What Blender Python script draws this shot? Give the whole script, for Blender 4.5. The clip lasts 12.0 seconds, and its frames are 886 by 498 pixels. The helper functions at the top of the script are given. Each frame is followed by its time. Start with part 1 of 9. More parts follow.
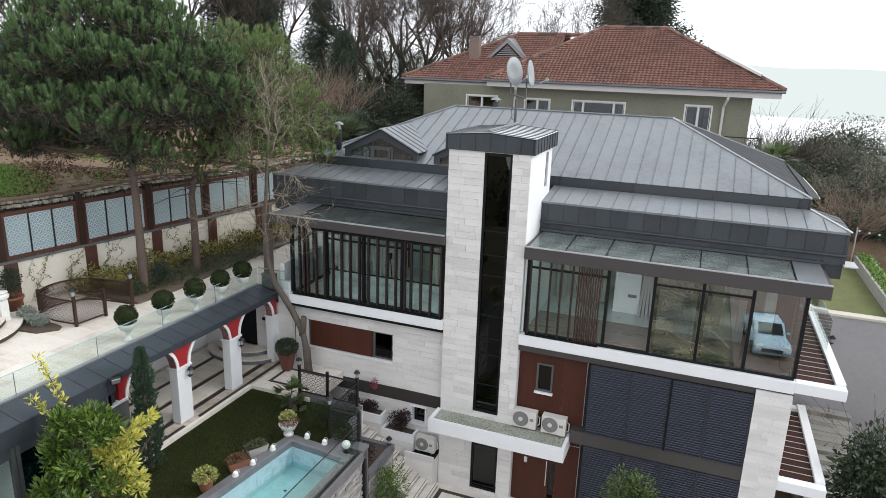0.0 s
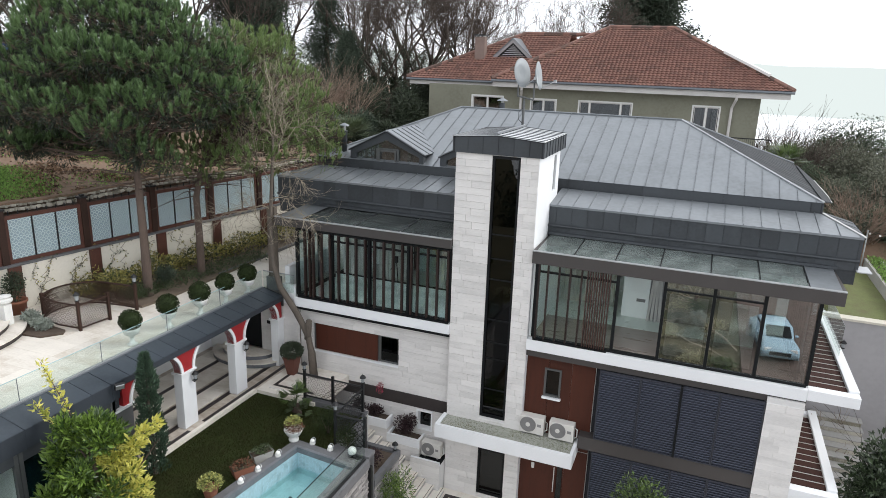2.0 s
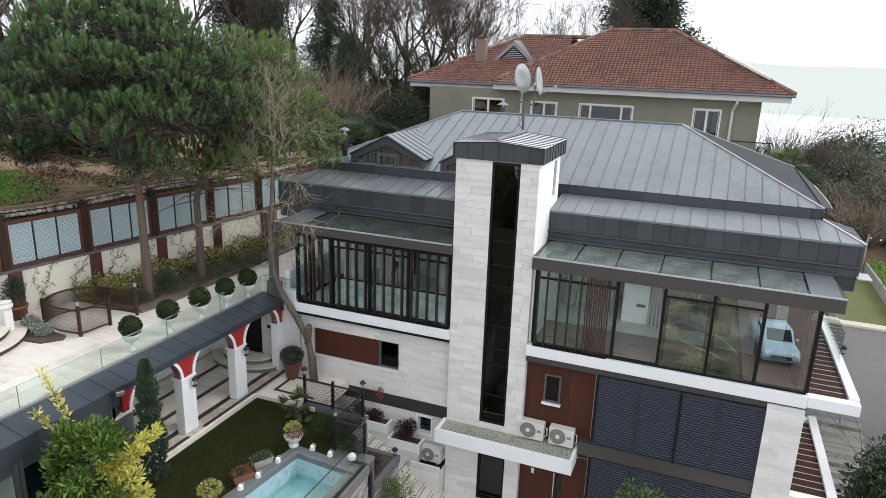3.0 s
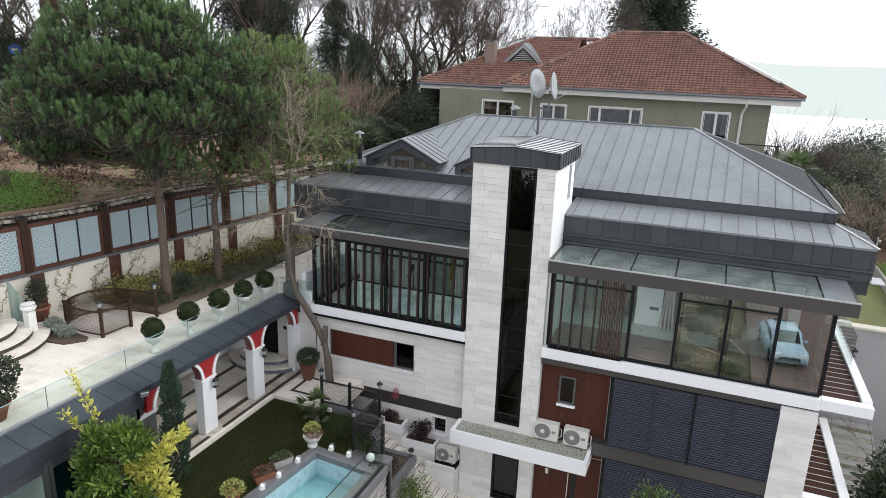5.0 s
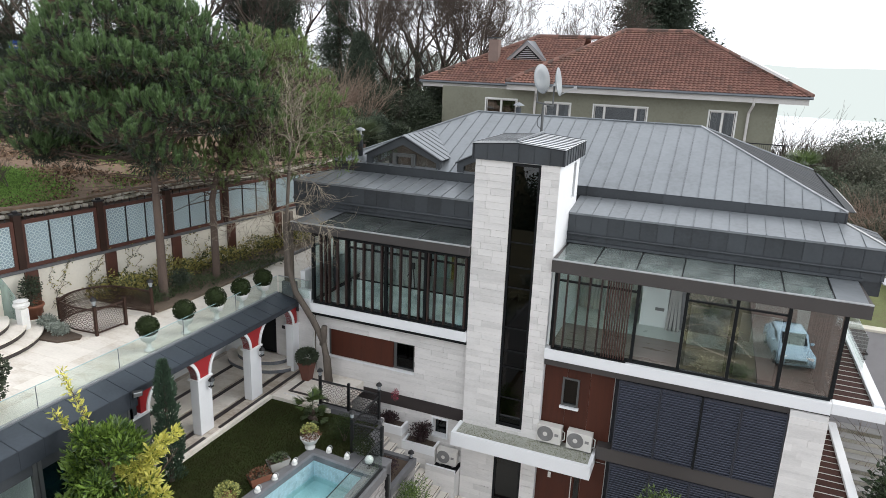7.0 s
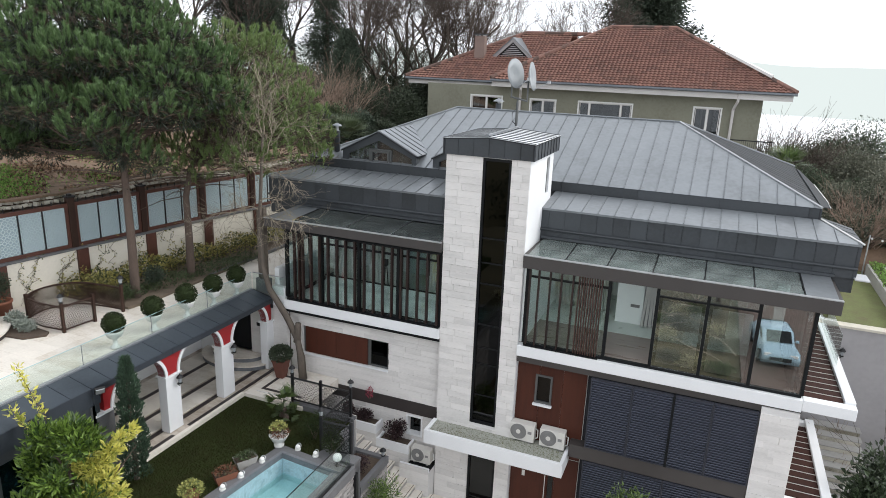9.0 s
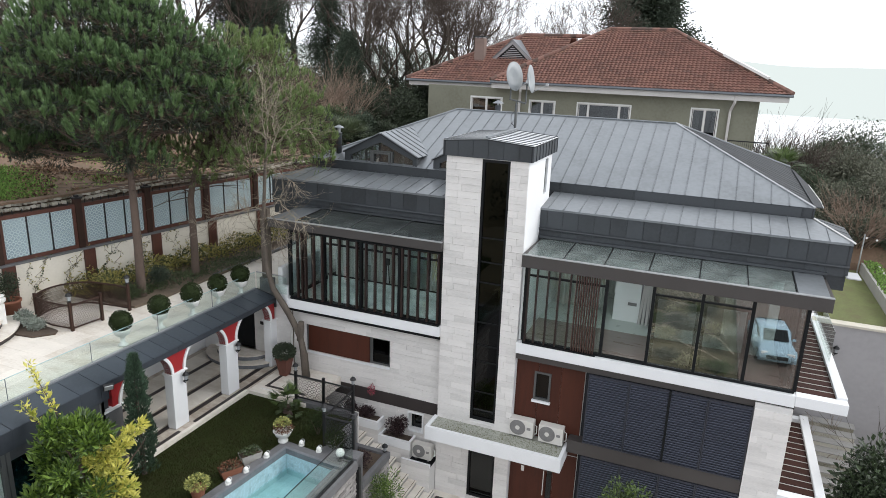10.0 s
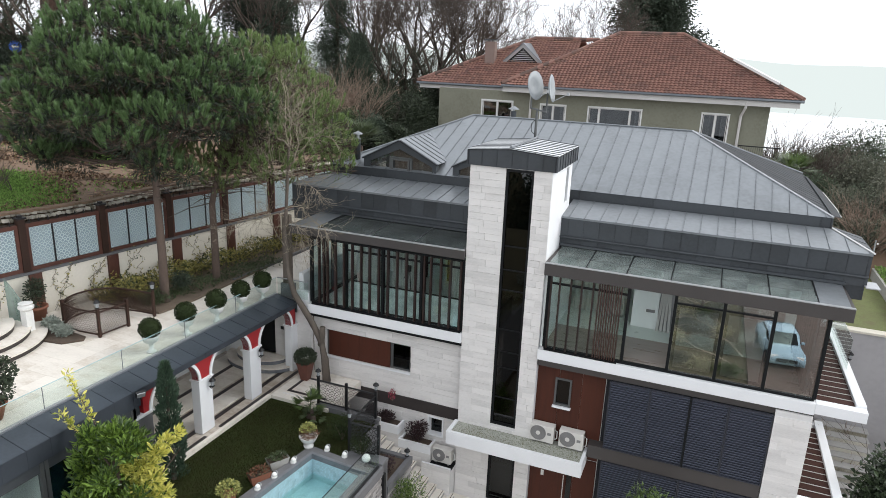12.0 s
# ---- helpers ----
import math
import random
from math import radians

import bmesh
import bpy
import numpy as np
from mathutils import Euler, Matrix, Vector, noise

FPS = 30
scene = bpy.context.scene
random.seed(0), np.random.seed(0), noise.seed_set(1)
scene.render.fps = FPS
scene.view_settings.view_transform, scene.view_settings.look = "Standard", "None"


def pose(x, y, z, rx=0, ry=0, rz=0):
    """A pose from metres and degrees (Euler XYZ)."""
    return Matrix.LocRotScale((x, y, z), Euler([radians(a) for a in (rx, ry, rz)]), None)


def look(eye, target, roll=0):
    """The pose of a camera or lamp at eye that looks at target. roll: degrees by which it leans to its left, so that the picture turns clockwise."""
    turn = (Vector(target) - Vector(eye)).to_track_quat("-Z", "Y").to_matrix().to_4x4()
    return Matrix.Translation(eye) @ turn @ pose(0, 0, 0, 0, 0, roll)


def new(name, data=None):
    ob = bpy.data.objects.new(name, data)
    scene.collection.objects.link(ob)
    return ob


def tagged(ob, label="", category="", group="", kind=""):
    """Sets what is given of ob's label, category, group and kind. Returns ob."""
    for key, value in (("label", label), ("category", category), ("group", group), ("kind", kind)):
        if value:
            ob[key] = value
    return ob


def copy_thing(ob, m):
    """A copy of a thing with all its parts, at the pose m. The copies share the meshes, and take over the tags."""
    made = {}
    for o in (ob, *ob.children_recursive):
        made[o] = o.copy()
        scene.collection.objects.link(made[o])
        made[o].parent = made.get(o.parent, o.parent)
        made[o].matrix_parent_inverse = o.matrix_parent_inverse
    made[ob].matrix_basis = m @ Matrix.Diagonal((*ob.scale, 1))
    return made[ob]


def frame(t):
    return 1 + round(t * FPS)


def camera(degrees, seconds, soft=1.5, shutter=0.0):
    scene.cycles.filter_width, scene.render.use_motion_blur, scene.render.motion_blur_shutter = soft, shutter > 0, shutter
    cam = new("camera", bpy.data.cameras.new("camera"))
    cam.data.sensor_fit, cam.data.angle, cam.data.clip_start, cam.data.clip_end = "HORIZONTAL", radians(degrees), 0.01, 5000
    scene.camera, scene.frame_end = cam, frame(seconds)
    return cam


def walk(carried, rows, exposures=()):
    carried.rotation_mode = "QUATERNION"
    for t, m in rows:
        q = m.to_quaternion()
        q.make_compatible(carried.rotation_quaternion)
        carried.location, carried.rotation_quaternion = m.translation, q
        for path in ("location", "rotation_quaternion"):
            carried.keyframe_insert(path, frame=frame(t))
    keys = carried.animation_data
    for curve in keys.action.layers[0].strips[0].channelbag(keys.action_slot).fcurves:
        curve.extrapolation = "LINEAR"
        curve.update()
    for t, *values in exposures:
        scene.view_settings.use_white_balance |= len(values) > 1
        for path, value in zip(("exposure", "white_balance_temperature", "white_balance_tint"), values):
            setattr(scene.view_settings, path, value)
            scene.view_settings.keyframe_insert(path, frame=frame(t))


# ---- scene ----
cam = camera(66.9, 12.0, soft=0.6)
PATH = [
    (0, (0.487, -1.664, 10.882), (-0.204, 0.133, 10.343), 1.9),
    (0.5, (0.32, -1.763, 10.89), (-0.371, 0.034, 10.348), 1.9),
    (1, (0.211, -1.763, 10.883), (-0.482, 0.033, 10.34), 1.9),
    (1.5, (0.206, -1.644, 10.922), (-0.489, 0.151, 10.378), 2.0),
    (2, (0.292, -1.469, 10.976), (-0.408, 0.324, 10.432), 1.9),
    (2.5, (0.325, -1.39, 11.064), (-0.377, 0.402, 10.519), 1.9),
    (4.5, (0.048, -1.686, 11.347), (-0.657, 0.104, 10.798), 2.0),
    (5, (-0.036, -1.78, 11.344), (-0.744, 0.008, 10.795), 2.0),
    (5.5, (-0.169, -1.781, 11.303), (-0.877, 0.007, 10.755), 2.1),
    (6, (-0.312, -1.72, 11.28), (-1.021, 0.068, 10.731), 2.2),
    (6.5, (-0.306, -1.574, 11.235), (-1.019, 0.213, 10.688), 2.2),
    (7, (-0.136, -1.399, 11.157), (-0.852, 0.386, 10.61), 2.2),
    (9, (0.584, -0.942, 11.039), (-0.131, 0.844, 10.49), 2.2),
    (9.5, (0.709, -1.086, 11.069), (-0.007, 0.7, 10.522), 2.1),
    (10, (0.739, -1.299, 11.116), (0.022, 0.486, 10.569), 2.1),
    (10.5, (0.648, -1.476, 11.2), (-0.067, 0.309, 10.651), 2.2),
    (11, (0.474, -1.579, 11.297), (-0.237, 0.207, 10.744), 2.2),
    (11.5, (0.253, -1.662, 11.384), (-0.456, 0.124, 10.829), 2.2),
    (12, (0.069, -1.74, 11.489), (-0.64, 0.046, 10.932), 2.3),
]
walk(cam, [(t, look(eye, target, roll)) for t, eye, target, roll in PATH])

# ---- light: a bright overcast sky, a wide soft sun from the sea side ----
SUN_AZ, SUN_EL = 62.0, 38.0
world = bpy.data.worlds.new("overcast_sky")
scene.world = world
world.use_nodes = True
wn, wl = world.node_tree.nodes, world.node_tree.links
sky = wn.new("ShaderNodeTexSky")
sky.sky_type, sky.sun_disc = "NISHITA", False
sky.sun_elevation, sky.sun_rotation = radians(SUN_EL), radians(SUN_AZ)
sky.air_density, sky.dust_density, sky.ozone_density = 1.0, 6.0, 1.0
wash = wn.new("ShaderNodeHueSaturation")
wash.inputs["Saturation"].default_value = 0.16
wl.new(sky.outputs["Color"], wash.inputs["Color"])
cloud = wn.new("ShaderNodeMix")
cloud.data_type = "RGBA"
cloud.inputs["Factor"].default_value = 0.8
cloud.inputs[7].default_value = (9.85, 10.2, 10.85, 1)
wl.new(wash.outputs["Color"], cloud.inputs[6])
wl.new(cloud.outputs[2], wn["Background"].inputs["Color"])
wn["Background"].inputs["Strength"].default_value = 0.15
sun_data = bpy.data.lights.new("sun", "SUN")
sun_data.energy, sun_data.angle, sun_data.color = 1.1, radians(25), (1.0, 0.97, 0.93)
sun = new("sun", sun_data)
sun.matrix_world = look((0, 0, 60), Vector((0, 0, 60)) - Vector((math.sin(radians(SUN_AZ)) * math.cos(radians(SUN_EL)), math.cos(radians(SUN_AZ)) * math.cos(radians(SUN_EL)), math.sin(radians(SUN_EL)))))
scene.view_settings.exposure = 0.2


# ---- materials ----
def mat(name, color, rough=0.6, metal=0.0, spec=0.5, vary=0.25, scale=3.0, fine=40.0, bump=0.0, bump_scale=60.0, tint=None, per_piece=0.0, island=0.0, stretch=(1, 1, 1), trans=0.0):
    """A surface with large stains, fine grain, a bump, and a shift from piece to piece."""
    m = bpy.data.materials.new(name)
    m.use_nodes = True
    n, l = m.node_tree.nodes, m.node_tree.links
    p = n["Principled BSDF"]
    p.inputs["Metallic"].default_value = metal
    p.inputs["Specular IOR Level"].default_value = spec
    geo = n.new("ShaderNodeNewGeometry")
    mp = n.new("ShaderNodeMapping")
    mp.inputs["Scale"].default_value = stretch
    l.new(geo.outputs["Position"], mp.inputs["Vector"])
    big = n.new("ShaderNodeTexNoise")
    big.inputs["Scale"].default_value, big.inputs["Detail"].default_value = scale, 5
    l.new(mp.outputs[0], big.inputs["Vector"])
    small = n.new("ShaderNodeTexNoise")
    small.inputs["Scale"].default_value, small.inputs["Detail"].default_value = fine, 3
    l.new(mp.outputs[0], small.inputs["Vector"])
    add = n.new("ShaderNodeMath")
    add.operation = "MULTIPLY_ADD"
    add.inputs[1].default_value = 0.6
    l.new(big.outputs["Fac"], add.inputs[0])
    half = n.new("ShaderNodeMath")
    half.operation = "MULTIPLY"
    half.inputs[1].default_value = 0.4
    l.new(small.outputs["Fac"], half.inputs[0])
    l.new(half.outputs[0], add.inputs[2])
    last = add.outputs[0]
    for amount, source in ((per_piece, "object"), (island, "island")):
        if amount:
            info = n.new("ShaderNodeObjectInfo") if source == "object" else geo
            rnd = info.outputs["Random"] if source == "object" else info.outputs["Random Per Island"]
            ma = n.new("ShaderNodeMath")
            ma.operation = "MULTIPLY_ADD"
            ma.inputs[1].default_value = amount
            l.new(rnd, ma.inputs[0])
            sub = n.new("ShaderNodeMath")
            sub.operation = "SUBTRACT"
            sub.inputs[1].default_value = amount / 2
            l.new(last, sub.inputs[0])
            l.new(sub.outputs[0], ma.inputs[2])
            last = ma.outputs[0]
    ramp = n.new("ShaderNodeValToRGB")
    c = Vector(color)
    t = Vector(tint) if tint else c * (1 - vary)
    u = c * (1 + vary * 0.6)
    ramp.color_ramp.elements[0].position, ramp.color_ramp.elements[0].color = 0.25, (*t, 1)
    ramp.color_ramp.elements[1].position, ramp.color_ramp.elements[1].color = 0.75, (*[min(v, 0.95) for v in u], 1)
    mid = ramp.color_ramp.elements.new(0.5)
    mid.color = (*c, 1)
    l.new(last, ramp.inputs["Fac"])
    l.new(ramp.outputs["Color"], p.inputs["Base Color"])
    rr = n.new("ShaderNodeMapRange")
    rr.inputs["To Min"].default_value, rr.inputs["To Max"].default_value = max(rough - 0.1, 0.02), min(rough + 0.1, 1)
    l.new(big.outputs["Fac"], rr.inputs["Value"])
    l.new(rr.outputs[0], p.inputs["Roughness"])
    if bump:
        bn = n.new("ShaderNodeTexNoise")
        bn.inputs["Scale"].default_value, bn.inputs["Detail"].default_value = bump_scale, 4
        l.new(mp.outputs[0], bn.inputs["Vector"])
        b = n.new("ShaderNodeBump")
        b.inputs["Strength"].default_value, b.inputs["Distance"].default_value = bump, 0.02
        l.new(bn.outputs["Fac"], b.inputs["Height"])
        l.new(b.outputs[0], p.inputs["Normal"])
    if trans:
        p.inputs["Subsurface Weight"].default_value = 0.0
        tr = n.new("ShaderNodeBsdfTranslucent")
        l.new(ramp.outputs["Color"], tr.inputs["Color"])
        mix = n.new("ShaderNodeMixShader")
        mix.inputs[0].default_value = trans
        l.new(p.outputs[0], mix.inputs[1])
        l.new(tr.outputs[0], mix.inputs[2])
        l.new(mix.outputs[0], n["Material Output"].inputs["Surface"])
    return m


def glass(name, color=(0.8, 0.88, 0.86), clear=0.75, rough=0.01, gloss=0.05, dust=0.0, film_tone=(0.52, 0.57, 0.55)):
    """A thin pane: part seen through, part mirror by the Fresnel law."""
    m = bpy.data.materials.new(name)
    m.use_nodes = True
    n, l = m.node_tree.nodes, m.node_tree.links
    n.remove(n["Principled BSDF"])
    tr = n.new("ShaderNodeBsdfTransparent")
    tr.inputs["Color"].default_value = (*[v * clear for v in color], 1)
    gl = n.new("ShaderNodeBsdfGlossy")
    gl.inputs["Roughness"].default_value = rough
    lw_ = n.new("ShaderNodeLayerWeight")
    lw_.inputs["Blend"].default_value = 0.5
    po = n.new("ShaderNodeMath")
    po.operation = "POWER"
    po.inputs[1].default_value = 4.5
    l.new(lw_.outputs["Facing"], po.inputs[0])
    k = n.new("ShaderNodeMath")
    k.operation, k.use_clamp = "MULTIPLY_ADD", True
    k.inputs[1].default_value, k.inputs[2].default_value = 0.9, gloss
    l.new(po.outputs[0], k.inputs[0])
    wav = n.new("ShaderNodeTexNoise")
    wav.inputs["Scale"].default_value = 0.7
    bu = n.new("ShaderNodeBump")
    bu.inputs["Strength"].default_value, bu.inputs["Distance"].default_value = 0.08, 0.02
    l.new(wav.outputs["Fac"], bu.inputs["Height"])
    l.new(bu.outputs[0], gl.inputs["Normal"])
    mix = n.new("ShaderNodeMixShader")
    l.new(k.outputs[0], mix.inputs[0])
    l.new(tr.outputs[0], mix.inputs[1])
    l.new(gl.outputs[0], mix.inputs[2])
    last = mix
    if dust:
        film = n.new("ShaderNodeBsdfDiffuse")
        film.inputs["Color"].default_value = (*film_tone, 1)
        spots = n.new("ShaderNodeTexNoise")
        spots.inputs["Scale"].default_value, spots.inputs["Detail"].default_value = 2.2, 6
        amount = n.new("ShaderNodeMapRange")
        amount.inputs["From Min"].default_value, amount.inputs["From Max"].default_value = 0.3, 0.75
        amount.inputs["To Min"].default_value, amount.inputs["To Max"].default_value = dust * 0.6, dust * 1.5
        l.new(spots.outputs["Fac"], amount.inputs["Value"])
        last = n.new("ShaderNodeMixShader")
        l.new(amount.outputs[0], last.inputs[0])
        l.new(mix.outputs[0], last.inputs[1])
        l.new(film.outputs[0], last.inputs[2])
    l.new(last.outputs[0], n["Material Output"].inputs["Surface"])
    return m


def glow(name, color, strength):
    m = bpy.data.materials.new(name)
    m.use_nodes = True
    n, l = m.node_tree.nodes, m.node_tree.links
    n.remove(n["Principled BSDF"])
    e = n.new("ShaderNodeEmission")
    e.inputs["Color"].default_value, e.inputs["Strength"].default_value = (*color, 1), strength
    l.new(e.outputs[0], n["Material Output"].inputs["Surface"])
    return m


M = dict(
    zinc=mat("zinc", (0.19, 0.206, 0.219), 0.38, 0.4, vary=0.32, scale=0.9, fine=7, per_piece=0.07, bump=0.2, bump_scale=2.2),
    # zinc darkened, the side slope's dull grazing reflection put into its colour
    dark_flank=mat("dark_flank_metal", (0.045, 0.048, 0.052), 0.85, spec=0.25, vary=0.35, scale=2.0, fine=14, per_piece=0.3, bump=0.1),
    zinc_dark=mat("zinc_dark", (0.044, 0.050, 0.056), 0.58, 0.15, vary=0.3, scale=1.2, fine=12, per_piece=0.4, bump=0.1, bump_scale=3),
    # tower cap pans: sky reflection painted in as a pale matt colour
    zinc_sky_sheen=mat("sky_sheen_zinc", (0.62, 0.64, 0.65), 0.5, 0.1, vary=0.15, scale=1.5, fine=10, per_piece=0.2),
    # upright eaves face: darker copy of the slope's zinc, its shade in the colour
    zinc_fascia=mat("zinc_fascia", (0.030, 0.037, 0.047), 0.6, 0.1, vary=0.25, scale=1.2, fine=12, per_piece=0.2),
    gutter_zinc=mat("gutter_zinc", (0.15, 0.165, 0.18), 0.45, 0.3, vary=0.25, scale=1.5, fine=12),
    zinc_blue=mat("zinc_blue", (0.052, 0.064, 0.079), 0.45, 0.25, vary=0.25, scale=1.2, fine=12, per_piece=0.2, bump=0.1, bump_scale=3),
    stone=mat("white_stone", (0.66, 0.64, 0.62), 0.75, vary=0.16, scale=2.0, fine=18, per_piece=0.3, bump=0.25, bump_scale=25, stretch=(0.6, 0.6, 3)),
    render_white=mat("white_render", (0.74, 0.75, 0.76), 0.7, vary=0.06, scale=1.2, fine=30),
    cream=mat("cream_plaster", (0.75, 0.71, 0.62), 0.85, vary=0.14, scale=0.8, fine=14, bump=0.1, bump_scale=30),
    joint=mat("joint", (0.60, 0.59, 0.58), 0.9, vary=0.12),
    brown_metal=mat("brown_metal", (0.056, 0.050, 0.048), 0.5, 0.1, vary=0.12, scale=1.5),
    dark_frame=mat("dark_frame", (0.008, 0.009, 0.010), 0.5, 0.0, spec=0.18, vary=0.2),
    sash_frame=mat("sash_frame", (0.035, 0.035, 0.036), 0.45, 0.1, spec=0.3, vary=0.15),
    grey_frame=mat("grey_frame", (0.10, 0.105, 0.105), 0.45, 0.3, vary=0.15),
    fin=mat("fin_wood", (0.020, 0.0085, 0.0065), 0.5, vary=0.35, scale=2, fine=25, stretch=(4, 4, 0.5), per_piece=0.25),
    fin_red=mat("fin_red_wood", (0.050, 0.020, 0.015), 0.5, vary=0.35, scale=2, fine=25, stretch=(4, 4, 0.5), per_piece=0.25),
    wood=mat("wood_panel", (0.064, 0.018, 0.0095), 0.6, spec=0.3, vary=0.35, scale=1.4, fine=14, stretch=(6, 6, 0.6), per_piece=0.25),
    louvre=mat("louvre_metal", (0.074, 0.082, 0.112), 0.45, 0.1, vary=0.1, per_piece=0.15),
    louvre_frame=mat("louvre_frame", (0.030, 0.033, 0.045), 0.5, 0.1, vary=0.15),
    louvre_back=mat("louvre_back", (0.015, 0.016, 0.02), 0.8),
    travertine=mat("travertine", (0.70, 0.655, 0.59), 0.6, vary=0.2, scale=1.1, fine=9, per_piece=0.22, stretch=(1, 3, 1), tint=(0.53, 0.465, 0.385)),
    stained_dim_travertine=mat("stained_dim_travertine", (0.55, 0.495, 0.43), 0.6, vary=0.25, scale=1.6, fine=9, per_piece=0.25, stretch=(1, 3, 1), tint=(0.33, 0.27, 0.215)),
    band=mat("dark_band", (0.035, 0.028, 0.027), 0.55, vary=0.3),
    grey_stone=mat("grey_stone", (0.125, 0.125, 0.13), 0.7, vary=0.3, scale=3, fine=25),
    bluestone=mat("grey_marble", (0.14, 0.15, 0.165), 0.5, vary=0.45, scale=4, fine=22),
    red=mat("red_paint", (0.30, 0.013, 0.016), 0.6, vary=0.15),
    iron=mat("black_iron", (0.009, 0.009, 0.010), 0.5, 0.1, vary=0.3),
    bronze=mat("bronze_iron", (0.045, 0.022, 0.015), 0.5, 0.4, vary=0.35, per_piece=0.2),
    fence_brown=mat("fence_brown", (0.085, 0.030, 0.019), 0.6, vary=0.35, scale=3, fine=20, per_piece=0.2),
    frosted=mat("frosted_panel", (0.28, 0.37, 0.41), 0.4, vary=0.08, scale=1, per_piece=0.15),
    lattice=mat("pale_lattice", (0.58, 0.68, 0.69), 0.5, vary=0.1),
    rubble=mat("rubble", (0.47, 0.44, 0.375), 0.9, vary=0.35, scale=3, fine=20, per_piece=0.5, bump=0.4, bump_scale=25, tint=(0.22, 0.20, 0.15)),
    ledger=mat("ledger_stone", (0.30, 0.285, 0.275), 0.85, vary=0.35, scale=6, fine=30, per_piece=0.6, bump=0.4, bump_scale=40),
    grass=mat("lawn", (0.027, 0.036, 0.011), 0.95, spec=0.1, vary=0.45, scale=1.3, fine=18, tint=(0.024, 0.018, 0.009), bump=0.5, bump_scale=60),
    blade=mat("grass_blade", (0.027, 0.035, 0.011), 0.9, spec=0.1, vary=0.5, scale=1.5, fine=10, island=0.9, tint=(0.03, 0.022, 0.010)),
    dry_grass=mat("dry_grass", (0.115, 0.130, 0.046), 0.95, vary=0.55, scale=1.6, fine=14, tint=(0.105, 0.085, 0.040), bump=0.4),
    earth=mat("earth", (0.165, 0.108, 0.072), 0.95, vary=0.5, scale=0.9, fine=11, tint=(0.055, 0.062, 0.026), bump=0.8, bump_scale=9),
    soil=mat("soil", (0.080, 0.058, 0.042), 0.95, vary=0.5, scale=3, fine=25, bump=0.6, bump_scale=30),
    bed_soil=mat("bed_soil", (0.15, 0.115, 0.085), 0.95, vary=0.6, scale=2.2, fine=18, bump=0.6, bump_scale=30, tint=(0.075, 0.060, 0.042)),
    straw=mat("dry_straw", (0.44, 0.41, 0.27), 0.9, vary=0.4, scale=1.5, fine=8, island=0.8, tint=(0.20, 0.20, 0.11)),
    litter=mat("leaf_litter", (0.22, 0.145, 0.095), 0.9, vary=0.6, scale=0.8, fine=10, island=0.9, tint=(0.08, 0.048, 0.03)),
    weed=mat("weeds", (0.185, 0.31, 0.075), 0.8, vary=0.5, island=0.7, trans=0.3),
    pine=mat("pine_needles", (0.140, 0.222, 0.090), 0.55, vary=0.5, scale=2.4, fine=5, island=0.12, tint=(0.060, 0.115, 0.050), trans=0.35),
    pine_olive=mat("olive_needles", (0.185, 0.265, 0.095), 0.6, vary=0.4, scale=1.4, fine=5, island=0.12, tint=(0.14, 0.13, 0.06), trans=0.35),
    pine_dead=mat("dry_needles", (0.075, 0.052, 0.032), 0.8, vary=0.4, scale=1, fine=6, island=0.6),
    # shade of the crown's gaps, put into dark inner needles
    pine_gap_dark=mat("old_needles", (0.014, 0.024, 0.012), 0.7, vary=0.5, scale=2, fine=6, island=0.6),
    bark=mat("bark", (0.095, 0.068, 0.054), 0.9, vary=0.45, scale=4, fine=25, bump=0.8, bump_scale=22, stretch=(1, 1, 0.4)),
    bark_grey=mat("grey_bark", (0.115, 0.094, 0.076), 0.9, vary=0.45, scale=4, fine=25, bump=0.7, bump_scale=22, stretch=(1, 1, 0.4), tint=(0.07, 0.06, 0.05)),
    bark_pale=mat("pale_twigs", (0.33, 0.285, 0.215), 0.9, vary=0.35, scale=2, tint=(0.16, 0.135, 0.11)),
    twig=mat("twigs", (0.095, 0.074, 0.060), 0.9, vary=0.35, scale=0.5),
    twig_red=mat("reddish_twigs", (0.26, 0.19, 0.145), 0.9, vary=0.3, scale=0.5),
    climber=mat("brown_climber", (0.105, 0.062, 0.045), 0.9, vary=0.4, scale=3, fine=20, bump=0.8, bump_scale=14),
    ivy=mat("dark_ivy", (0.036, 0.050, 0.026), 0.65, vary=0.5, scale=0.6, fine=5, island=0.6),
    evergreen=mat("dark_evergreen", (0.046, 0.066, 0.042), 0.7, vary=0.45, scale=0.4, fine=4, island=0.5),
    scrub=mat("grey_green_scrub", (0.14, 0.145, 0.105), 0.8, vary=0.4, scale=0.3, fine=3, island=0.5),
    box=mat("boxwood", (0.022, 0.034, 0.010), 0.7, spec=0.2, vary=0.5, scale=8, fine=40, island=0.7),
    citrus=mat("citrus_leaf", (0.125, 0.195, 0.036), 0.35, vary=0.6, scale=4, fine=8, island=0.9, trans=0.3, tint=(0.045, 0.085, 0.022)),
    citrus_yellow=mat("yellow_leaf", (0.62, 0.58, 0.15), 0.4, vary=0.35, scale=2, fine=8, island=0.6, trans=0.3, tint=(0.30, 0.34, 0.06)),
    cypress=mat("cypress", (0.045, 0.082, 0.048), 0.7, vary=0.45, scale=4, fine=20, island=0.6),
    hedge=mat("golden_hedge", (0.28, 0.25, 0.075), 0.6, vary=0.5, scale=2.5, fine=12, island=1.0, tint=(0.035, 0.055, 0.020), trans=0.15),
    purple=mat("purple_leaf", (0.030, 0.012, 0.014), 0.6, vary=0.4, scale=5, island=0.6),
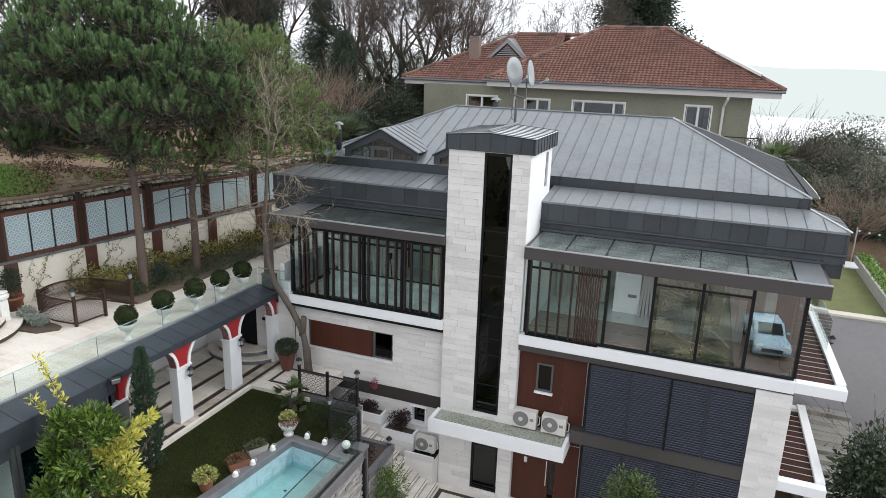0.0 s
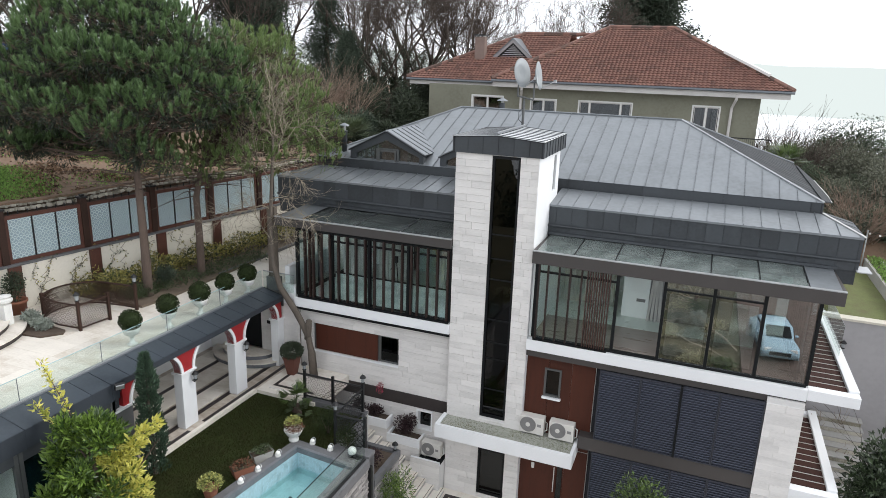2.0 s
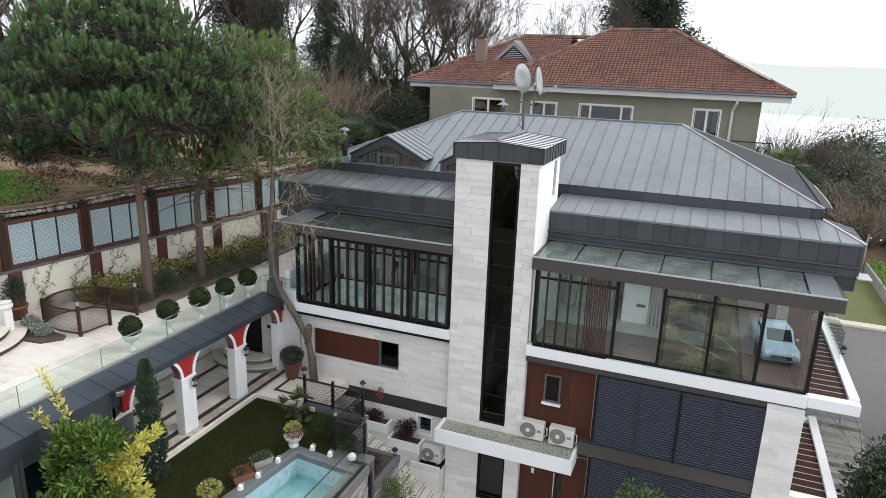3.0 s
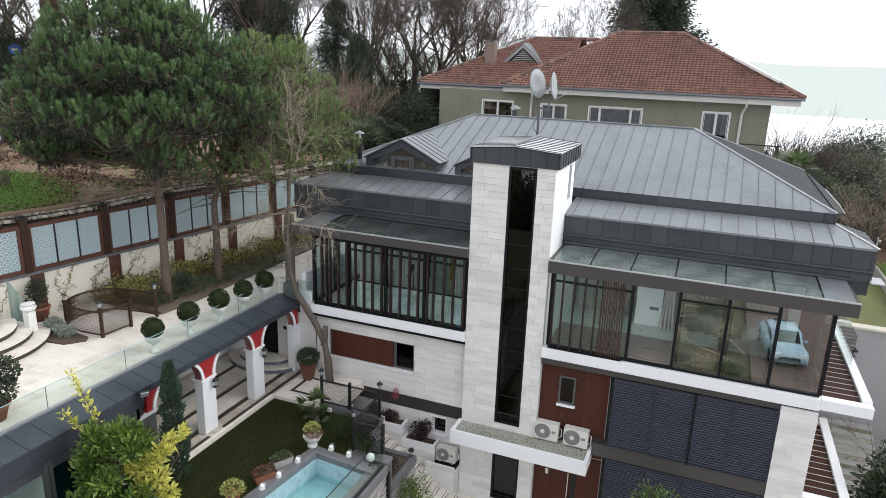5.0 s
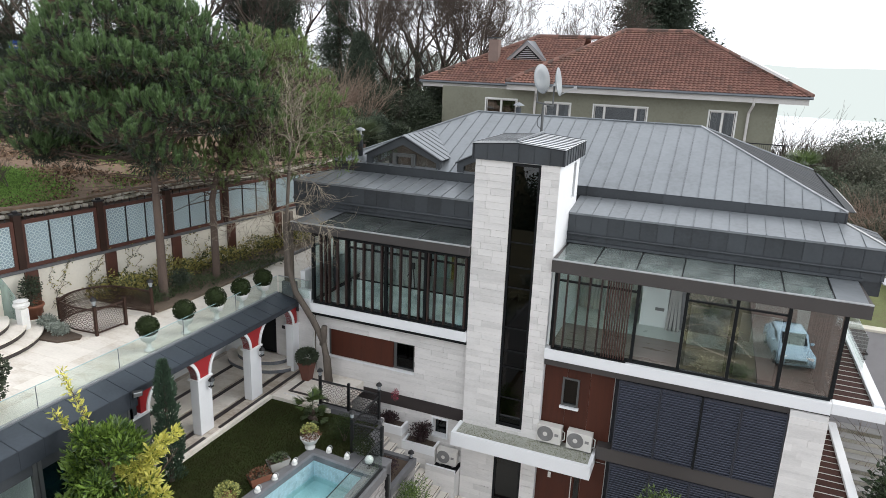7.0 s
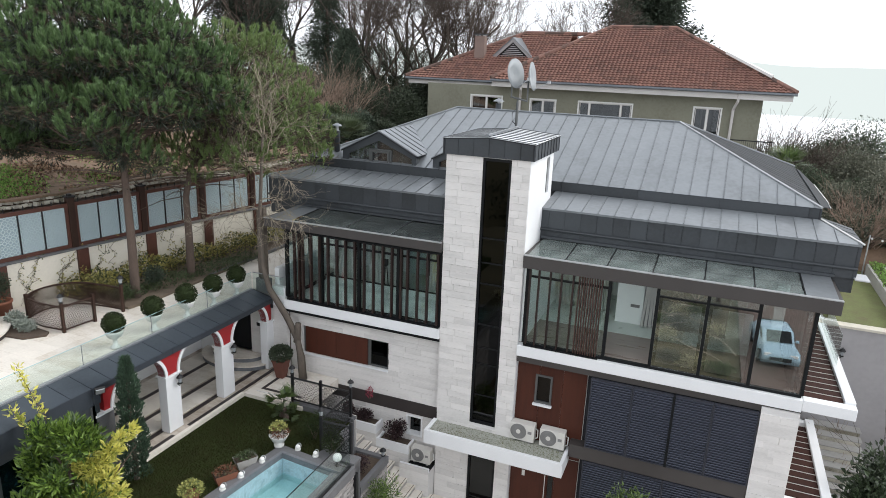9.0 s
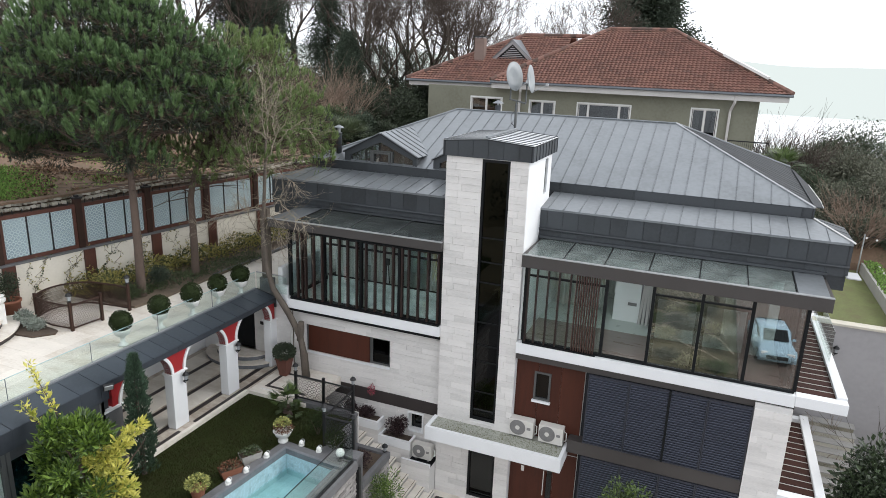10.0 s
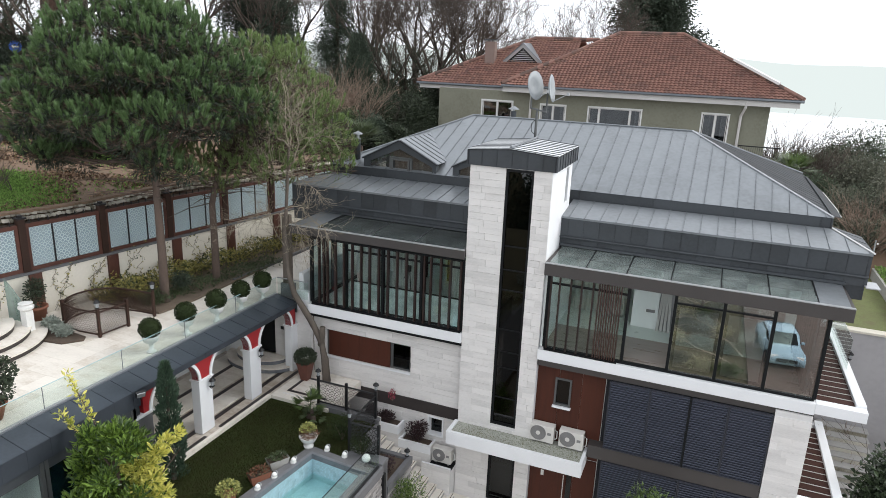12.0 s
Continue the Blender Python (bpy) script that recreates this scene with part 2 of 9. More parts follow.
    magenta=mat("magenta_flower", (0.28, 0.03, 0.06), 0.6, vary=0.4, island=0.6),
    flower=mat("yellow_flower", (0.32, 0.32, 0.10), 0.7, vary=0.4, island=0.6, tint=(0.08, 0.11, 0.03)),
    russet=mat("russet_leaf", (0.13, 0.05, 0.025), 0.7, vary=0.4, island=0.6, tint=(0.04, 0.05, 0.02)),
    silver=mat("silver_leaf", (0.26, 0.29, 0.25), 0.7, vary=0.3, island=0.6),
    palm=mat("palm_leaf", (0.065, 0.09, 0.038), 0.5, vary=0.45, scale=3, island=0.6, trans=0.15),
    magnolia=mat("glossy_leaf", (0.040, 0.060, 0.028), 0.35, vary=0.45, scale=2, island=0.7),
    laurel=mat("laurel_leaf", (0.075, 0.115, 0.030), 0.45, vary=0.5, scale=3, island=0.8, trans=0.2, tint=(0.025, 0.045, 0.015)),
    terracotta=mat("terracotta", (0.22, 0.085, 0.05), 0.8, vary=0.25, scale=4, fine=25),
    dark_terra=mat("dark_terracotta", (0.13, 0.05, 0.035), 0.8, vary=0.25, scale=4, fine=25),
    white_pot=mat("white_pot", (0.70, 0.70, 0.68), 0.6, vary=0.12, scale=5),
    globe=mat("white_globe", (0.80, 0.80, 0.78), 0.3, vary=0.03),
    mosaic=mat("blue_mosaic", (0.42, 0.60, 0.67), 0.3, vary=0.18, scale=3, island=0.45),
    pool_tile=mat("pool_tile", (0.34, 0.50, 0.52), 0.4, vary=0.3, scale=2.5, fine=30, tint=(0.24, 0.36, 0.36)),
    gravel=mat("mossy_gravel", (0.27, 0.275, 0.24), 0.9, vary=0.5, scale=2.2, fine=14, island=0.5, tint=(0.15, 0.155, 0.09)),
    ac=mat("ac_paint", (0.62, 0.60, 0.56), 0.5, vary=0.08, scale=3),
    ac_dark=mat("ac_grille", (0.22, 0.215, 0.21), 0.6, vary=0.2),
    galv=mat("galvanised", (0.42, 0.43, 0.44), 0.4, 0.6, vary=0.2),
    dish=mat("dish_grey", (0.30, 0.32, 0.33), 0.5, 0.1, vary=0.12, scale=3),
    olive=mat("olive_render", (0.19, 0.19, 0.145), 0.9, vary=0.18, scale=0.6, fine=9, tint=(0.14, 0.135, 0.10)),
    fascia=mat("pale_fascia", (0.52, 0.50, 0.48), 0.8, vary=0.15, scale=1.5),
    tile=mat("roof_tile", (0.245, 0.122, 0.094), 0.85, vary=0.3, scale=0.7, fine=8, island=0.35, tint=(0.13, 0.072, 0.056)),
    # darker than the roof tiles, to offset the light that ridge tops catch
    ridge=mat("ridge_tile", (0.17, 0.092, 0.072), 0.9, vary=0.4, scale=1.5, fine=10, island=0.6, tint=(0.09, 0.06, 0.05)),
    white_frame=mat("white_frame", (0.66, 0.66, 0.64), 0.5, vary=0.08),
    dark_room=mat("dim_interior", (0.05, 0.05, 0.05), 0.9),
    curtain=mat("curtain", (0.66, 0.66, 0.62), 0.9, vary=0.1, trans=0.3),
    room_white=mat("room_white", (0.86, 0.89, 0.87), 0.8, vary=0.04),
    floor_pale=mat("pale_floor", (0.68, 0.72, 0.68), 0.3, vary=0.06),
    wall_grey=mat("grey_wall", (0.33, 0.32, 0.325), 0.9, vary=0.12, scale=0.5, fine=6),
    concrete=mat("concrete", (0.36, 0.35, 0.33), 0.9, vary=0.2, scale=1.2, fine=12),
    asphalt=mat("asphalt", (0.16, 0.155, 0.15), 0.9, vary=0.2, scale=0.6),
    drive_ground=mat("leaf_strewn_drive", (0.125, 0.088, 0.072), 0.9, vary=0.5, scale=0.45, fine=3.2, tint=(0.05, 0.045, 0.03), bump=0.3, bump_scale=4, stretch=(1, 1.6, 1)),
    paving=mat("brown_paving", (0.19, 0.155, 0.125), 0.85, vary=0.4, scale=0.5, fine=6, bump=0.3, tint=(0.09, 0.085, 0.06)),
    car_paint=mat("car_paint", (0.36, 0.51, 0.60), 0.25, 0.1, vary=0.05),
    rubber=mat("rubber", (0.02, 0.02, 0.02), 0.8),
    chrome=mat("chrome", (0.6, 0.6, 0.6), 0.2, 0.9),
    blue_sign=mat("blue_sign", (0.02, 0.09, 0.42), 0.4, vary=0.05),
    roof_black=mat("bitumen_roof", (0.045, 0.05, 0.055), 0.6, vary=0.25, scale=1),
    clear=glass("window_glass", (0.93, 0.985, 0.985), 0.99, gloss=0.09),
    coated=glass("mirror_coated_glass", (0.93, 0.985, 0.985), 0.93, gloss=0.38),
    rail_glass=glass("green_glass", (0.945, 0.985, 0.97), 0.99, gloss=0.05),
    dark_glass=glass("dark_glass", (0.055, 0.12, 0.14), 0.9, gloss=0.055),
    dormer_glass=glass("dormer_glass", (0.5, 0.53, 0.54), 0.85, gloss=0.13, dust=0.05),
    grey_glass=glass("grey_glass", (0.5, 0.52, 0.52), 0.8, gloss=0.22),
    brick_pink=mat("pinkish_render", (0.20, 0.145, 0.125), 0.9, vary=0.25, scale=3),
    tinted_glass=glass("tinted_glass", (0.70, 0.90, 0.84), 0.8, gloss=0.08, dust=0.3),
    floor_grey=mat("brown_floor", (0.30, 0.245, 0.22), 0.3, vary=0.35, scale=1.2, tint=(0.19, 0.14, 0.115), stretch=(1, 5, 1)),
    dark_curtain=mat("dark_curtain", (0.05, 0.06, 0.062), 0.8, vary=0.3, scale=3),
    slope_turf=mat("slope_turf", (0.105, 0.092, 0.050), 0.95, vary=0.5, scale=0.5, fine=5, tint=(0.025, 0.03, 0.013), bump=0.5),
    hill_green=mat("hill_green", (0.085, 0.110, 0.068), 0.75, vary=0.45, scale=0.4, fine=4, island=0.6),
    slat=mat("dark_deck", (0.040, 0.014, 0.009), 0.75, spec=0.25, vary=0.35, scale=2, fine=20, stretch=(1, 5, 1), per_piece=0.3),
    # left canopy's glass tinted darker, the shade on that side put into it
    canopy_shaded=glass("shaded_canopy_glass", (0.34, 0.41, 0.40), 0.9, rough=0.10, gloss=0.10, dust=0.06),
    guard=glass("frosted_guard", (0.70, 0.80, 0.76), 0.9, gloss=0.08, dust=0.55, film_tone=(0.78, 0.85, 0.81)),
    canopy_glass=glass("canopy_glass", (0.78, 0.88, 0.86), 0.92, rough=0.08, gloss=0.15, dust=0.13),
    water_still=glass("pool_water", (0.92, 0.985, 0.985), 1.0, gloss=0.02),
    # sea near white: the sky's glare is painted into a matt colour
    sea=mat("sea", (0.88, 0.90, 0.90), 0.6, vary=0.03, scale=0.02, fine=0.2),
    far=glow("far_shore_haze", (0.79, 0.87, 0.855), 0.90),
)


# ---- mesh tools ----
def box(bm, x0, x1, y0, y1, z0, z1, bevel=0.0):
    r = bmesh.ops.create_cube(bm, size=1.0, matrix=Matrix.LocRotScale(((x0 + x1) / 2, (y0 + y1) / 2, (z0 + z1) / 2), None, (abs(x1 - x0), abs(y1 - y0), abs(z1 - z0))))
    if bevel:
        edges = {e for v in r["verts"] for e in v.link_edges}
        bmesh.ops.bevel(bm, geom=list(edges), offset=bevel, segments=2, affect="EDGES", profile=0.6)


def obox(bm, m, sx, sy, sz, bevel=0.0):
    """A box of that size centred on the pose m."""
    r = bmesh.ops.create_cube(bm, size=1.0, matrix=m @ Matrix.Diagonal((sx, sy, sz, 1)))
    if bevel:
        edges = {e for v in r["verts"] for e in v.link_edges}
        bmesh.ops.bevel(bm, geom=list(edges), offset=bevel, segments=2, affect="EDGES", profile=0.6)


def solid(bm, points, push):
    """A polygon in space, given depth by the vector push."""
    a = [bm.verts.new(p) for p in points]
    b = [bm.verts.new(Vector(p) + Vector(push)) for p in points]
    bm.faces.new(a)
    bm.faces.new(b[::-1])
    for i in range(len(a)):
        j = (i + 1) % len(a)
        bm.faces.new((a[j], a[i], b[i], b[j]))


def lathe(bm, profile, steps=16, at=(0, 0, 0)):
    rings = []
    for r, z in profile:
        rings.append([bm.verts.new((at[0] + r * math.cos(2 * math.pi * k / steps), at[1] + r * math.sin(2 * math.pi * k / steps), at[2] + z)) for k in range(steps)])
    for a, b in zip(rings, rings[1:]):
        for k in range(steps):
            j = (k + 1) % steps
            bm.faces.new((a[k], a[j], b[j], b[k]))
    for ring, flip in ((rings[0], True), (rings[-1], False)):
        if (ring[0].co - ring[steps // 2].co).length > 1e-4:
            bm.faces.new(ring[::-1] if flip else ring)


def tube(bm, path, radii, sides=6):
    path = [Vector(p) for p in path]
    rings = []
    for i, p in enumerate(path):
        d = (path[min(i + 1, len(path) - 1)] - path[max(i - 1, 0)]).normalized()
        a = d.orthogonal().normalized()
        b = d.cross(a)
        r = radii[i] if hasattr(radii, "__len__") else radii
        rings.append([bm.verts.new(p + r * (math.cos(2 * math.pi * k / sides) * a + math.sin(2 * math.pi * k / sides) * b)) for k in range(sides)])
    for u, v in zip(rings, rings[1:]):
        off = min(range(sides), key=lambda s: (v[s].co - u[0].co).length)
        for k in range(sides):
            bm.faces.new((u[k], u[(k + 1) % sides], v[(k + 1 + off) % sides], v[(k + off) % sides]))
    bm.faces.new(rings[0][::-1])
    bm.faces.new(rings[-1])


def mesh_of(name, bm, material, smooth=False):
    bmesh.ops.recalc_face_normals(bm, faces=bm.faces)
    data = bpy.data.meshes.new(name)
    bm.to_mesh(data)
    bm.free()
    data.materials.append(material)
    if smooth:
        data.polygons.foreach_set("use_smooth", [True] * len(data.polygons))
    return data


def part(name, bm, material, parent, label="", smooth=False, kind=""):
    """One mesh object under a thing or under a part."""
    data = bm if isinstance(bm, bpy.types.Mesh) else mesh_of(name, bm, material, smooth)
    ob = new(name, data)
    ob.parent = parent
    if parent is not None:
        ob.matrix_parent_inverse = Matrix.Identity(4)
    return tagged(ob, label=label, kind=kind)


def thing(name, label, category, at=(0, 0, 0), group="", kind="", turn=0.0):
    """An Empty at the base of a thing."""
    ob = new(name)
    ob.empty_display_size = 0.2
    ob.matrix_world = pose(*at, 0, 0, turn)
    return tagged(ob, label, category, group, kind)


def whole(name, bm, material, label, category="", group="", kind="", smooth=False, at=(0, 0, 0)):
    """A thing that is one mesh."""
    ob = new(name, bm if isinstance(bm, bpy.types.Mesh) else mesh_of(name, bm, material, smooth))
    ob.location = at
    return tagged(ob, label, category, group, kind)


def raw(name, verts, faces, material):
    data = bpy.data.meshes.new(name)
    data.from_pydata(verts, [], faces)
    data.update()
    data.materials.append(material)
    return data


def B():
    return bmesh.new()


def boxed(name, material, parent, *args, label="", bevel=0.0):
    bm = B()
    box(bm, *args, bevel=bevel)
    return part(name, bm, material, parent, label)


def clip(poly, a, b, c):
    """The part of a flat polygon where a*u + b*v <= c."""
    out = []
    for i, p in enumerate(poly):
        q = poly[(i + 1) % len(poly)]
        dp, dq = a * p[0] + b * p[1] - c, a * q[0] + b * q[1] - c
        if dp <= 0:
            out.append(p)
        if dp * dq < 0:
            s = dp / (dp - dq)
            out.append((p[0] + s * (q[0] - p[0]), p[1] + s * (q[1] - p[1])))
    return out


def seamed(parent, name, origin, u, v, poly, pitch, material, rib=0.035, thick=0.02, start=0.0, ribs=True, gap=0.010, bed=True):
    """Standing-seam sheet metal: a polygon in the plane of u and v, cut along v into pans, each with its raised seam."""
    o, u, v = Vector(origin), Vector(u).normalized(), Vector(v).normalized()
    n = u.cross(v).normalized()
    lo, hi = min(p[0] for p in poly), max(p[0] for p in poly)
    k = math.floor((lo - start) / pitch)
    # near-black bed shows through the gaps as the seams' shaded sides
    if bed:
        bm = B()
        solid(bm, [o + u * p[0] + v * p[1] - n * 0.004 for p in poly], -n * 0.03)
        part("underlay", bm, M["louvre_back"], parent)
    while start + k * pitch < hi - 0.01:
        a, b = start + k * pitch, start + (k + 1) * pitch
        k += 1
        strip = clip(clip(poly, -1, 0, -(a + gap)), 1, 0, b - gap)
        if len(strip) < 3:
            continue
        bm = B()
        lift = random.uniform(-0.004, 0.004)
        solid(bm, [o + u * p[0] + v * p[1] + n * (thick + lift * (p[0] - a)) for p in strip], -n * thick)
        if ribs:
            seam = clip(clip(poly, -1, 0, -(a - 0.006)), 1, 0, a + 0.006)
            if len(seam) >= 3:
                solid(bm, [o + u * p[0] + v * p[1] + n * (thick + rib) for p in seam], -n * rib)
        part(name, bm, material, parent)


def coursed(parent, x0, x1, z0, z1, y, depth, material, course=0.2, long=(0.5, 1.3), holes=(), name="stone_slab", axis="y", stop=9999, joint=0.0045, sign=-1):
    """Courses of long stone slabs on a wall that faces -y (or +x, axis 'x', where x0, x1 run along y)."""
    rnd = random.Random(round(abs(x0 * 37 + z0 * 11) + 5))
    rows = max(1, round((z1 - z0) / course))
    h = (z1 - z0) / rows
    made = 0
    for r in range(rows):
        za, zb = z0 + r * h, z0 + (r + 1) * h
        x = x0
        first = rnd.uniform(0.3, 1.0)
        while x < x1 - 0.01:
            w = rnd.uniform(*long) * first
            first = 1.0
            e = x + w if x1 - (x + w) > 0.15 else x1
            spans = [(x, e, za, zb)]
            for hx0, hx1, hz0, hz1 in holes:
                nxt = []
                for a, b, c, d in spans:
                    if b <= hx0 or a >= hx1 or d <= hz0 or c >= hz1:
                        nxt.append((a, b, c, d))
                        continue
                    if a < hx0:
                        nxt.append((a, hx0, c, d))
                    if b > hx1:
                        nxt.append((hx1, b, c, d))
                    if c < hz0:
                        nxt.append((max(a, hx0), min(b, hx1), c, hz0))
                    if d > hz1:
                        nxt.append((max(a, hx0), min(b, hx1), hz1, d))
                spans = nxt
            for a, b, c, d in spans:
                if b - a < 0.03 or d - c < 0.03:
                    continue
                bm = B()
                t = depth + rnd.choice((-0.006, 0, 0, 0.007))
                if axis == "y":
                    box(bm, a + joint / 2, b - joint / 2, y + sign * t, y, c + joint / 2, d - joint / 2)
                else:
                    box(bm, y, y - sign * t, a + joint / 2, b - joint / 2, c + joint / 2, d - joint / 2)
                part(name, bm, material, parent)
                made += 1
            x = e
    return made


def leaves(name, points, normals, size, material, rnd, narrow=0.5, spread=1.0, fold=True):
    """Many small leaves as bent two-triangle blades, set on the points."""
    verts, faces = [], []
    for p, nrm in zip(points, normals):
        d = (Vector(nrm) + Vector((rnd.uniform(-1, 1), rnd.uniform(-1, 1), rnd.uniform(-1, 1))) * spread).normalized()
        a = d.orthogonal().normalized()
        a = (Matrix.Rotation(rnd.uniform(0, 6.28), 3, d) @ a)
        s = size * rnd.uniform(0.6, 1.3)
        w = a * s * narrow
        k = len(verts)
        tip = Vector(p) + d * s
        mid = Vector(p) + d * s * 0.5 + d.cross(a) * s * 0.12
        verts += [Vector(p), mid + w * 0.5, tip, mid - w * 0.5]
        faces += [(k, k + 1, k + 2), (k, k + 2, k + 3)]
    return raw(name, verts, faces, material)


def on_ball(rnd, n, centre, r, shell=0.35, low=-1.0):
    """Points through the outer shell of an ellipsoid, and their outward ways."""
    pts, nrm = [], []
    while len(pts) < n:
        d = Vector((rnd.gauss(0, 1), rnd.gauss(0, 1), rnd.gauss(0, 1))).normalized()
        if d.z < low:
            continue
        k = 1 - shell * rnd.random() ** 1.5
        pts.append(Vector(centre) + Vector((d.x * r[0], d.y * r[1], d.z * r[2])) * k)
        nrm.append(d)
    return pts, nrm


def branches(rnd, start, way, length, radius, depth, up=0.15, kids=3, bend=0.25, shrink=0.68, out=None, wide=0.75, min_r=0.006):
    """The limbs of a bare tree as lists of (path, radii)."""
    out = [] if out is None else out
    p, d = Vector(start), Vector(way).normalized()
    n = 4
    path, rad = [p.copy()], [radius]
    for i in range(n):
        d = (d + Vector((rnd.gauss(0, bend), rnd.gauss(0, bend), rnd.gauss(0, bend) + up)) * 0.5).normalized()
        p = p + d * length / n
        path.append(p.copy())
        rad.append(max(radius * (1 - 0.5 * (i + 1) / n), min_r * 0.6))
    out.append((path, rad))
    if depth > 0:
        for k in range(kids + (rnd.random() < 0.5)):
            i = rnd.randint(1, n)
            a = d.orthogonal().normalized()
            a = Matrix.Rotation(rnd.uniform(0, 6.28), 3, d) @ a
            w = (d + a * rnd.uniform(0.4, 1.0) * wide).normalized()
            branches(rnd, path[i], w, length * shrink * rnd.uniform(0.75, 1.15), max(rad[i] * 0.62, min_r), depth - 1, up, kids, bend, shrink, out, wide, min_r)
    return out


def limb_mesh(name, limbs, material, sides=3, big=0.05):
    bm = B()
    for path, rad in limbs:
        tube(bm, path, rad, 7 if rad[0] > big else sides)
    return mesh_of(name, bm, material, True)


# ---- ground ----
COURT, LAWN, ARCADE, TERRACE = -3.0, 0.2, 0.28, 3.02


def fence_x(y):
    return -18.75 + 0.15 * (y - 14.3)


def step01(a, b, v):
    s = min(max((v - a) / (b - a), 0.0), 1.0)
    return s * s * (3 - 2 * s)


def ground_z(x, y):
    """The lie of the land: a wooded bank on one side, the court below, the slope to the sea on the other."""
    d = max(0.0, fence_x(y) - x)
    bank = 6.0 + 0.11 * min(d, 24) + 0.22 * math.sin(x * 0.31 + y * 0.17) * min(1.0, d * 0.2) + 0.1 * math.sin(x * 1.1) * math.sin(y * 0.9) * min(1.0, d * 0.3)
    z = -3.25 - 11.8 * step01(-20.0, -36.0, y)
    edge = fence_x(y) - 0.62
    z = z + (bank - z) * step01(edge + 0.05, edge - 0.05, x)
    back = -3.25 + 7.2 * step01(30.5, 31.5, y)
    if y > 30:
        z = max(z, back)
    if x > 9:
        z = min(z, max(z - 0.5 * (x - 9), -3.25 - 0.25 * (x - 9)))
    fall = max(0.0, y - 62) * 0.5 + max(0.0, -77 - y) * 1.3 + max(0.0, -75 - x) * 0.5 + max(0.0, x - 30) * 0.2
    return max(z - fall, -48.0)


def axis_ticks(lo, hi, fine, far):
    t, out = lo, []
    while t <= hi:
        out.append(t)
        t += fine
    a, s = hi, fine
    while a < far:
        s *= 1.35
        a += s
        out.append(a)
    a, s = lo, fine
    while a > -far:
        s *= 1.35
        a -= s
        out.insert(0, a)
    return out


gx, gy = axis_ticks(-60, 20, 0.5, 3800), axis_ticks(-10, 60, 0.7, 3800)
verts = [(x, y, ground_z(x, y)) for y in gy for x in gx]
faces = [(j * len(gx) + i, j * len(gx) + i + 1, (j + 1) * len(gx) + i + 1, (j + 1) * len(gx) + i) for j in range(len(gy) - 1) for i in range(len(gx) - 1)]
whole("ground", raw("ground", verts, faces, M["earth"]), None, "brown earth bank with leaf litter and moss", "ground", kind="structure")

bm = B()
box(bm, -3800, 3800, -3800, 3800, -46.5, -46.0)
whole("water", bm, M["sea"], "strait coloured near white for the sky's glare", "water", kind="structure")

# the far shore, a kilometre off, with air haze painted as its pale glow
verts, faces = [], []
for i in range(81):
    a = radians(-40 + i * 1.6)
    r = 1020
    h = 13 + 6 * math.sin(i * 0.35) + 3 * math.sin(i * 0.83 + 1)
    p = (r * math.sin(a), r * math.cos(a))
    verts += [(p[0], p[1], -46), (p[0], p[1], h - 8), (p[0] * 1.2, p[1] * 1.2, h * 0.9 + 10)]
    if i:
        k = 3 * i
        faces += [(k - 3, k, k + 1, k - 2), (k - 2, k + 1, k + 2, k - 1)]
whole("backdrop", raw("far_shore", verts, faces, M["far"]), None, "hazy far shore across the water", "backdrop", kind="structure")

# entrance court, brown paving behind the camera, and its stone apron at the house
bm = B()
box(bm, -7.2, 14, 3.5, 12.5, -3.25, COURT)
whole("court_paving", bm, M["paving"], "brown paved drive in front of the villa", "pavement", kind="structure")
bm = B()
box(bm, 3.1, 14, -13.0, 3.49, -3.25, COURT - 0.01)
whole("side_drive", bm, M["drive_ground"], "brown leaf-strewn drive beside the scrub", "pavement", kind="structure")
court = thing("stone_apron", "pale stone paving with a dark inlaid band by the entrance", "pavement", kind="structure")
for i in range(11):
    for j in range(5):
        x0, y0 = -7.15 + i * 1.1, 12.55 + j * 1.12
        boxed("paving_slab", M["travertine"], court, x0 + 0.004, x0 + 1.096, y0 + 0.004, min(y0 + 1.116, 17.3), -3.2, COURT + 0.002 * ((i * 7 + j * 3) % 3))
boxed("inlaid_band", M["band"], court, -6.42, -6.27, 12.6, 16.70, COURT - 0.1, COURT + 0.008)
boxed("inlaid_band", M["band"], court, -6.27, 2.0, 16.56, 16.70, COURT - 0.1, COURT + 0.008)


# ---- the villa ----
villa = thing("villa", "modern three-storey villa in white stone with zinc roofs", "house", (-4, 20, COURT))
villa.matrix_world = Matrix.Identity(4)

FRONT = 17.0
WALL_L = 17.3        # stone wall left of the tower
FLOOR3 = 2.95        # upper floor
TX0, TX1 = -6.6, -4.1
SX0, SX1 = -5.48, -4.635
GL, GR = -12.25, 3.45
CLAD = 18.8


def hole_wall(name, material, parent, x0, x1, y0, y1, z0, z1, holes=(), label=""):
    """A wall along x with openings cut through it, laid up from blocks."""
    bm = B()
    zs = sorted({z0, z1, *[h[2] for h in holes], *[h[3] for h in holes]})
    for a, b in zip(zs, zs[1:]):
        cut = sorted((h[0], h[1]) for h in holes if h[2] <= a and h[3] >= b)
        x = x0
        for c, d in cut:
            if c > x:
                box(bm, x, c, y0, y1, a, b)
            x = d
        if x < x1:
            box(bm, x, x1, y0, y1, a, b)
    return part(name, bm, material, parent, label)


# left wall with the long window and the small stair window
LWIN = (-11.82, -8.5, 0.98, 1.97)
TINY = (-7.79, -7.20, -1.17, -0.44)
wall_l = hole_wall("wall", M["joint"], villa, -12.33, TX0, WALL_L, WALL_L + 0.3, COURT, 2.6, (LWIN, TINY), "white stone wall in long thin courses")
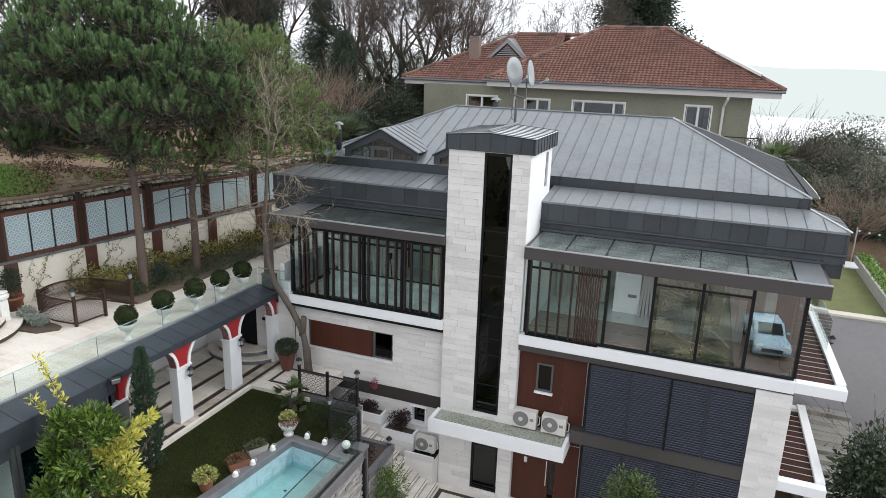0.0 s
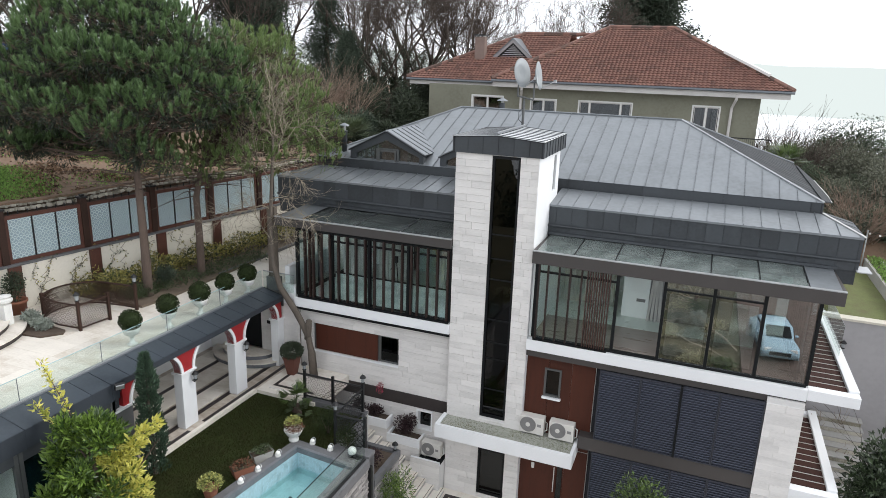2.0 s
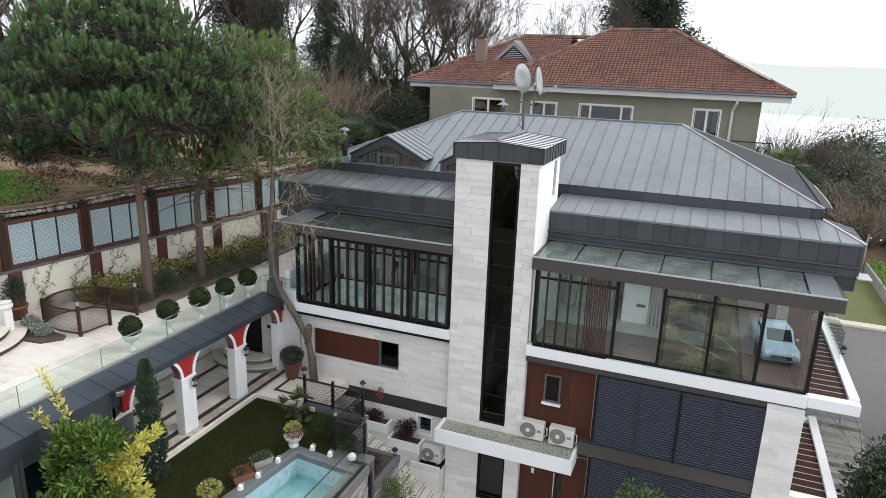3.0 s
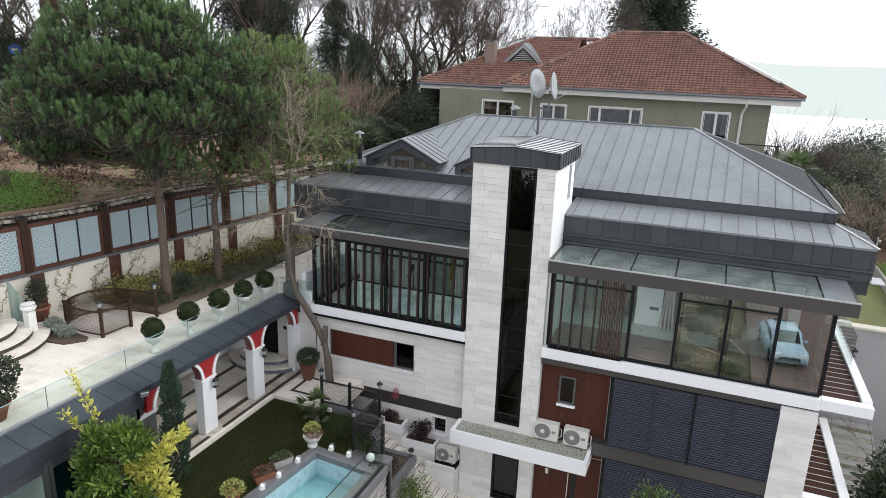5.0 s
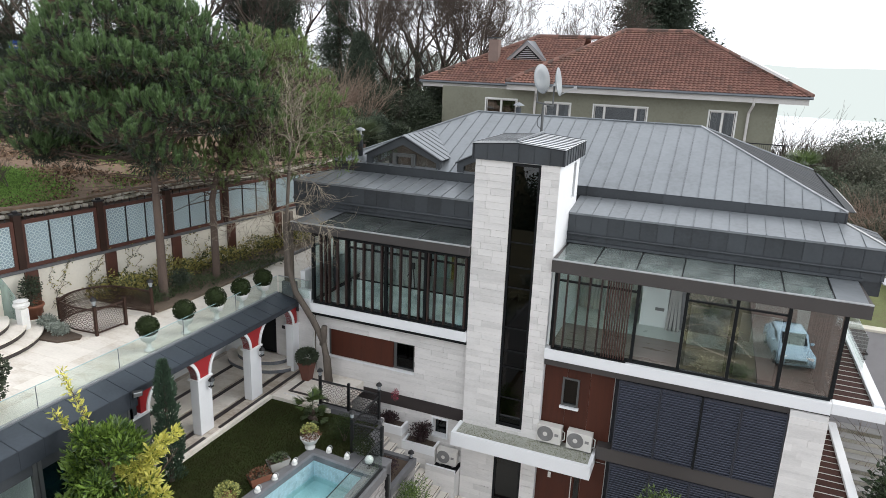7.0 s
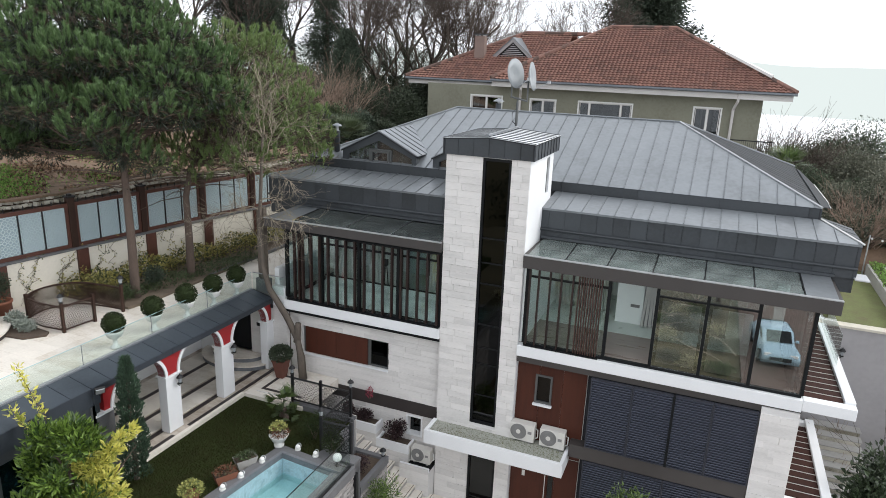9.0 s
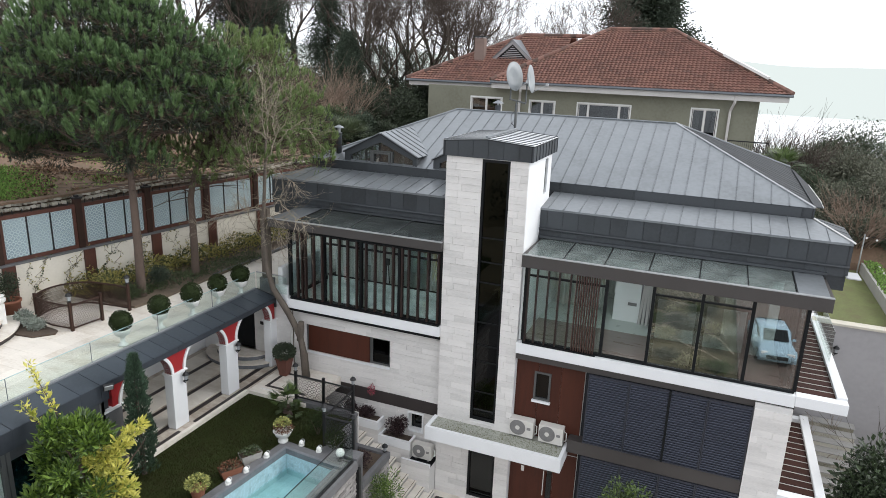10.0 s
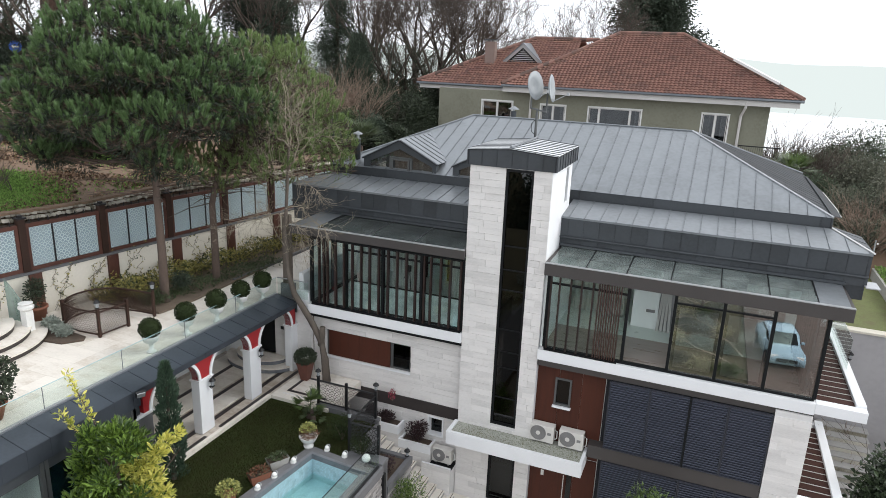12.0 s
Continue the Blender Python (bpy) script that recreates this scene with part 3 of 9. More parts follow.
coursed(wall_l, -12.33, TX0, COURT, -0.38, WALL_L, 0.025, M["stone"], 0.19, holes=(TINY,))
coursed(wall_l, -12.33, TX0, 0.06, 2.52, WALL_L, 0.025, M["stone"], 0.19, holes=(LWIN,))
boxed("belt_course", M["band"], villa, -12.0, TX0 - 0.002, WALL_L - 0.045, WALL_L - 0.001, -0.38, 0.06, label="dark metal belt course")

# tower
SLOT = (SX0, SX1, 0.0, 8.36)
LOW = (-5.47, -4.56, -2.86, -1.16)
tower = hole_wall("tower", M["joint"], villa, TX0 + 0.03, TX1 - 0.03, FRONT + 0.03, FRONT + 0.3, COURT, 8.4, (SLOT, LOW), "white stone stair tower with a tall slot window")
coursed(tower, TX0, SX0, -0.1, 8.4, FRONT + 0.03, 0.03, M["stone"], 0.205, (0.45, 1.0), holes=(SLOT,))
coursed(tower, SX1, TX1, -0.1, 8.4, FRONT + 0.03, 0.03, M["stone"], 0.205, (0.3, 0.53), holes=(SLOT,))
coursed(tower, TX0, TX1, COURT, -0.1, FRONT + 0.03, 0.03, M["stone"], 0.205, (0.45, 1.0), holes=(SLOT, LOW))
bm = B()
box(bm, TX0, TX0 + 0.25, FRONT + 0.31, 19.75, COURT, 8.4)
part("tower_side", bm, M["render_white"], tower)
bm = B()
box(bm, TX1 - 0.25, TX1, FRONT + 0.06, 18.95, COURT, 8.4)
box(bm, TX1 - 0.25, TX1, 19.3, 19.75, COURT, 8.4)
box(bm, TX1 - 0.25, TX1, 18.95, 19.3, COURT, 7.15)
box(bm, TX1 - 0.25, TX1, 18.95, 19.3, 8.25, 8.4)
part("tower_side", bm, M["render_white"], tower, "smooth white rendered flank")
boxed("tower_back", M["render_white"], tower, TX0 + 0.25, TX1 - 0.25, 19.5, 19.75, COURT, 8.4)
sw = boxed("side_window", M["dark_glass"], tower, TX1 - 0.12, TX1 - 0.10, 18.95, 19.3, 7.15, 8.25)
bm = B()
box(bm, TX1 - 0.14, TX1 - 0.06, 18.95, 18.99, 7.15, 8.25)
box(bm, TX1 - 0.14, TX1 - 0.06, 19.26, 19.3, 7.15, 8.25)
box(bm, TX1 - 0.14, TX1 - 0.06, 18.99, 19.26, 7.15, 7.19)
part("window_frame", bm, M["grey_frame"], tower)

# glazed slot of the tower, floor by floor
slot = part("stair_window", (lambda bm: (box(bm, SX0, SX0 + 0.07, FRONT + 0.02, FRONT + 0.14, 0.0, 8.36), box(bm, SX1 - 0.07, SX1, FRONT + 0.02, FRONT + 0.14, 0.0, 8.36), box(bm, SX0 + 0.07, SX1 - 0.07, FRONT + 0.02, FRONT + 0.14, 0.0, 0.08), box(bm, SX0 + 0.07, SX1 - 0.07, FRONT + 0.02, FRONT + 0.14, 8.28, 8.36)) and bm)(B()), M["dark_frame"], tower, "tall narrow stair window with dark frame")
for a, b in ((0.08, 0.95), (0.99, 2.0), (2.04, 2.55), (2.59, 3.3), (3.34, 4.6), (4.64, 5.25), (5.29, 6.0), (6.04, 8.28)):
    boxed("pane", M["dark_glass"], tower, SX0 + 0.07, SX1 - 0.07, FRONT + 0.085, FRONT + 0.095, a, b)
for z in (0.95, 2.0, 2.55, 3.3, 4.6, 5.25, 6.0):
    boxed("transom", M["dark_frame"], tower, SX0 + 0.07, SX1 - 0.07, FRONT + 0.06, FRONT + 0.12, z, z + 0.04)
for i, z in enumerate((-0.3, 1.2, 2.7, 4.1, 5.6)):
    boxed("stair_landing", M["concrete"], tower, TX0 + 0.25, TX1 - 0.25, FRONT + 0.32, 19.5, z, z + 0.18)
lw = part("window_frame", (lambda bm: (box(bm, LOW[0], LOW[0] + 0.07, FRONT + 0.04, FRONT + 0.16, LOW[2], LOW[3]), box(bm, LOW[1] - 0.07, LOW[1], FRONT + 0.04, FRONT + 0.16, LOW[2], LOW[3]), box(bm, LOW[0] + 0.07, LOW[1] - 0.07, FRONT + 0.04, FRONT + 0.16, LOW[2], LOW[2] + 0.07), box(bm, LOW[0] + 0.07, LOW[1] - 0.07, FRONT + 0.04, FRONT + 0.16, LOW[3] - 0.07, LOW[3])) and bm)(B()), M["dark_frame"], tower)
boxed("pane", M["dark_glass"], tower, LOW[0] + 0.07, LOW[1] - 0.07, FRONT + 0.09, FRONT + 0.1, LOW[2] + 0.07, LOW[3] - 0.07)

# tower cap: zinc band and a low gable running back
CX0, CX1, CY0, CY1, CZ0, CZ1, CR = -6.69, -3.97, 16.93, 19.9, 8.39, 8.84, 8.95
cap = part("tower_cap", (lambda bm: box(bm, CX0 + 0.03, CX1 - 0.03, CY0 + 0.03, CY1 - 0.03, CZ0, CZ1) or bm)(B()), M["zinc_dark"], villa, "dark zinc tower cap with a low ribbed gable")
cxm = -5.36
seamed(cap, "zinc_panel", (CX0, CY0 + 0.03, CZ0), (1, 0, 0), (0, 0, 1), [(0, 0), (CX1 - CX0, 0), (CX1 - CX0, CZ1 - CZ0), (cxm - CX0, CR - CZ0), (0, CZ1 - CZ0)], 0.46, M["zinc_dark"], 0.012, 0.02)
seamed(cap, "zinc_panel", (CX1 - 0.03, CY0, CZ0), (0, 1, 0), (0, 0, 1), [(0, 0), (CY1 - CY0, 0), (CY1 - CY0, CZ1 - CZ0), (0, CZ1 - CZ0)], 0.36, M["zinc_dark"], 0.02, 0.02)
seamed(cap, "zinc_panel", (CX0 + 0.03, CY1, CZ0), (0, -1, 0), (0, 0, 1), [(0, 0), (CY1 - CY0, 0), (CY1 - CY0, CZ1 - CZ0), (0, CZ1 - CZ0)], 0.46, M["zinc_dark"], 0.012, 0.02)
wr, wl_ = Vector((cxm - CX1, 0, CR - CZ1)), Vector((cxm - CX0, 0, CR - CZ1))
seamed(cap, "roof_panel", (CX1, CY0, CZ1), (0, 1, 0), wr, [(0, 0), (CY1 - CY0, 0), (CY1 - CY0, wr.length), (0, wr.length)], 0.71, M["zinc_sky_sheen"], 0.0, 0.012, gap=0.004, ribs=False)
seamed(cap, "roof_panel", (CX0, CY1, CZ1), (0, -1, 0), wl_, [(0, 0), (CY1 - CY0, 0), (CY1 - CY0, wl_.length), (0, wl_.length)], 0.71, M["zinc_sky_sheen"], 0.0, 0.012, gap=0.004, ribs=False)
bm = B()
tube(bm, [(cxm, CY0 - 0.01, CR + 0.05), (cxm, CY1, CR + 0.05)], 0.045, 6)
part("ridge_cap", bm, M["zinc"], cap)
# seams in dark zinc, their shadow side put into the colour
for e in (CX0, CX1):
    for k in range(9):
        y = CY0 + 0.02 + k * 0.355
        bm = B()
        solid(bm, [(e, y, CZ1 + 0.014), (e, y + 0.035, CZ1 + 0.014), (cxm, y + 0.035, CR + 0.014), (cxm, y, CR + 0.014)], (0, 0, 0.018))
        part("roof_seam", bm, M["zinc_dark"], cap)
boxed("edge_trim", M["galv"], cap, CX0 - 0.01, CX0 + 0.02, CY0, CY1, CZ1 - 0.03, CZ1 + 0.02)

# white floor slabs, with the shadow line under them built as a dark strip
boxed("floor_slab", M["render_white"], villa, -12.33, TX0 - 0.002, 16.92, 22.2, 2.62, FLOOR3, label="white rendered slab edge", bevel=0.012)
boxed("shadow_trim", M["dark_frame"], villa, -12.3, TX0 - 0.002, 17.0, 17.29, 2.5, 2.618)
boxed("floor_slab", M["render_white"], villa, TX1 + 0.002, 3.5, 16.92, 23.5, 2.612, FLOOR3, label="white rendered slab edge", bevel=0.012)
boxed("shadow_trim", M["brown_metal"], villa, TX1 + 0.02, 3.52, 16.98, 17.3, 2.41, 2.61)

# side balcony: a white frame round a floor of brown slats
for z, far, name in ((2.66, 24.0, "balcony"), (-0.32, 22.0, "balcony")):
    zt = z + 0.30
    bal = part(name, (lambda bm: (box(bm, 3.502, 4.72, 16.92, 17.22, z, zt, 0.012), box(bm, 4.47, 4.72, 17.221, far, z, zt + 0.06, 0.012), box(bm, 3.502, 4.469, far - 0.25, far, z, zt)) and bm)(B()), M["render_white"], villa, "white balcony frame with brown slats")
    boxed("balcony_floor", M["band"], bal, 3.5, 4.469, 17.222, far - 0.25, z + 0.02, z + 0.10)
    for k in range(17):
        y = 17.3 + k * 0.36
        if y < far - 0.4:
            boxed("slat", M["slat"], bal, 3.51, 4.465, y, y + 0.285, z + 0.12, zt - 0.03)
            boxed("batten", M["fascia"], bal, 3.51, 4.465, y + 0.298, y + 0.316, z + 0.12, zt - 0.02)
    if z > 0:
        boxed("glass_guard", M["rail_glass"], bal, 4.56, 4.572, 19.6, far - 0.3, zt + 0.061, zt + 1.0, label="green glass guard")

# right side below the slab: timber wall, louvre shutters, white pier
SMALL = (-3.52, -3.0, 1.06, 2.0)
DOOR = (-3.55, -2.05, COURT, -0.75)
wall_w = hole_wall("wall", M["joint"], villa, TX1, -1.98, 17.28, 17.5, COURT, 2.56, (SMALL,), "dark red-brown timber cladding")
for k in range(3):
    x0 = TX1 + 0.01 + k * 0.70
    for a, b in ((-0.6, 2.40), (COURT, -0.64)):
        holes = (SMALL,) if b > 0 else ()
        hole_wall("timber_board", M["wood"], wall_w, x0, min(x0 + 0.692, -1.98), 17.25, 17.279, a, b, [h for h in [(max(SMALL[0], x0), min(SMALL[1], x0 + 0.692), SMALL[2], SMALL[3])] if holes and h[1] - h[0] > 0.02])
sm = part("small_window", (lambda bm: (box(bm, SMALL[0], SMALL[0] + 0.06, 17.22, 17.36, SMALL[2], SMALL[3]), box(bm, SMALL[1] - 0.06, SMALL[1], 17.22, 17.36, SMALL[2], SMALL[3]), box(bm, SMALL[0] + 0.06, SMALL[1] - 0.06, 17.22, 17.36, SMALL[2], SMALL[2] + 0.06), box(bm, SMALL[0] + 0.06, SMALL[1] - 0.06, 17.22, 17.36, SMALL[3] - 0.06, SMALL[3])) and bm)(B()), M["grey_frame"], villa, "small window with grey frame and white sill")
boxed("pane", M["dark_glass"], sm, SMALL[0] + 0.06, SMALL[1] - 0.06, 17.29, 17.30, SMALL[2] + 0.06, SMALL[3] - 0.06)
boxed("sill", M["render_white"], sm, SMALL[0] - 0.03, SMALL[1] + 0.03, 17.15, 17.28, SMALL[2] - 0.07, SMALL[2] - 0.005)
boxed("belt_course", M["brown_metal"], villa, -2.29, 2.57, 16.9, 17.5, -0.28, 0.14, label="brown metal belt between the shutters")
front_door = boxed("entrance_door", M["wood"], villa, -3.5, -2.9, 17.21, 17.249, COURT, -0.75, label="dark timber entrance door")
boxed("glass_strip", M["dark_glass"], front_door, -2.88, -2.72, 17.22, 17.245, COURT, -0.75)
boxed("door_handle", M["chrome"], front_door, -2.98, -2.95, 17.15, 17.2, -2.2, -1.3)
boxed("intercom", M["chrome"], front_door, -3.72, -3.62, 17.22, 17.249, -1.55, -1.35)

DIV = (-1.84, -0.67, 0.44, 1.45, 2.57)
for z0, z1 in ((0.16, 2.40), (COURT + 0.02, -0.30)):
    for a, b in zip(DIV, DIV[1:]):
        sh = part("louvre_shutter", (lambda bm: (box(bm, a + 0.004, a + 0.034, 16.87, 16.95, z0, z1), box(bm, b - 0.034, b - 0.004, 16.87, 16.95, z0, z1), box(bm, a + 0.034, b - 0.034, 16.87, 16.95, z0, z0 + 0.035), box(bm, a + 0.034, b - 0.034, 16.87, 16.95, z1 - 0.035, z1)) and bm)(B()), M["louvre_frame"], villa, "dark blue-grey louvred shutter")
        # near-black sheet stands in for the shade between the blades
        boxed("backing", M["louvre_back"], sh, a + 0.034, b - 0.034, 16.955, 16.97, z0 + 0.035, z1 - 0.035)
        bm = B()
        obox(bm, pose(0, 0, 0, -58, 0, 0), b - a - 0.07, 0.092, 0.012)
        blade = mesh_of("blade", bm, M["louvre"])
        z = z0 + 0.075
        while z < z1 - 0.06:
            part("blade", blade, None, sh).location = ((a + b) / 2, 16.905, z)
            z += 0.077
boxed("shutter_track", M["dark_frame"], villa, 0.41, 0.47, 16.85, 16.99, 0.16, 2.40)
# near-black sheet for the unlit space behind the shutters
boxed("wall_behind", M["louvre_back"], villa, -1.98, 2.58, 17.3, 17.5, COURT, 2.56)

pier = boxed("pier", M["joint"], villa, 2.59, 3.46, 16.9, 17.5, COURT, 2.56, label="white stone corner pier")
coursed(pier, 2.59, 3.5, COURT, 2.40, 16.9, 0.03, M["stone"], 0.2, (0.5, 0.9), joint=0.002)
coursed(pier, 16.9, 23.4, COURT, 2.56, 3.46, 0.03, M["stone"], 0.3, (0.6, 1.2), axis="x")
boxed("side_wall", M["joint"], villa, 3.2, 3.455, 17.5, 23.4, COURT, 2.56)

# entrance ledge with a gravel bed
LX0, LX1, LY0, LZ0, LZ1 = -6.69, -2.3, 16.19, -0.62, -0.16
ledge = part("entrance_canopy", (lambda bm: (box(bm, LX0, LX1, LY0, LY0 + 0.1, LZ0, LZ1, 0.006), box(bm, LX0, LX0 + 0.12, LY0 + 0.1, 17.0, LZ0, LZ1, 0.006), box(bm, LX1 - 0.1, LX1, LY0 + 0.1, 17.28, LZ0, LZ1, 0.006), box(bm, LX0 + 0.12, LX1 - 0.1, LY0 + 0.1, 17.0, LZ0, LZ0 + 0.2)) and bm)(B()), M["render_white"], villa, "white box canopy over the entrance holding gravel")
boxed("gravel_bed", M["gravel"], ledge, LX0 + 0.12, LX1 - 0.1, LY0 + 0.1, 17.0, LZ0 + 0.2, LZ1 - 0.05)
boxed("gravel_bed", M["gravel"], ledge, TX1 + 0.01, LX1 - 0.1, 17.001, 17.24, LZ0, LZ1 - 0.05)
rnd = random.Random(3)
verts, faces = [], []
for _ in range(3600):
    x, y = rnd.uniform(LX0 + 0.14, LX1 - 0.12), rnd.uniform(LY0 + 0.12, 16.99)
    s = rnd.uniform(0.010, 0.032)
    k = len(verts)
    z = LZ1 - 0.055
    a = rnd.uniform(0, 6.28)
    verts += [(x + s * math.cos(a + q), y + s * math.sin(a + q), z) for q in (0, 1.6, 3.1, 4.7)] + [(x + rnd.uniform(-0.3, 0.3) * s, y, z + s * rnd.uniform(0.5, 1.1))]
    faces += [(k, k + 1, k + 4), (k + 1, k + 2, k + 4), (k + 2, k + 3, k + 4), (k + 3, k, k + 4)]
part("gravel", raw("gravel", verts, faces, M["gravel"]), None, ledge, "mossy pale gravel", kind="stuff")

# long window with the sliding timber shutter
lw = part("long_window", (lambda bm: (box(bm, LWIN[0], LWIN[1], 17.36, 17.44, LWIN[2], LWIN[2] + 0.06), box(bm, LWIN[0], LWIN[1], 17.36, 17.44, LWIN[3] - 0.06, LWIN[3]), box(bm, LWIN[1] - 0.07, LWIN[1], 17.36, 17.44, LWIN[2] + 0.06, LWIN[3] - 0.06), box(bm, LWIN[0], LWIN[0] + 0.07, 17.36, 17.44, LWIN[2] + 0.06, LWIN[3] - 0.06), box(bm, -9.3, -9.2, 17.36, 17.44, LWIN[2] + 0.06, LWIN[3] - 0.06)) and bm)(B()), M["grey_frame"], villa, "long window half covered by a timber shutter")
boxed("pane", M["dark_glass"], lw, LWIN[0] + 0.07, LWIN[1] - 0.07, 17.395, 17.405, LWIN[2] + 0.06, LWIN[3] - 0.06)
for k, (a, b) in enumerate(((-11.72, -10.5), (-10.495, -9.30))):
    boxed("shutter_board", M["wood"], lw, a, b, 17.31, 17.35, LWIN[2] + 0.02, LWIN[3] - 0.02, label="red-brown timber shutter")
boxed("sill", M["render_white"], lw, LWIN[0], LWIN[1], 17.22, 17.36, LWIN[2] - 0.05, LWIN[2] - 0.002)
tw = boxed("tiny_window", M["render_white"], villa, TINY[0], TINY[0] + 0.05, 17.24, 17.5, TINY[2], TINY[3])
boxed("reveal", M["render_white"], tw, TINY[1] - 0.05, TINY[1], 17.24, 17.5, TINY[2], TINY[3])
boxed("reveal", M["render_white"], tw, TINY[0] + 0.05, TINY[1] - 0.05, 17.24, 17.5, TINY[2], TINY[2] + 0.05)
boxed("reveal", M["render_white"], tw, TINY[0] + 0.05, TINY[1] - 0.05, 17.24, 17.5, TINY[3] - 0.05, TINY[3])
boxed("pane", M["dark_glass"], tw, TINY[0] + 0.05, TINY[1] - 0.05, 17.5, 17.51, TINY[2] + 0.05, TINY[3] - 0.05)

# ---- upper floor: glazing ----
GY = 17.08
TOP = 5.42


def glazing(name, posts, z0, z1, transom, label, thick=0.042, split=99, open_bay=None):
    g = part(name, (lambda bm: (box(bm, posts[0], posts[-1], GY - 0.05, GY + 0.07, z0, z0 + 0.07), box(bm, posts[0], posts[-1], GY - 0.05, GY + 0.07, z1 - 0.06, z1)) and bm)(B()), M["dark_frame"], villa, label)
    for x in posts:
        boxed("post", M["dark_frame"], g, x - thick, x + thick, GY - 0.06, GY + 0.08, z0 + 0.07, z1 - 0.06)
    for a, b in zip(posts, posts[1:]):
        if a == open_bay:
            continue
        boxed("pane", M["coated" if a > split else "clear"], g, a + thick, b - thick, GY, GY + 0.012, z0 + 0.07, z1 - 0.06).visible_shadow = False
    return g


gl_r = glazing("glass_wall", (-3.95, -1.62, -0.34, 0.93, 2.18, GR), FLOOR3 + 0.01, TOP, 5.1, "full-height sliding glass wall, one bay slid open", split=-1.0, open_bay=-1.62)
for a, b in ((-3.95, -1.62), (-0.34, 0.93), (0.93, 2.18)):
    boxed("transom", M["dark_frame"], gl_r, a + 0.04, b - 0.04, GY - 0.03, GY + 0.05, 5.06, 5.11)
for a, b in ((-0.34, 0.93), (0.93, 2.18)):
    sash = part("sliding_sash", (lambda bm: (box(bm, a + 0.05, a + 0.13, GY + 0.02, GY + 0.075, 3.04, 5.05), box(bm, b - 0.13, b - 0.05, GY + 0.02, GY + 0.075, 3.04, 5.05), box(bm, a + 0.13, b - 0.13, GY + 0.02, GY + 0.075, 3.04, 3.14), box(bm, a + 0.13, b - 0.13, GY + 0.02, GY + 0.075, 4.97, 5.05)) and bm)(B()), M["sash_frame"], gl_r)
side = part("side_glass", (lambda bm: box(bm, GR - 0.07, GR + 0.05, 17.16, 22.9, FLOOR3 + 0.01, FLOOR3 + 0.08) or bm)(B()), M["sash_frame"], villa)
boxed("top_rail", M["sash_frame"], side, GR - 0.07, GR + 0.05, 17.16, 22.9, TOP - 0.06, TOP)
for y in (17.16, 18.6, 20.1, 21.6, 22.85):
    boxed("post", M["dark_frame"], side, GR - 0.06, GR + 0.04, y, y + 0.05, FLOOR3 + 0.08, TOP - 0.06)
for a, b in ((17.21, 18.6), (18.65, 20.1), (20.15, 21.6), (21.65, 22.85)):
    boxed("pane", M["clear"], side, GR - 0.01, GR + 0.002, a, b, FLOOR3 + 0.08, TOP - 0.06).visible_shadow = False
gl_l = glazing("glass_wall", (GL, -10.9, -9.5, -8.1, -6.66), FLOOR3 + 0.01, TOP, 5.1, "full-height glass wall behind timber fins")
boxed("transom", M["dark_frame"], gl_l, -10.86, -6.7, GY - 0.03, GY + 0.05, 5.06, 5.11)
side = part("side_glass", (lambda bm: box(bm, GL - 0.05, GL + 0.07, 17.16, 20.6, FLOOR3 + 0.01, FLOOR3 + 0.08) or bm)(B()), M["sash_frame"], villa)
boxed("top_rail", M["sash_frame"], side, GL - 0.05, GL + 0.07, 17.16, 20.6, TOP - 0.06, TOP)
for y in (18.4, 20.5):
    boxed("post", M["dark_frame"], side, GL - 0.04, GL + 0.06, y, y + 0.06, FLOOR3 + 0.08, TOP - 0.06)
for a, b in ((17.16, 18.4), (18.46, 20.5)):
    boxed("pane", M["clear"], side, GL, GL + 0.012, a, b, FLOOR3 + 0.08, TOP - 0.06).visible_shadow = False

# timber fins on sliding tracks
fin_bm = B()
obox(fin_bm, pose(0, 0, 0), 0.055, 0.13, 2.30, 0.006)
fin_mesh = mesh_of("fin", fin_bm, M["fin"])
shade_l = part("sun_shade", (lambda bm: box(bm, -12.2, -6.65, 16.935, 16.975, FLOOR3 + 0.01, FLOOR3 + 0.05) or bm)(B()), M["dark_frame"], villa, "row of dark brown vertical timber fins")
boxed("top_track", M["dark_frame"], shade_l, -12.2, -6.65, 16.935, 16.975, 5.34, 5.38)
for x in (-11.88, -11.70, -11.56, -11.24, -10.91, -10.59, -10.26, -9.94, -9.60, -9.26, -8.93, -8.60, -8.28, -7.96, -7.74, -7.40, -7.07, -6.72):
    part("fin", fin_mesh, None, shade_l).location = (x, 16.985, 4.2)
shade_r = part("sun_shade", (lambda bm: box(bm, -3.92, -1.74, 16.935, 16.975, FLOOR3 + 0.01, FLOOR3 + 0.05) or bm)(B()), M["dark_frame"], villa, "brown timber fins slid together into a stack")
boxed("top_track", M["dark_frame"], shade_r, -3.92, -1.74, 16.935, 16.975, 5.34, 5.38)
thin_bm, thin_bm_red = B(), B()
obox(thin_bm, pose(0, 0, 0), 0.042, 0.11, 2.34, 0.004)
obox(thin_bm_red, pose(0, 0, 0), 0.03, 0.11, 2.34, 0.004)
thin_mesh = mesh_of("fin", thin_bm, M["fin"])
red_mesh = mesh_of("fin", thin_bm_red, M["fin_red"])
for x in (-3.86, -3.60, -3.27, -2.95, -2.62, *[-2.45 + 0.07 * k for k in range(10)]):
    part("fin", thin_mesh if x < -2.6 else red_mesh, None, shade_r).location = (x, 16.975, 4.2)

# canopies: brown fascia, glass laid to a fall, zinc upstand
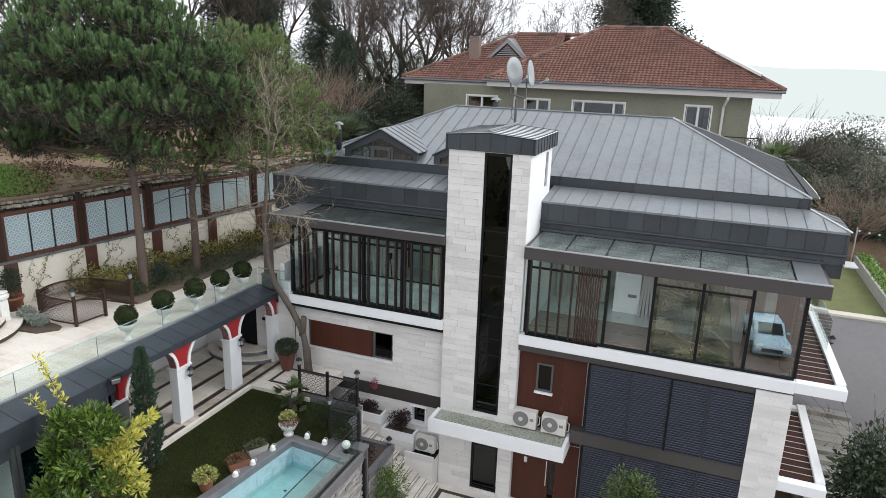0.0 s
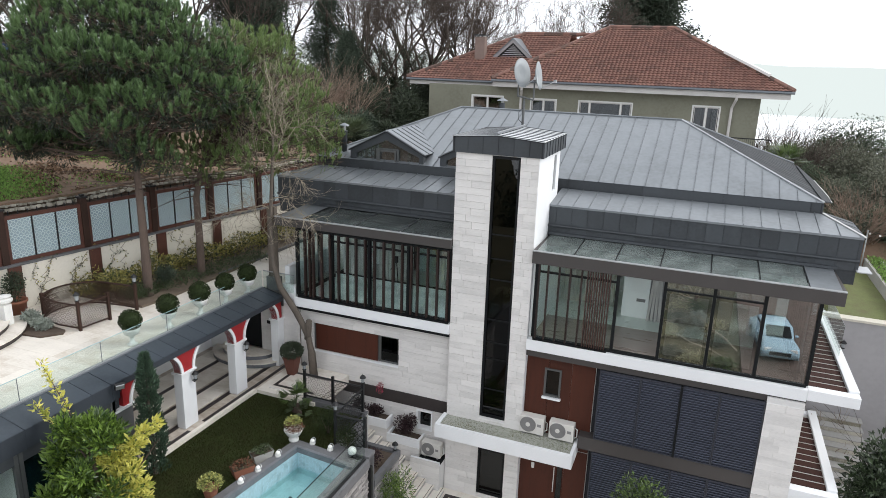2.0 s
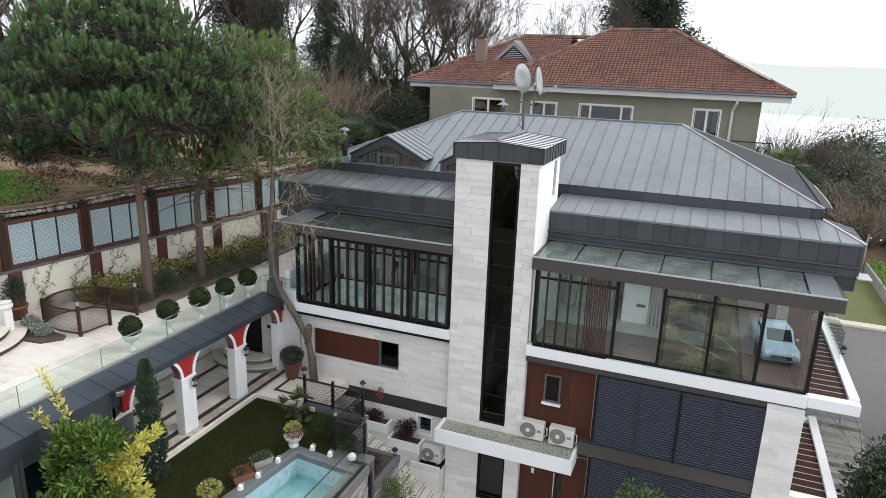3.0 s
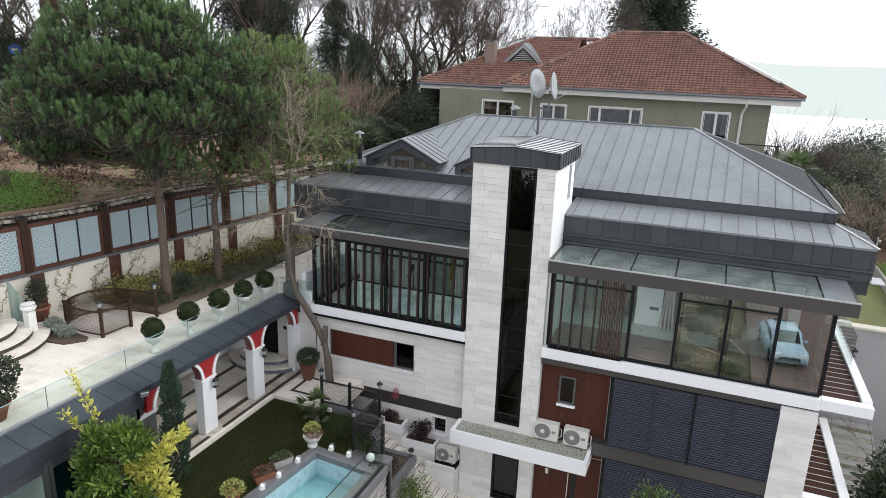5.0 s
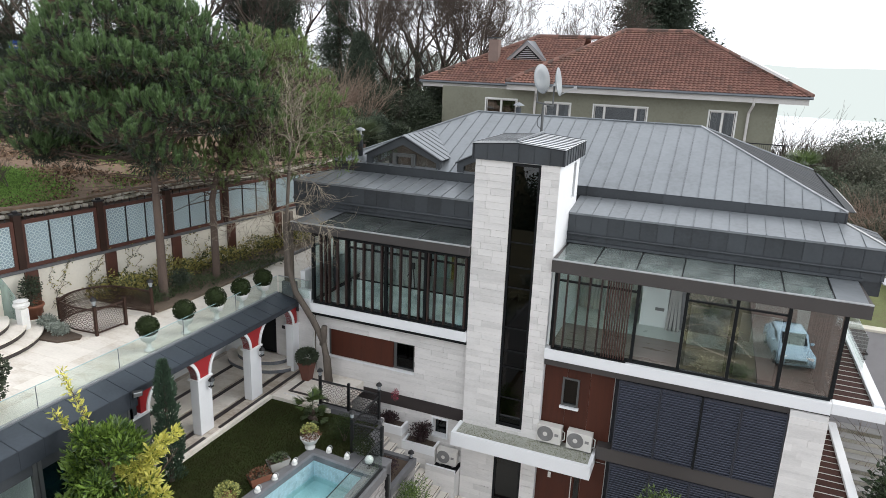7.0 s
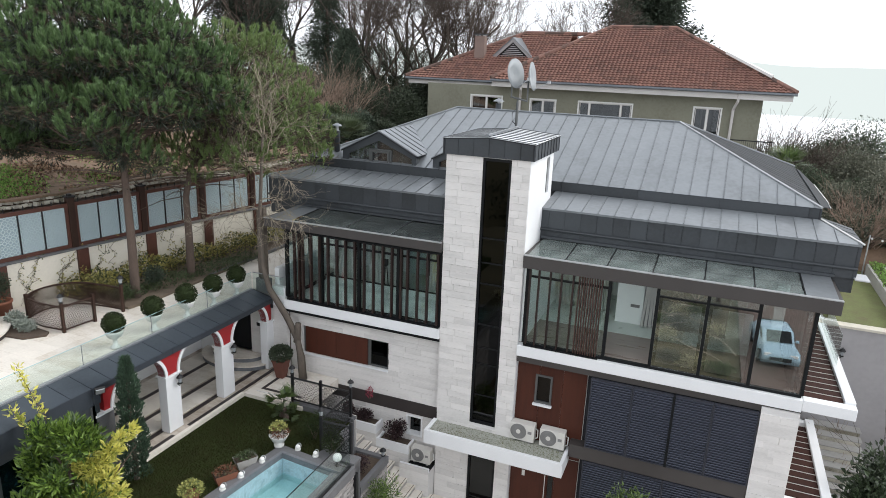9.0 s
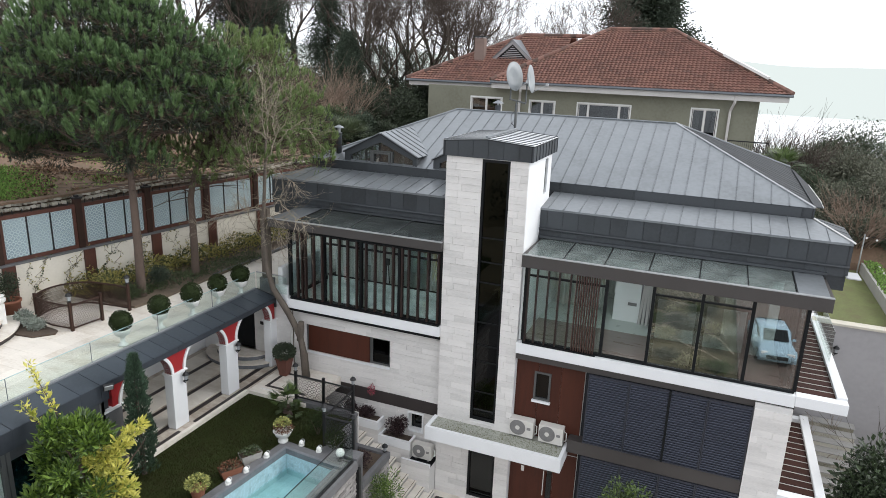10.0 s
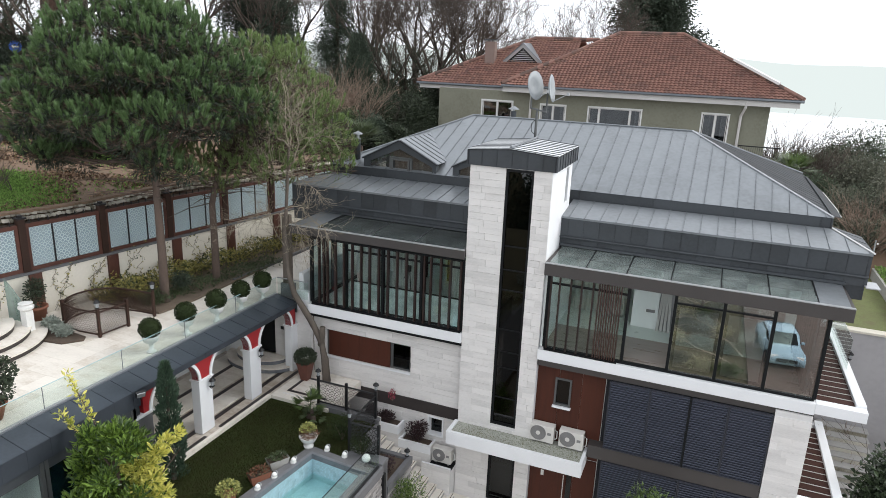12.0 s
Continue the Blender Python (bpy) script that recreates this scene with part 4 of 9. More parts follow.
for x0, x1, ribs in ((-12.98, TX0 - 0.01, (-11.5, -10.0, -8.4)), (TX1 + 0.02, 3.92, (-2.9, -1.75, -0.55, 0.75, 1.95))):
    can = part("glass_canopy", (lambda bm: (box(bm, x0, x1, 16.86, 16.95, 5.36 if x1 > 0 else 5.44, 5.72, 0.006), box(bm, x0, x0 + 0.09, 16.951, CLAD - 0.002, 5.5, 5.74), box(bm, x1 - 0.09, x1, 16.951, CLAD - 0.002, 5.5, 5.74)) and bm)(B()), M["brown_metal"], villa, "glass canopy with a deep brown metal fascia")
    zinc_end = x1 - 0.75 if x1 > 0 else x1
    start = x0 if x1 > 0 else -12.0
    for a, b in zip((start + 0.09, *[r for r in ribs if r > start], ), (*[r for r in ribs if r > start], zinc_end - 0.09)):
        bm = B()
        solid(bm, [(a + 0.015, 16.96, 5.715), (b - 0.015, 16.96, 5.715), (b - 0.015, CLAD - 0.01, 5.80), (a + 0.015, CLAD - 0.01, 5.80)], (0, 0, 0.014))
        part("pane", bm, M["canopy_glass"] if x1 > 0 else M["canopy_shaded"], can).visible_shadow = False
    for r in (*ribs, zinc_end - 0.075):
        bm = B()
        solid(bm, [(r - 0.014, 16.96, 5.735), (r + 0.014, 16.96, 5.735), (r + 0.014, CLAD - 0.01, 5.82), (r - 0.014, CLAD - 0.01, 5.82)], (0, 0, 0.012))
        part("glazing_bar", bm, M["dark_frame"] if x1 > 0 else M["zinc_dark"], can)
    for a, b in ((zinc_end - 0.06, x1 - 0.09), (x0 + 0.09, start)):
        if b - a > 0.2:
            bm = B()
            solid(bm, [(a, 16.96, 5.725), (b, 16.96, 5.725), (b, CLAD - 0.01, 5.81), (a, CLAD - 0.01, 5.81)], (0, 0, 0.012))
            part("zinc_sheet", bm, M["zinc"], can)
    bm = B()
    box(bm, x0, x1, 16.851, 16.96, 5.721, 5.745)
    part("drip_edge", bm, M["galv"], can, "bright aluminium edge")
    boxed("gutter", M["zinc_dark"], can, x0, x1, CLAD - 0.13, CLAD - 0.012, 5.83, 5.9)

# ---- roofs ----
EY, EZ, RY, RZ = 20.5, 7.29, 25.1, 9.09
EX0, EX1, RX0, RX1 = -13.53, 3.58, -9.45, -0.80
BY = 29.7
roof = part("roof", (lambda bm: (box(bm, EX0 + 0.1, EX1 - 0.1, EY + 0.1, BY - 0.1, 6.75, EZ - 0.03)) or bm)(B()), M["zinc_dark"], villa, "hipped standing-seam zinc roof")
up = Vector((0, RY - EY, RZ - EZ))
L = up.length
seamed(roof, "roof_panel", (EX0, EY, EZ), (1, 0, 0), up, [(0, 0), (EX1 - EX0, 0), (RX1 - EX0, L), (RX0 - EX0, L)], 0.487, M["zinc"], 0.03, 0.012, start=(0.96 - EX0) % 0.487)
upb = Vector((0, RY - BY, RZ - EZ))
seamed(roof, "roof_panel", (EX1, BY, EZ), (-1, 0, 0), upb, [(0, 0), (EX1 - EX0, 0), (EX1 - RX0, upb.length), (EX1 - RX1, upb.length)], 1.17, M["zinc"], 0.03, 0.012)
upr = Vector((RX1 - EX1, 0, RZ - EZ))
# side slope in the darkened copy of the front's zinc
seamed(roof, "roof_panel", (EX1, EY, EZ), (0, 1, 0), upr, [(0, 0), (BY - EY, 0), (RY - EY, upr.length)], 0.585, M["dark_flank"], 0.008, 0.012)
upl = Vector((RX0 - EX0, 0, RZ - EZ))
seamed(roof, "roof_panel", (EX0, BY, EZ), (0, -1, 0), upl, [(0, 0), (BY - EY, 0), (BY - RY, upl.length)], 0.585, M["zinc"], 0.03, 0.012)
for a, b in (((EX0, EY, EZ), (RX0, RY, RZ)), ((EX1, EY, EZ), (RX1, RY, RZ)), ((EX0, BY, EZ), (RX0, RY, RZ)), ((EX1, BY, EZ), (RX1, RY, RZ)), ((RX0, RY, RZ), (RX1, RY, RZ))):
    bm = B()
    tube(bm, [Vector(a) + Vector((0, 0, 0.03)), Vector(b) + Vector((0, 0, 0.03))], 0.036, 6)
    part("ridge_cap", bm, M["galv"] if a[0] == EX1 and a[1] == EY else M["zinc"], roof)
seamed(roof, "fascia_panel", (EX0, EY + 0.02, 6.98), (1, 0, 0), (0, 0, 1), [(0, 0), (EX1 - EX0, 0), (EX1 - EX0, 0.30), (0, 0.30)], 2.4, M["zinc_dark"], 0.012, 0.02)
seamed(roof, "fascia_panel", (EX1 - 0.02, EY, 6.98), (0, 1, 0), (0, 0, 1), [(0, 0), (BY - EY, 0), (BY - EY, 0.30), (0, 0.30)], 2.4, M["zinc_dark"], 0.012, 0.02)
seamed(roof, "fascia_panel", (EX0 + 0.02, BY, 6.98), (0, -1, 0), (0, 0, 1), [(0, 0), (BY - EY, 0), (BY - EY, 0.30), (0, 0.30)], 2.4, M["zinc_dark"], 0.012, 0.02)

# skirt roof below it, and the dark cladding down to the canopies
KX0, KX1, KZ, KT = -14.15, 4.42, 6.75, 6.98
for x0, x1, t0, t1, SEAM0 in ((KX0, TX0, -13.3, TX0, -10.29), (TX1, KX1, TX1, 3.55, 0.96)):
    sk = part("skirt_roof", (lambda bm: solid(bm, [(x0 + (0.1 if x0 < -10 else 0), CLAD + 0.02, 5.42), (x1 - (0.1 if x1 > 0 else 0), CLAD + 0.02, 5.42), (x1 - (0.1 if x1 > 0 else 0), CLAD + 0.02, KZ - 0.02), (x0 + (0.1 if x0 < -10 else 0), CLAD + 0.02, KZ - 0.02)], (0, 0.2, 0)) or bm)(B()), M["zinc_dark"], villa, "low zinc skirt roof over dark metal cladding")
    w = Vector((0, 20.48 - CLAD, KT - KZ))
    seamed(sk, "roof_panel", (x0, CLAD - 0.04, KZ), (1, 0, 0), w, [(0, 0), (x1 - x0, 0), (t1 - x0, w.length), (t0 - x0, w.length)], 0.483, M["zinc"], 0.025, 0.012, start=(SEAM0 - x0) % 0.483)
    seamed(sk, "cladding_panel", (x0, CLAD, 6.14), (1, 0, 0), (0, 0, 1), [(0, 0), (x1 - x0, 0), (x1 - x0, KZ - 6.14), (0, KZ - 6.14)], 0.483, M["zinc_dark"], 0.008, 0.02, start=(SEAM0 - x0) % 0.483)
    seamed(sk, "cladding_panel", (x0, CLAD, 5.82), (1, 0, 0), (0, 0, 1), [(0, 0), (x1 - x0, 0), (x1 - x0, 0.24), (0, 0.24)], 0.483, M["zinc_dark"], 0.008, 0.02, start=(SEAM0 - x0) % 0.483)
    bm = B()
    tube(bm, [(x0, CLAD - 0.05, 6.10), (x1, CLAD - 0.05, 6.10)], 0.045, 8)
    part("half_round_rail", bm, M["zinc_dark"], sk)
    boxed("edge_trim", M["zinc"], sk, x0, x1, CLAD - 0.06, CLAD - 0.035, KZ - 0.05, KZ + 0.012)
# right flank of the skirt, pans in dark zinc: its dim reflection is painted in
sk = part("skirt_roof", (lambda bm: box(bm, KX1 - 0.25, KX1 - 0.03, CLAD + 0.03, 20.9, 5.42, KZ - 0.03) or bm)(B()), M["zinc_dark"], villa)
w = Vector((3.55 - KX1, 0, KT - KZ))
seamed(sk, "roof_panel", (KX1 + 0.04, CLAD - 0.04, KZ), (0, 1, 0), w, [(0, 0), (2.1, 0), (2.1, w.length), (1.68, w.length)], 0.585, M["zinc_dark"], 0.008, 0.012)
seamed(sk, "cladding_panel", (KX1 - 0.02, CLAD, 5.82), (0, 1, 0), (0, 0, 1), [(0, 0), (2.1, 0), (2.1, 0.92), (0, 0.92)], 0.52, M["zinc_dark"], 0.008, 0.02)
bm = B()
tube(bm, [(KX1 + 0.03, CLAD - 0.05, KZ + 0.03), (3.6, 20.45, KT + 0.03)], 0.026, 6)
part("hip_cap", bm, M["white_frame"], sk, "bright metal hip flashing")
bm = B()
box(bm, KX1 - 0.05, KX1 + 0.30, 18.55, 19.2, 5.84, 5.87)
part("gutter_outlet", bm, M["galv"], sk)
# left flank
sk = part("skirt_roof", (lambda bm: box(bm, KX0 + 0.03, KX0 + 0.25, CLAD + 0.03, 29.0, 5.42, KZ - 0.03) or bm)(B()), M["zinc_dark"], villa)
w = Vector((-13.3 - KX0, 0, KT - KZ))
seamed(sk, "roof_panel", (KX0, 29.0, KZ), (0, -1, 0), w, [(0, 0), (10.24, 0), (8.5, w.length), (0, w.length)], 0.585, M["zinc"], 0.025, 0.012)
seamed(sk, "cladding_panel", (KX0 + 0.02, 29.0, 5.82), (0, -1, 0), (0, 0, 1), [(0, 0), (10.2, 0), (10.2, 0.92), (0, 0.92)], 0.52, M["zinc_dark"], 0.008, 0.02)
boxed("soffit", M["zinc_dark"], villa, KX0 + 0.26, 3.42, CLAD + 0.25, 29.0, 5.44, 5.5)
boxed("side_wall", M["zinc_dark"], villa, 3.42, KX1 - 0.26, 20.7, 20.9, 5.44, 6.74)
boxed("side_wall", M["render_white"], villa, 3.2, 3.4, 20.9, 28.8, 5.51, 6.74)
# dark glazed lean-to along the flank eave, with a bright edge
ln = part("eave_canopy", (lambda bm: solid(bm, [(EX1 - 0.02, 20.56, EZ + 0.03), (EX1 + 0.3, 21.2, EZ - 0.09), (EX1 + 0.36, 22.4, EZ - 0.11), (EX1 + 0.30, 25.6, EZ - 0.08), (EX1 + 0.05, 28.4, EZ + 0.03), (EX1 - 0.02, 28.6, EZ + 0.04)], (0, 0, 0.03)) or bm)(B()), M["dark_flank"], villa, "dark lean-to canopy with a bright metal edge")
bm = B()
tube(bm, [(EX1 + 0.31, 21.2, EZ - 0.07), (EX1 + 0.37, 22.4, EZ - 0.09), (EX1 + 0.31, 25.6, EZ - 0.06)], 0.016, 6)
part("edge_trim", bm, M["white_frame"], ln)


def dormer(x0, xa, x1, y, zb, ze, za):
    """A gabled dormer with a zinc front and a slanted window."""
    d = part("dormer", (lambda bm: solid(bm, [(x0 + 0.2, y + 0.08, zb + 0.06), (x1 - 0.12, y + 0.08, zb + 0.06), (x1 - 0.12, y + 0.08, ze - 0.06), (xa, y + 0.08, za - 0.26), (x0 + 0.2, y + 0.08, ze - 0.06)], (0, 0.02, 0)) or bm)(B()), M["dormer_glass"], villa, "gabled roof dormer with dark zinc front and slanted panes")
    outer = [(x0, zb), (x1, zb), (x1, ze), (xa, za), (x0, ze)]
    inner = [(x0 + 0.24, zb + 0.09), (x1 - 0.16, zb + 0.09), (x1 - 0.16, ze - 0.10), (xa, za - 0.30), (x0 + 0.24, ze - 0.10)]
    bm = B()
    for i in range(5):
        j = (i + 1) % 5
        solid(bm, [(outer[i][0], y, outer[i][1]), (outer[j][0], y, outer[j][1]), (inner[j][0], y, inner[j][1]), (inner[i][0], y, inner[i][1])], (0, 0.16, 0))
    part("dormer_front", bm, M["zinc_dark"], d)
    l, r = xa - 0.38, xa + 0.46
    for x in (l, r):
        boxed("mullion", M["grey_frame"], d, x - 0.035, x + 0.035, y + 0.02, y + 0.075, zb + 0.09, ze + 0.13)
    boxed("transom", M["grey_frame"], d, l + 0.035, r - 0.035, y + 0.02, y + 0.075, ze + 0.09, ze + 0.14)
    bm = B()
    for x in (l + 0.05, r - 0.12):
        box(bm, x, x + 0.07, y - 0.01, y + 0.05, zb + 0.17, ze + 0.08)
    for z in (zb + 0.17, ze + 0.02):
        box(bm, l + 0.12, r - 0.12, y - 0.01, y + 0.05, z, z + 0.06)
    part("sash", bm, M["grey_frame"], d)
    for x, w in ((l + 0.14, 0.1), (l + 0.42, 0.06), (x0 + 0.5, 0.16), (r + 0.3, 0.12)):
        boxed("curtain", M["curtain"], d, x, x + w, y + 0.2, y + 0.23, zb + 0.14, ze + 0.05)
    back = EY + (za - EZ) / (RZ - EZ) * (RY - EY) + 0.1
    backe = EY + (ze - EZ) / (RZ - EZ) * (RY - EY) + 0.1
    for e in (x0, x1):
        s = 1 if e == x1 else -1
        wv = Vector((xa - e, 0, za - ze))
        o = Vector((e + 0.06 * s, y - 0.06 if s > 0 else back, ze + 0.0))
        if s > 0:
            poly = [(0, 0), (backe - y, 0), (back - y, wv.length + 0.05), (0, wv.length + 0.05)]
            seamed(d, "roof_panel", o, (0, 1, 0), wv, poly, 0.42, M["zinc"], 0.0, 0.03, gap=0.05, ribs=False)
        else:
            poly = [(back - backe, 0), (back - y + 0.06, 0), (back - y + 0.06, wv.length + 0.05), (0, wv.length + 0.05)]
            seamed(d, "roof_panel", o, (0, -1, 0), wv, poly, 0.42, M["zinc"], 0.0, 0.03, gap=0.05, ribs=False)
    bm = B()
    tube(bm, [(xa, y - 0.07, za + 0.03), (xa, back, za + 0.03)], 0.035, 6)
    part("ridge_cap", bm, M["zinc"], d)


dormer(-12.14, -10.66, -9.18, 20.56, 7.10, 7.64, 8.39)
dormer(-8.53, -7.05, -5.57, 20.56, 7.10, 7.64, 8.39)

# rooms behind the glass
for name, x0, x1, y1, fl in (("living_room", -12.18, TX0 - 0.01, 21.6, "floor_pale"), ("dining_room", TX1 + 0.005, 3.37, 22.8, "floor_grey")):
    room = part("room_floor", (lambda bm: box(bm, x0, x1, GY + 0.09, y1, FLOOR3 + 0.001, FLOOR3 + 0.02) or bm)(B()), M[fl], villa)
    boxed("room_wall", M["room_white"], villa, x0, x1, y1, y1 + 0.2, FLOOR3, TOP)
    boxed("room_ceiling", M["room_white"], villa, x0, x1, CLAD + 0.22, y1, TOP - 0.005, TOP + 0.02)
    if name == "living_room":
        boxed("room_wall", M["room_white"], villa, x1 - 0.1, x1, GY + 0.09, y1, FLOOR3 + 0.021, TOP - 0.006)
        boxed("room_wall", M["room_white"], villa, x0, x0 + 0.2, 20.62, y1, FLOOR3 + 0.021, TOP - 0.006)
        boxed("floor_line", M["band"], villa, x0 + 0.3, x1 - 0.2, 19.6, 19.66, FLOOR3 + 0.021, FLOOR3 + 0.026)
    else:
        boxed("room_wall", M["room_white"], villa, x0, x0 + 0.1, GY + 0.09, y1, FLOOR3 + 0.021, TOP - 0.006)
        boxed("room_wall", M["room_white"], villa, -1.75, -0.92, 20.2, 20.35, FLOOR3 + 0.021, TOP - 0.006)
        boxed("room_floor", M["floor_pale"], villa, x0 + 0.1, x1, 19.2, y1, FLOOR3 + 0.021, FLOOR3 + 0.027)
        boxed("room_column", M["room_white"], villa, 2.08, 2.52, 20.15, 20.6, FLOOR3 + 0.028, TOP - 0.006)
        # grey wall puts the dim depth of the room into colour
        boxed("room_wall", M["wall_grey"], villa, -0.915, 1.6, 20.3, 20.45, FLOOR3 + 0.021, TOP - 0.006)
        boxed("wall_socket", M["ac_dark"], villa, -1.3, -1.02, 20.18, 20.199, 3.55, 3.65)
        boxed("room_wall", M["room_white"], villa, 3.0, 3.37, 22.0, y1, FLOOR3 + 0.021, TOP - 0.006)
boxed("core_wall", M["render_white"], villa, GL + 0.3, GR - 0.3, 23.6, 23.8, COURT, TOP)
boxed("back_wall", M["render_white"], villa, -12.3, 3.4, 28.8, 29.0, COURT, 6.8)
boxed("side_wall", M["render_white"], villa, -12.33, -12.1, 20.7, 28.8, FLOOR3, 5.43)
boxed("side_wall", M["render_white"], villa, -12.33, -12.1, 17.61, 28.8, COURT, 2.6)
boxed("side_wall", M["render_white"], villa, 3.2, 3.4, 23.55, 28.8, COURT, 5.43)
# dark sheets standing in for the unlit rooms behind the lower windows
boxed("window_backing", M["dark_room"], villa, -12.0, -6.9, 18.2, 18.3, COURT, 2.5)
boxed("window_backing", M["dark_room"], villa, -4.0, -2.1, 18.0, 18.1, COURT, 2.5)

# black sheet for the unlit space behind the tower's low window
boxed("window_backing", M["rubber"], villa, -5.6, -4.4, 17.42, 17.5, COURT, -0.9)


# ---- the garden wing: arcade below, terrace above ----
AX = -12.92          # outer face of the pillars
RIM = -13.68         # terrace rim
wing = thing("garden_wing", "arcaded garden wing with a roof terrace and zinc eaves", "building")
# terrace slab
bm = B()
solid(bm, [(fence_x(0) + 0.1, 0, 2.75), (RIM, 0, 2.75), (RIM, 17.25, 2.75), (fence_x(17.25) + 0.1, 17.25, 2.75)], (0, 0, 0.22))
solid(bm, [(fence_x(17.25) + 0.1, 17.25, 2.75), (-12.36, 17.25, 2.75), (-12.36, 31, 2.75), (fence_x(31) + 0.1, 31, 2.75)], (0, 0, 0.22))
part("terrace_slab", bm, M["concrete"], wing)
terrace = thing("terrace_floor", "pale honed stone terrace floor", "floor", kind="structure")
for i in range(8):
    for j in range(24):
        y0 = 5.2 + j * 0.8
        x1 = RIM - i * 0.8
        if y0 + 0.8 > 17.25 and i == 0:
            for k in range(2):
                boxed("floor_tile", M["travertine"], terrace, RIM + k * 0.65 + 0.002, RIM + (k + 1) * 0.65 - 0.002, max(y0, 17.26) + 0.002, y0 + 0.798, 2.971, TERRACE)
        if x1 - 0.8 > fence_x(y0) + 0.05:
            boxed("floor_tile", M["travertine"], terrace, x1 - 0.798, x1 - 0.002, y0 + 0.002, y0 + 0.798, 2.971, TERRACE + 0.001 * ((i * 5 + j * 3) % 3))
        elif x1 > fence_x(y0) + 0.15:
            boxed("floor_tile", M["travertine"], terrace, fence_x(y0) + 0.14, x1 - 0.002, y0 + 0.002, y0 + 0.798, 2.971, TERRACE)

# zinc eaves
EAV = ((RIM, 3.03), (-12.87, 2.84))
w = Vector((EAV[0][0] - EAV[1][0], 0, EAV[0][1] - EAV[1][1]))
seamed(wing, "eaves_panel", (EAV[1][0], 3.0, EAV[1][1]), (0, 1, 0), w, [(0, 0), (14.0, 0), (14.0, w.length), (0, w.length)], 0.585, M["zinc_blue"], 0.006, 0.03, start=0.25, gap=0.014)
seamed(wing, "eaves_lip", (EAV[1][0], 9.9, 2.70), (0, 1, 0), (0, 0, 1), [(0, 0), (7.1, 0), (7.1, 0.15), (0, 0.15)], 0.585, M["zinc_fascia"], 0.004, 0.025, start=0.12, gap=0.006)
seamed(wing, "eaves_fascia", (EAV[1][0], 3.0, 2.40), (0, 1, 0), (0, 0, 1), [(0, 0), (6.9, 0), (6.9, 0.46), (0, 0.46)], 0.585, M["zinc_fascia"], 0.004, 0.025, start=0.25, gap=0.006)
bm = B()
solid(bm, [(EAV[1][0], 17.0, EAV[1][1] + 0.03), (EAV[1][0], 17.06, EAV[1][1] + 0.03), (RIM, 17.06, EAV[0][1] + 0.03), (RIM, 17.0, EAV[0][1] + 0.03)], (0, 0, -0.38))
part("eaves_end", bm, M["zinc_dark"], wing)
boxed("gutter_rim", M["gutter_zinc"], wing, RIM - 0.10, RIM + 0.05, 3.0, 17.0, 3.0, 3.075)
boxed("fascia", M["zinc_dark"], wing, -13.0, -12.91, 3.0, 9.9, 2.12, 2.5)
boxed("soffit", M["render_white"], wing, -16.2, -12.97, 9.9, 18.4, 2.70, 2.738)
boxed("soffit", M["zinc_dark"], wing, -16.2, -13.01, 3.0, 9.895, 2.50, 2.56)

# pillars and arches
PY = (10.05, 12.37, 14.70, 17.02)
for y in PY:
    p = boxed("pillar", M["render_white"] if y > 11 else M["grey_stone"], wing, AX - 0.30, AX, y - 0.27, y + 0.27, 0.28, 2.02, label="square white pillar", bevel=0.01)
    boxed("capital", M["render_white"], p, AX - 0.34, AX + 0.04, y - 0.31, y + 0.31, 2.0, 2.06)
for a, b in zip(PY, PY[1:]):
    ya, yb = a + 0.27, b - 0.27
    c, r = (ya + yb) / 2, (yb - ya) / 2
    ring = [(c - r * math.cos(math.pi * k / 24), 2.06 + 0.92 * r * math.sin(math.pi * k / 24)) for k in range(25)]
    ring = [(y_, min(z_, 2.739)) for y_, z_ in ring]
    bm = B()
    front = [bm.verts.new((AX - 0.02, *q)) for q in [(a, 2.06)] + ring + [(b, 2.06)]]
    crown = [bm.verts.new((AX - 0.02, q[0], 2.74)) for q in [(a, 0)] + ring + [(b, 0)]]
    faces_ = [bm.faces.new((front[k], front[k + 1], crown[k + 1], crown[k])) for k in range(len(front) - 1)]
    pushed = bmesh.ops.extrude_face_region(bm, geom=faces_)
    bmesh.ops.translate(bm, verts=[v for v in pushed["geom"] if isinstance(v, bmesh.types.BMVert)], vec=(-0.24, 0, 0))
    arch = part("arch", bm, M["red"], wing, "red painted spandrel over a white-edged arch")
    for leg in ([k for k in range(25) if k <= 12], [k for k in range(25) if k >= 12]):
        bm = B()
        rows_ = []
        for k in leg:
            g = math.pi * k / 24
            q0 = (c - r * math.cos(g), 2.06 + 0.92 * r * math.sin(g))
            q1 = (c - (r + 0.09) * math.cos(g), 2.06 + 0.92 * (r + 0.09) * math.sin(g))
            if q0[1] < 2.76:
                rows_.append((bm.verts.new((AX + 0.02, *q0)), bm.verts.new((AX + 0.02, q1[0], min(q1[1], 2.78)))))
        strip = [bm.faces.new((u[0], v[0], v[1], u[1])) for u, v in zip(rows_, rows_[1:])]
        pushed = bmesh.ops.extrude_face_region(bm, geom=strip)
        bmesh.ops.translate(bm, verts=[v for v in pushed["geom"] if isinstance(v, bmesh.types.BMVert)], vec=(-0.30, 0, 0))
        part("archivolt", bm, M["render_white"], arch)

# arcade floor, in slabs with dark inlaid bands, and its walls
arc = thing("arcade_floor", "pale stone arcade floor with dark inlaid bands", "floor", kind="structure")
# bed stained brown and darkened, the arcade's shade partly in its colour
boxed("floor_bed", M["stained_dim_travertine"], arc, -16.2, -12.62, 9.0, 18.4, 0.0, 0.262)
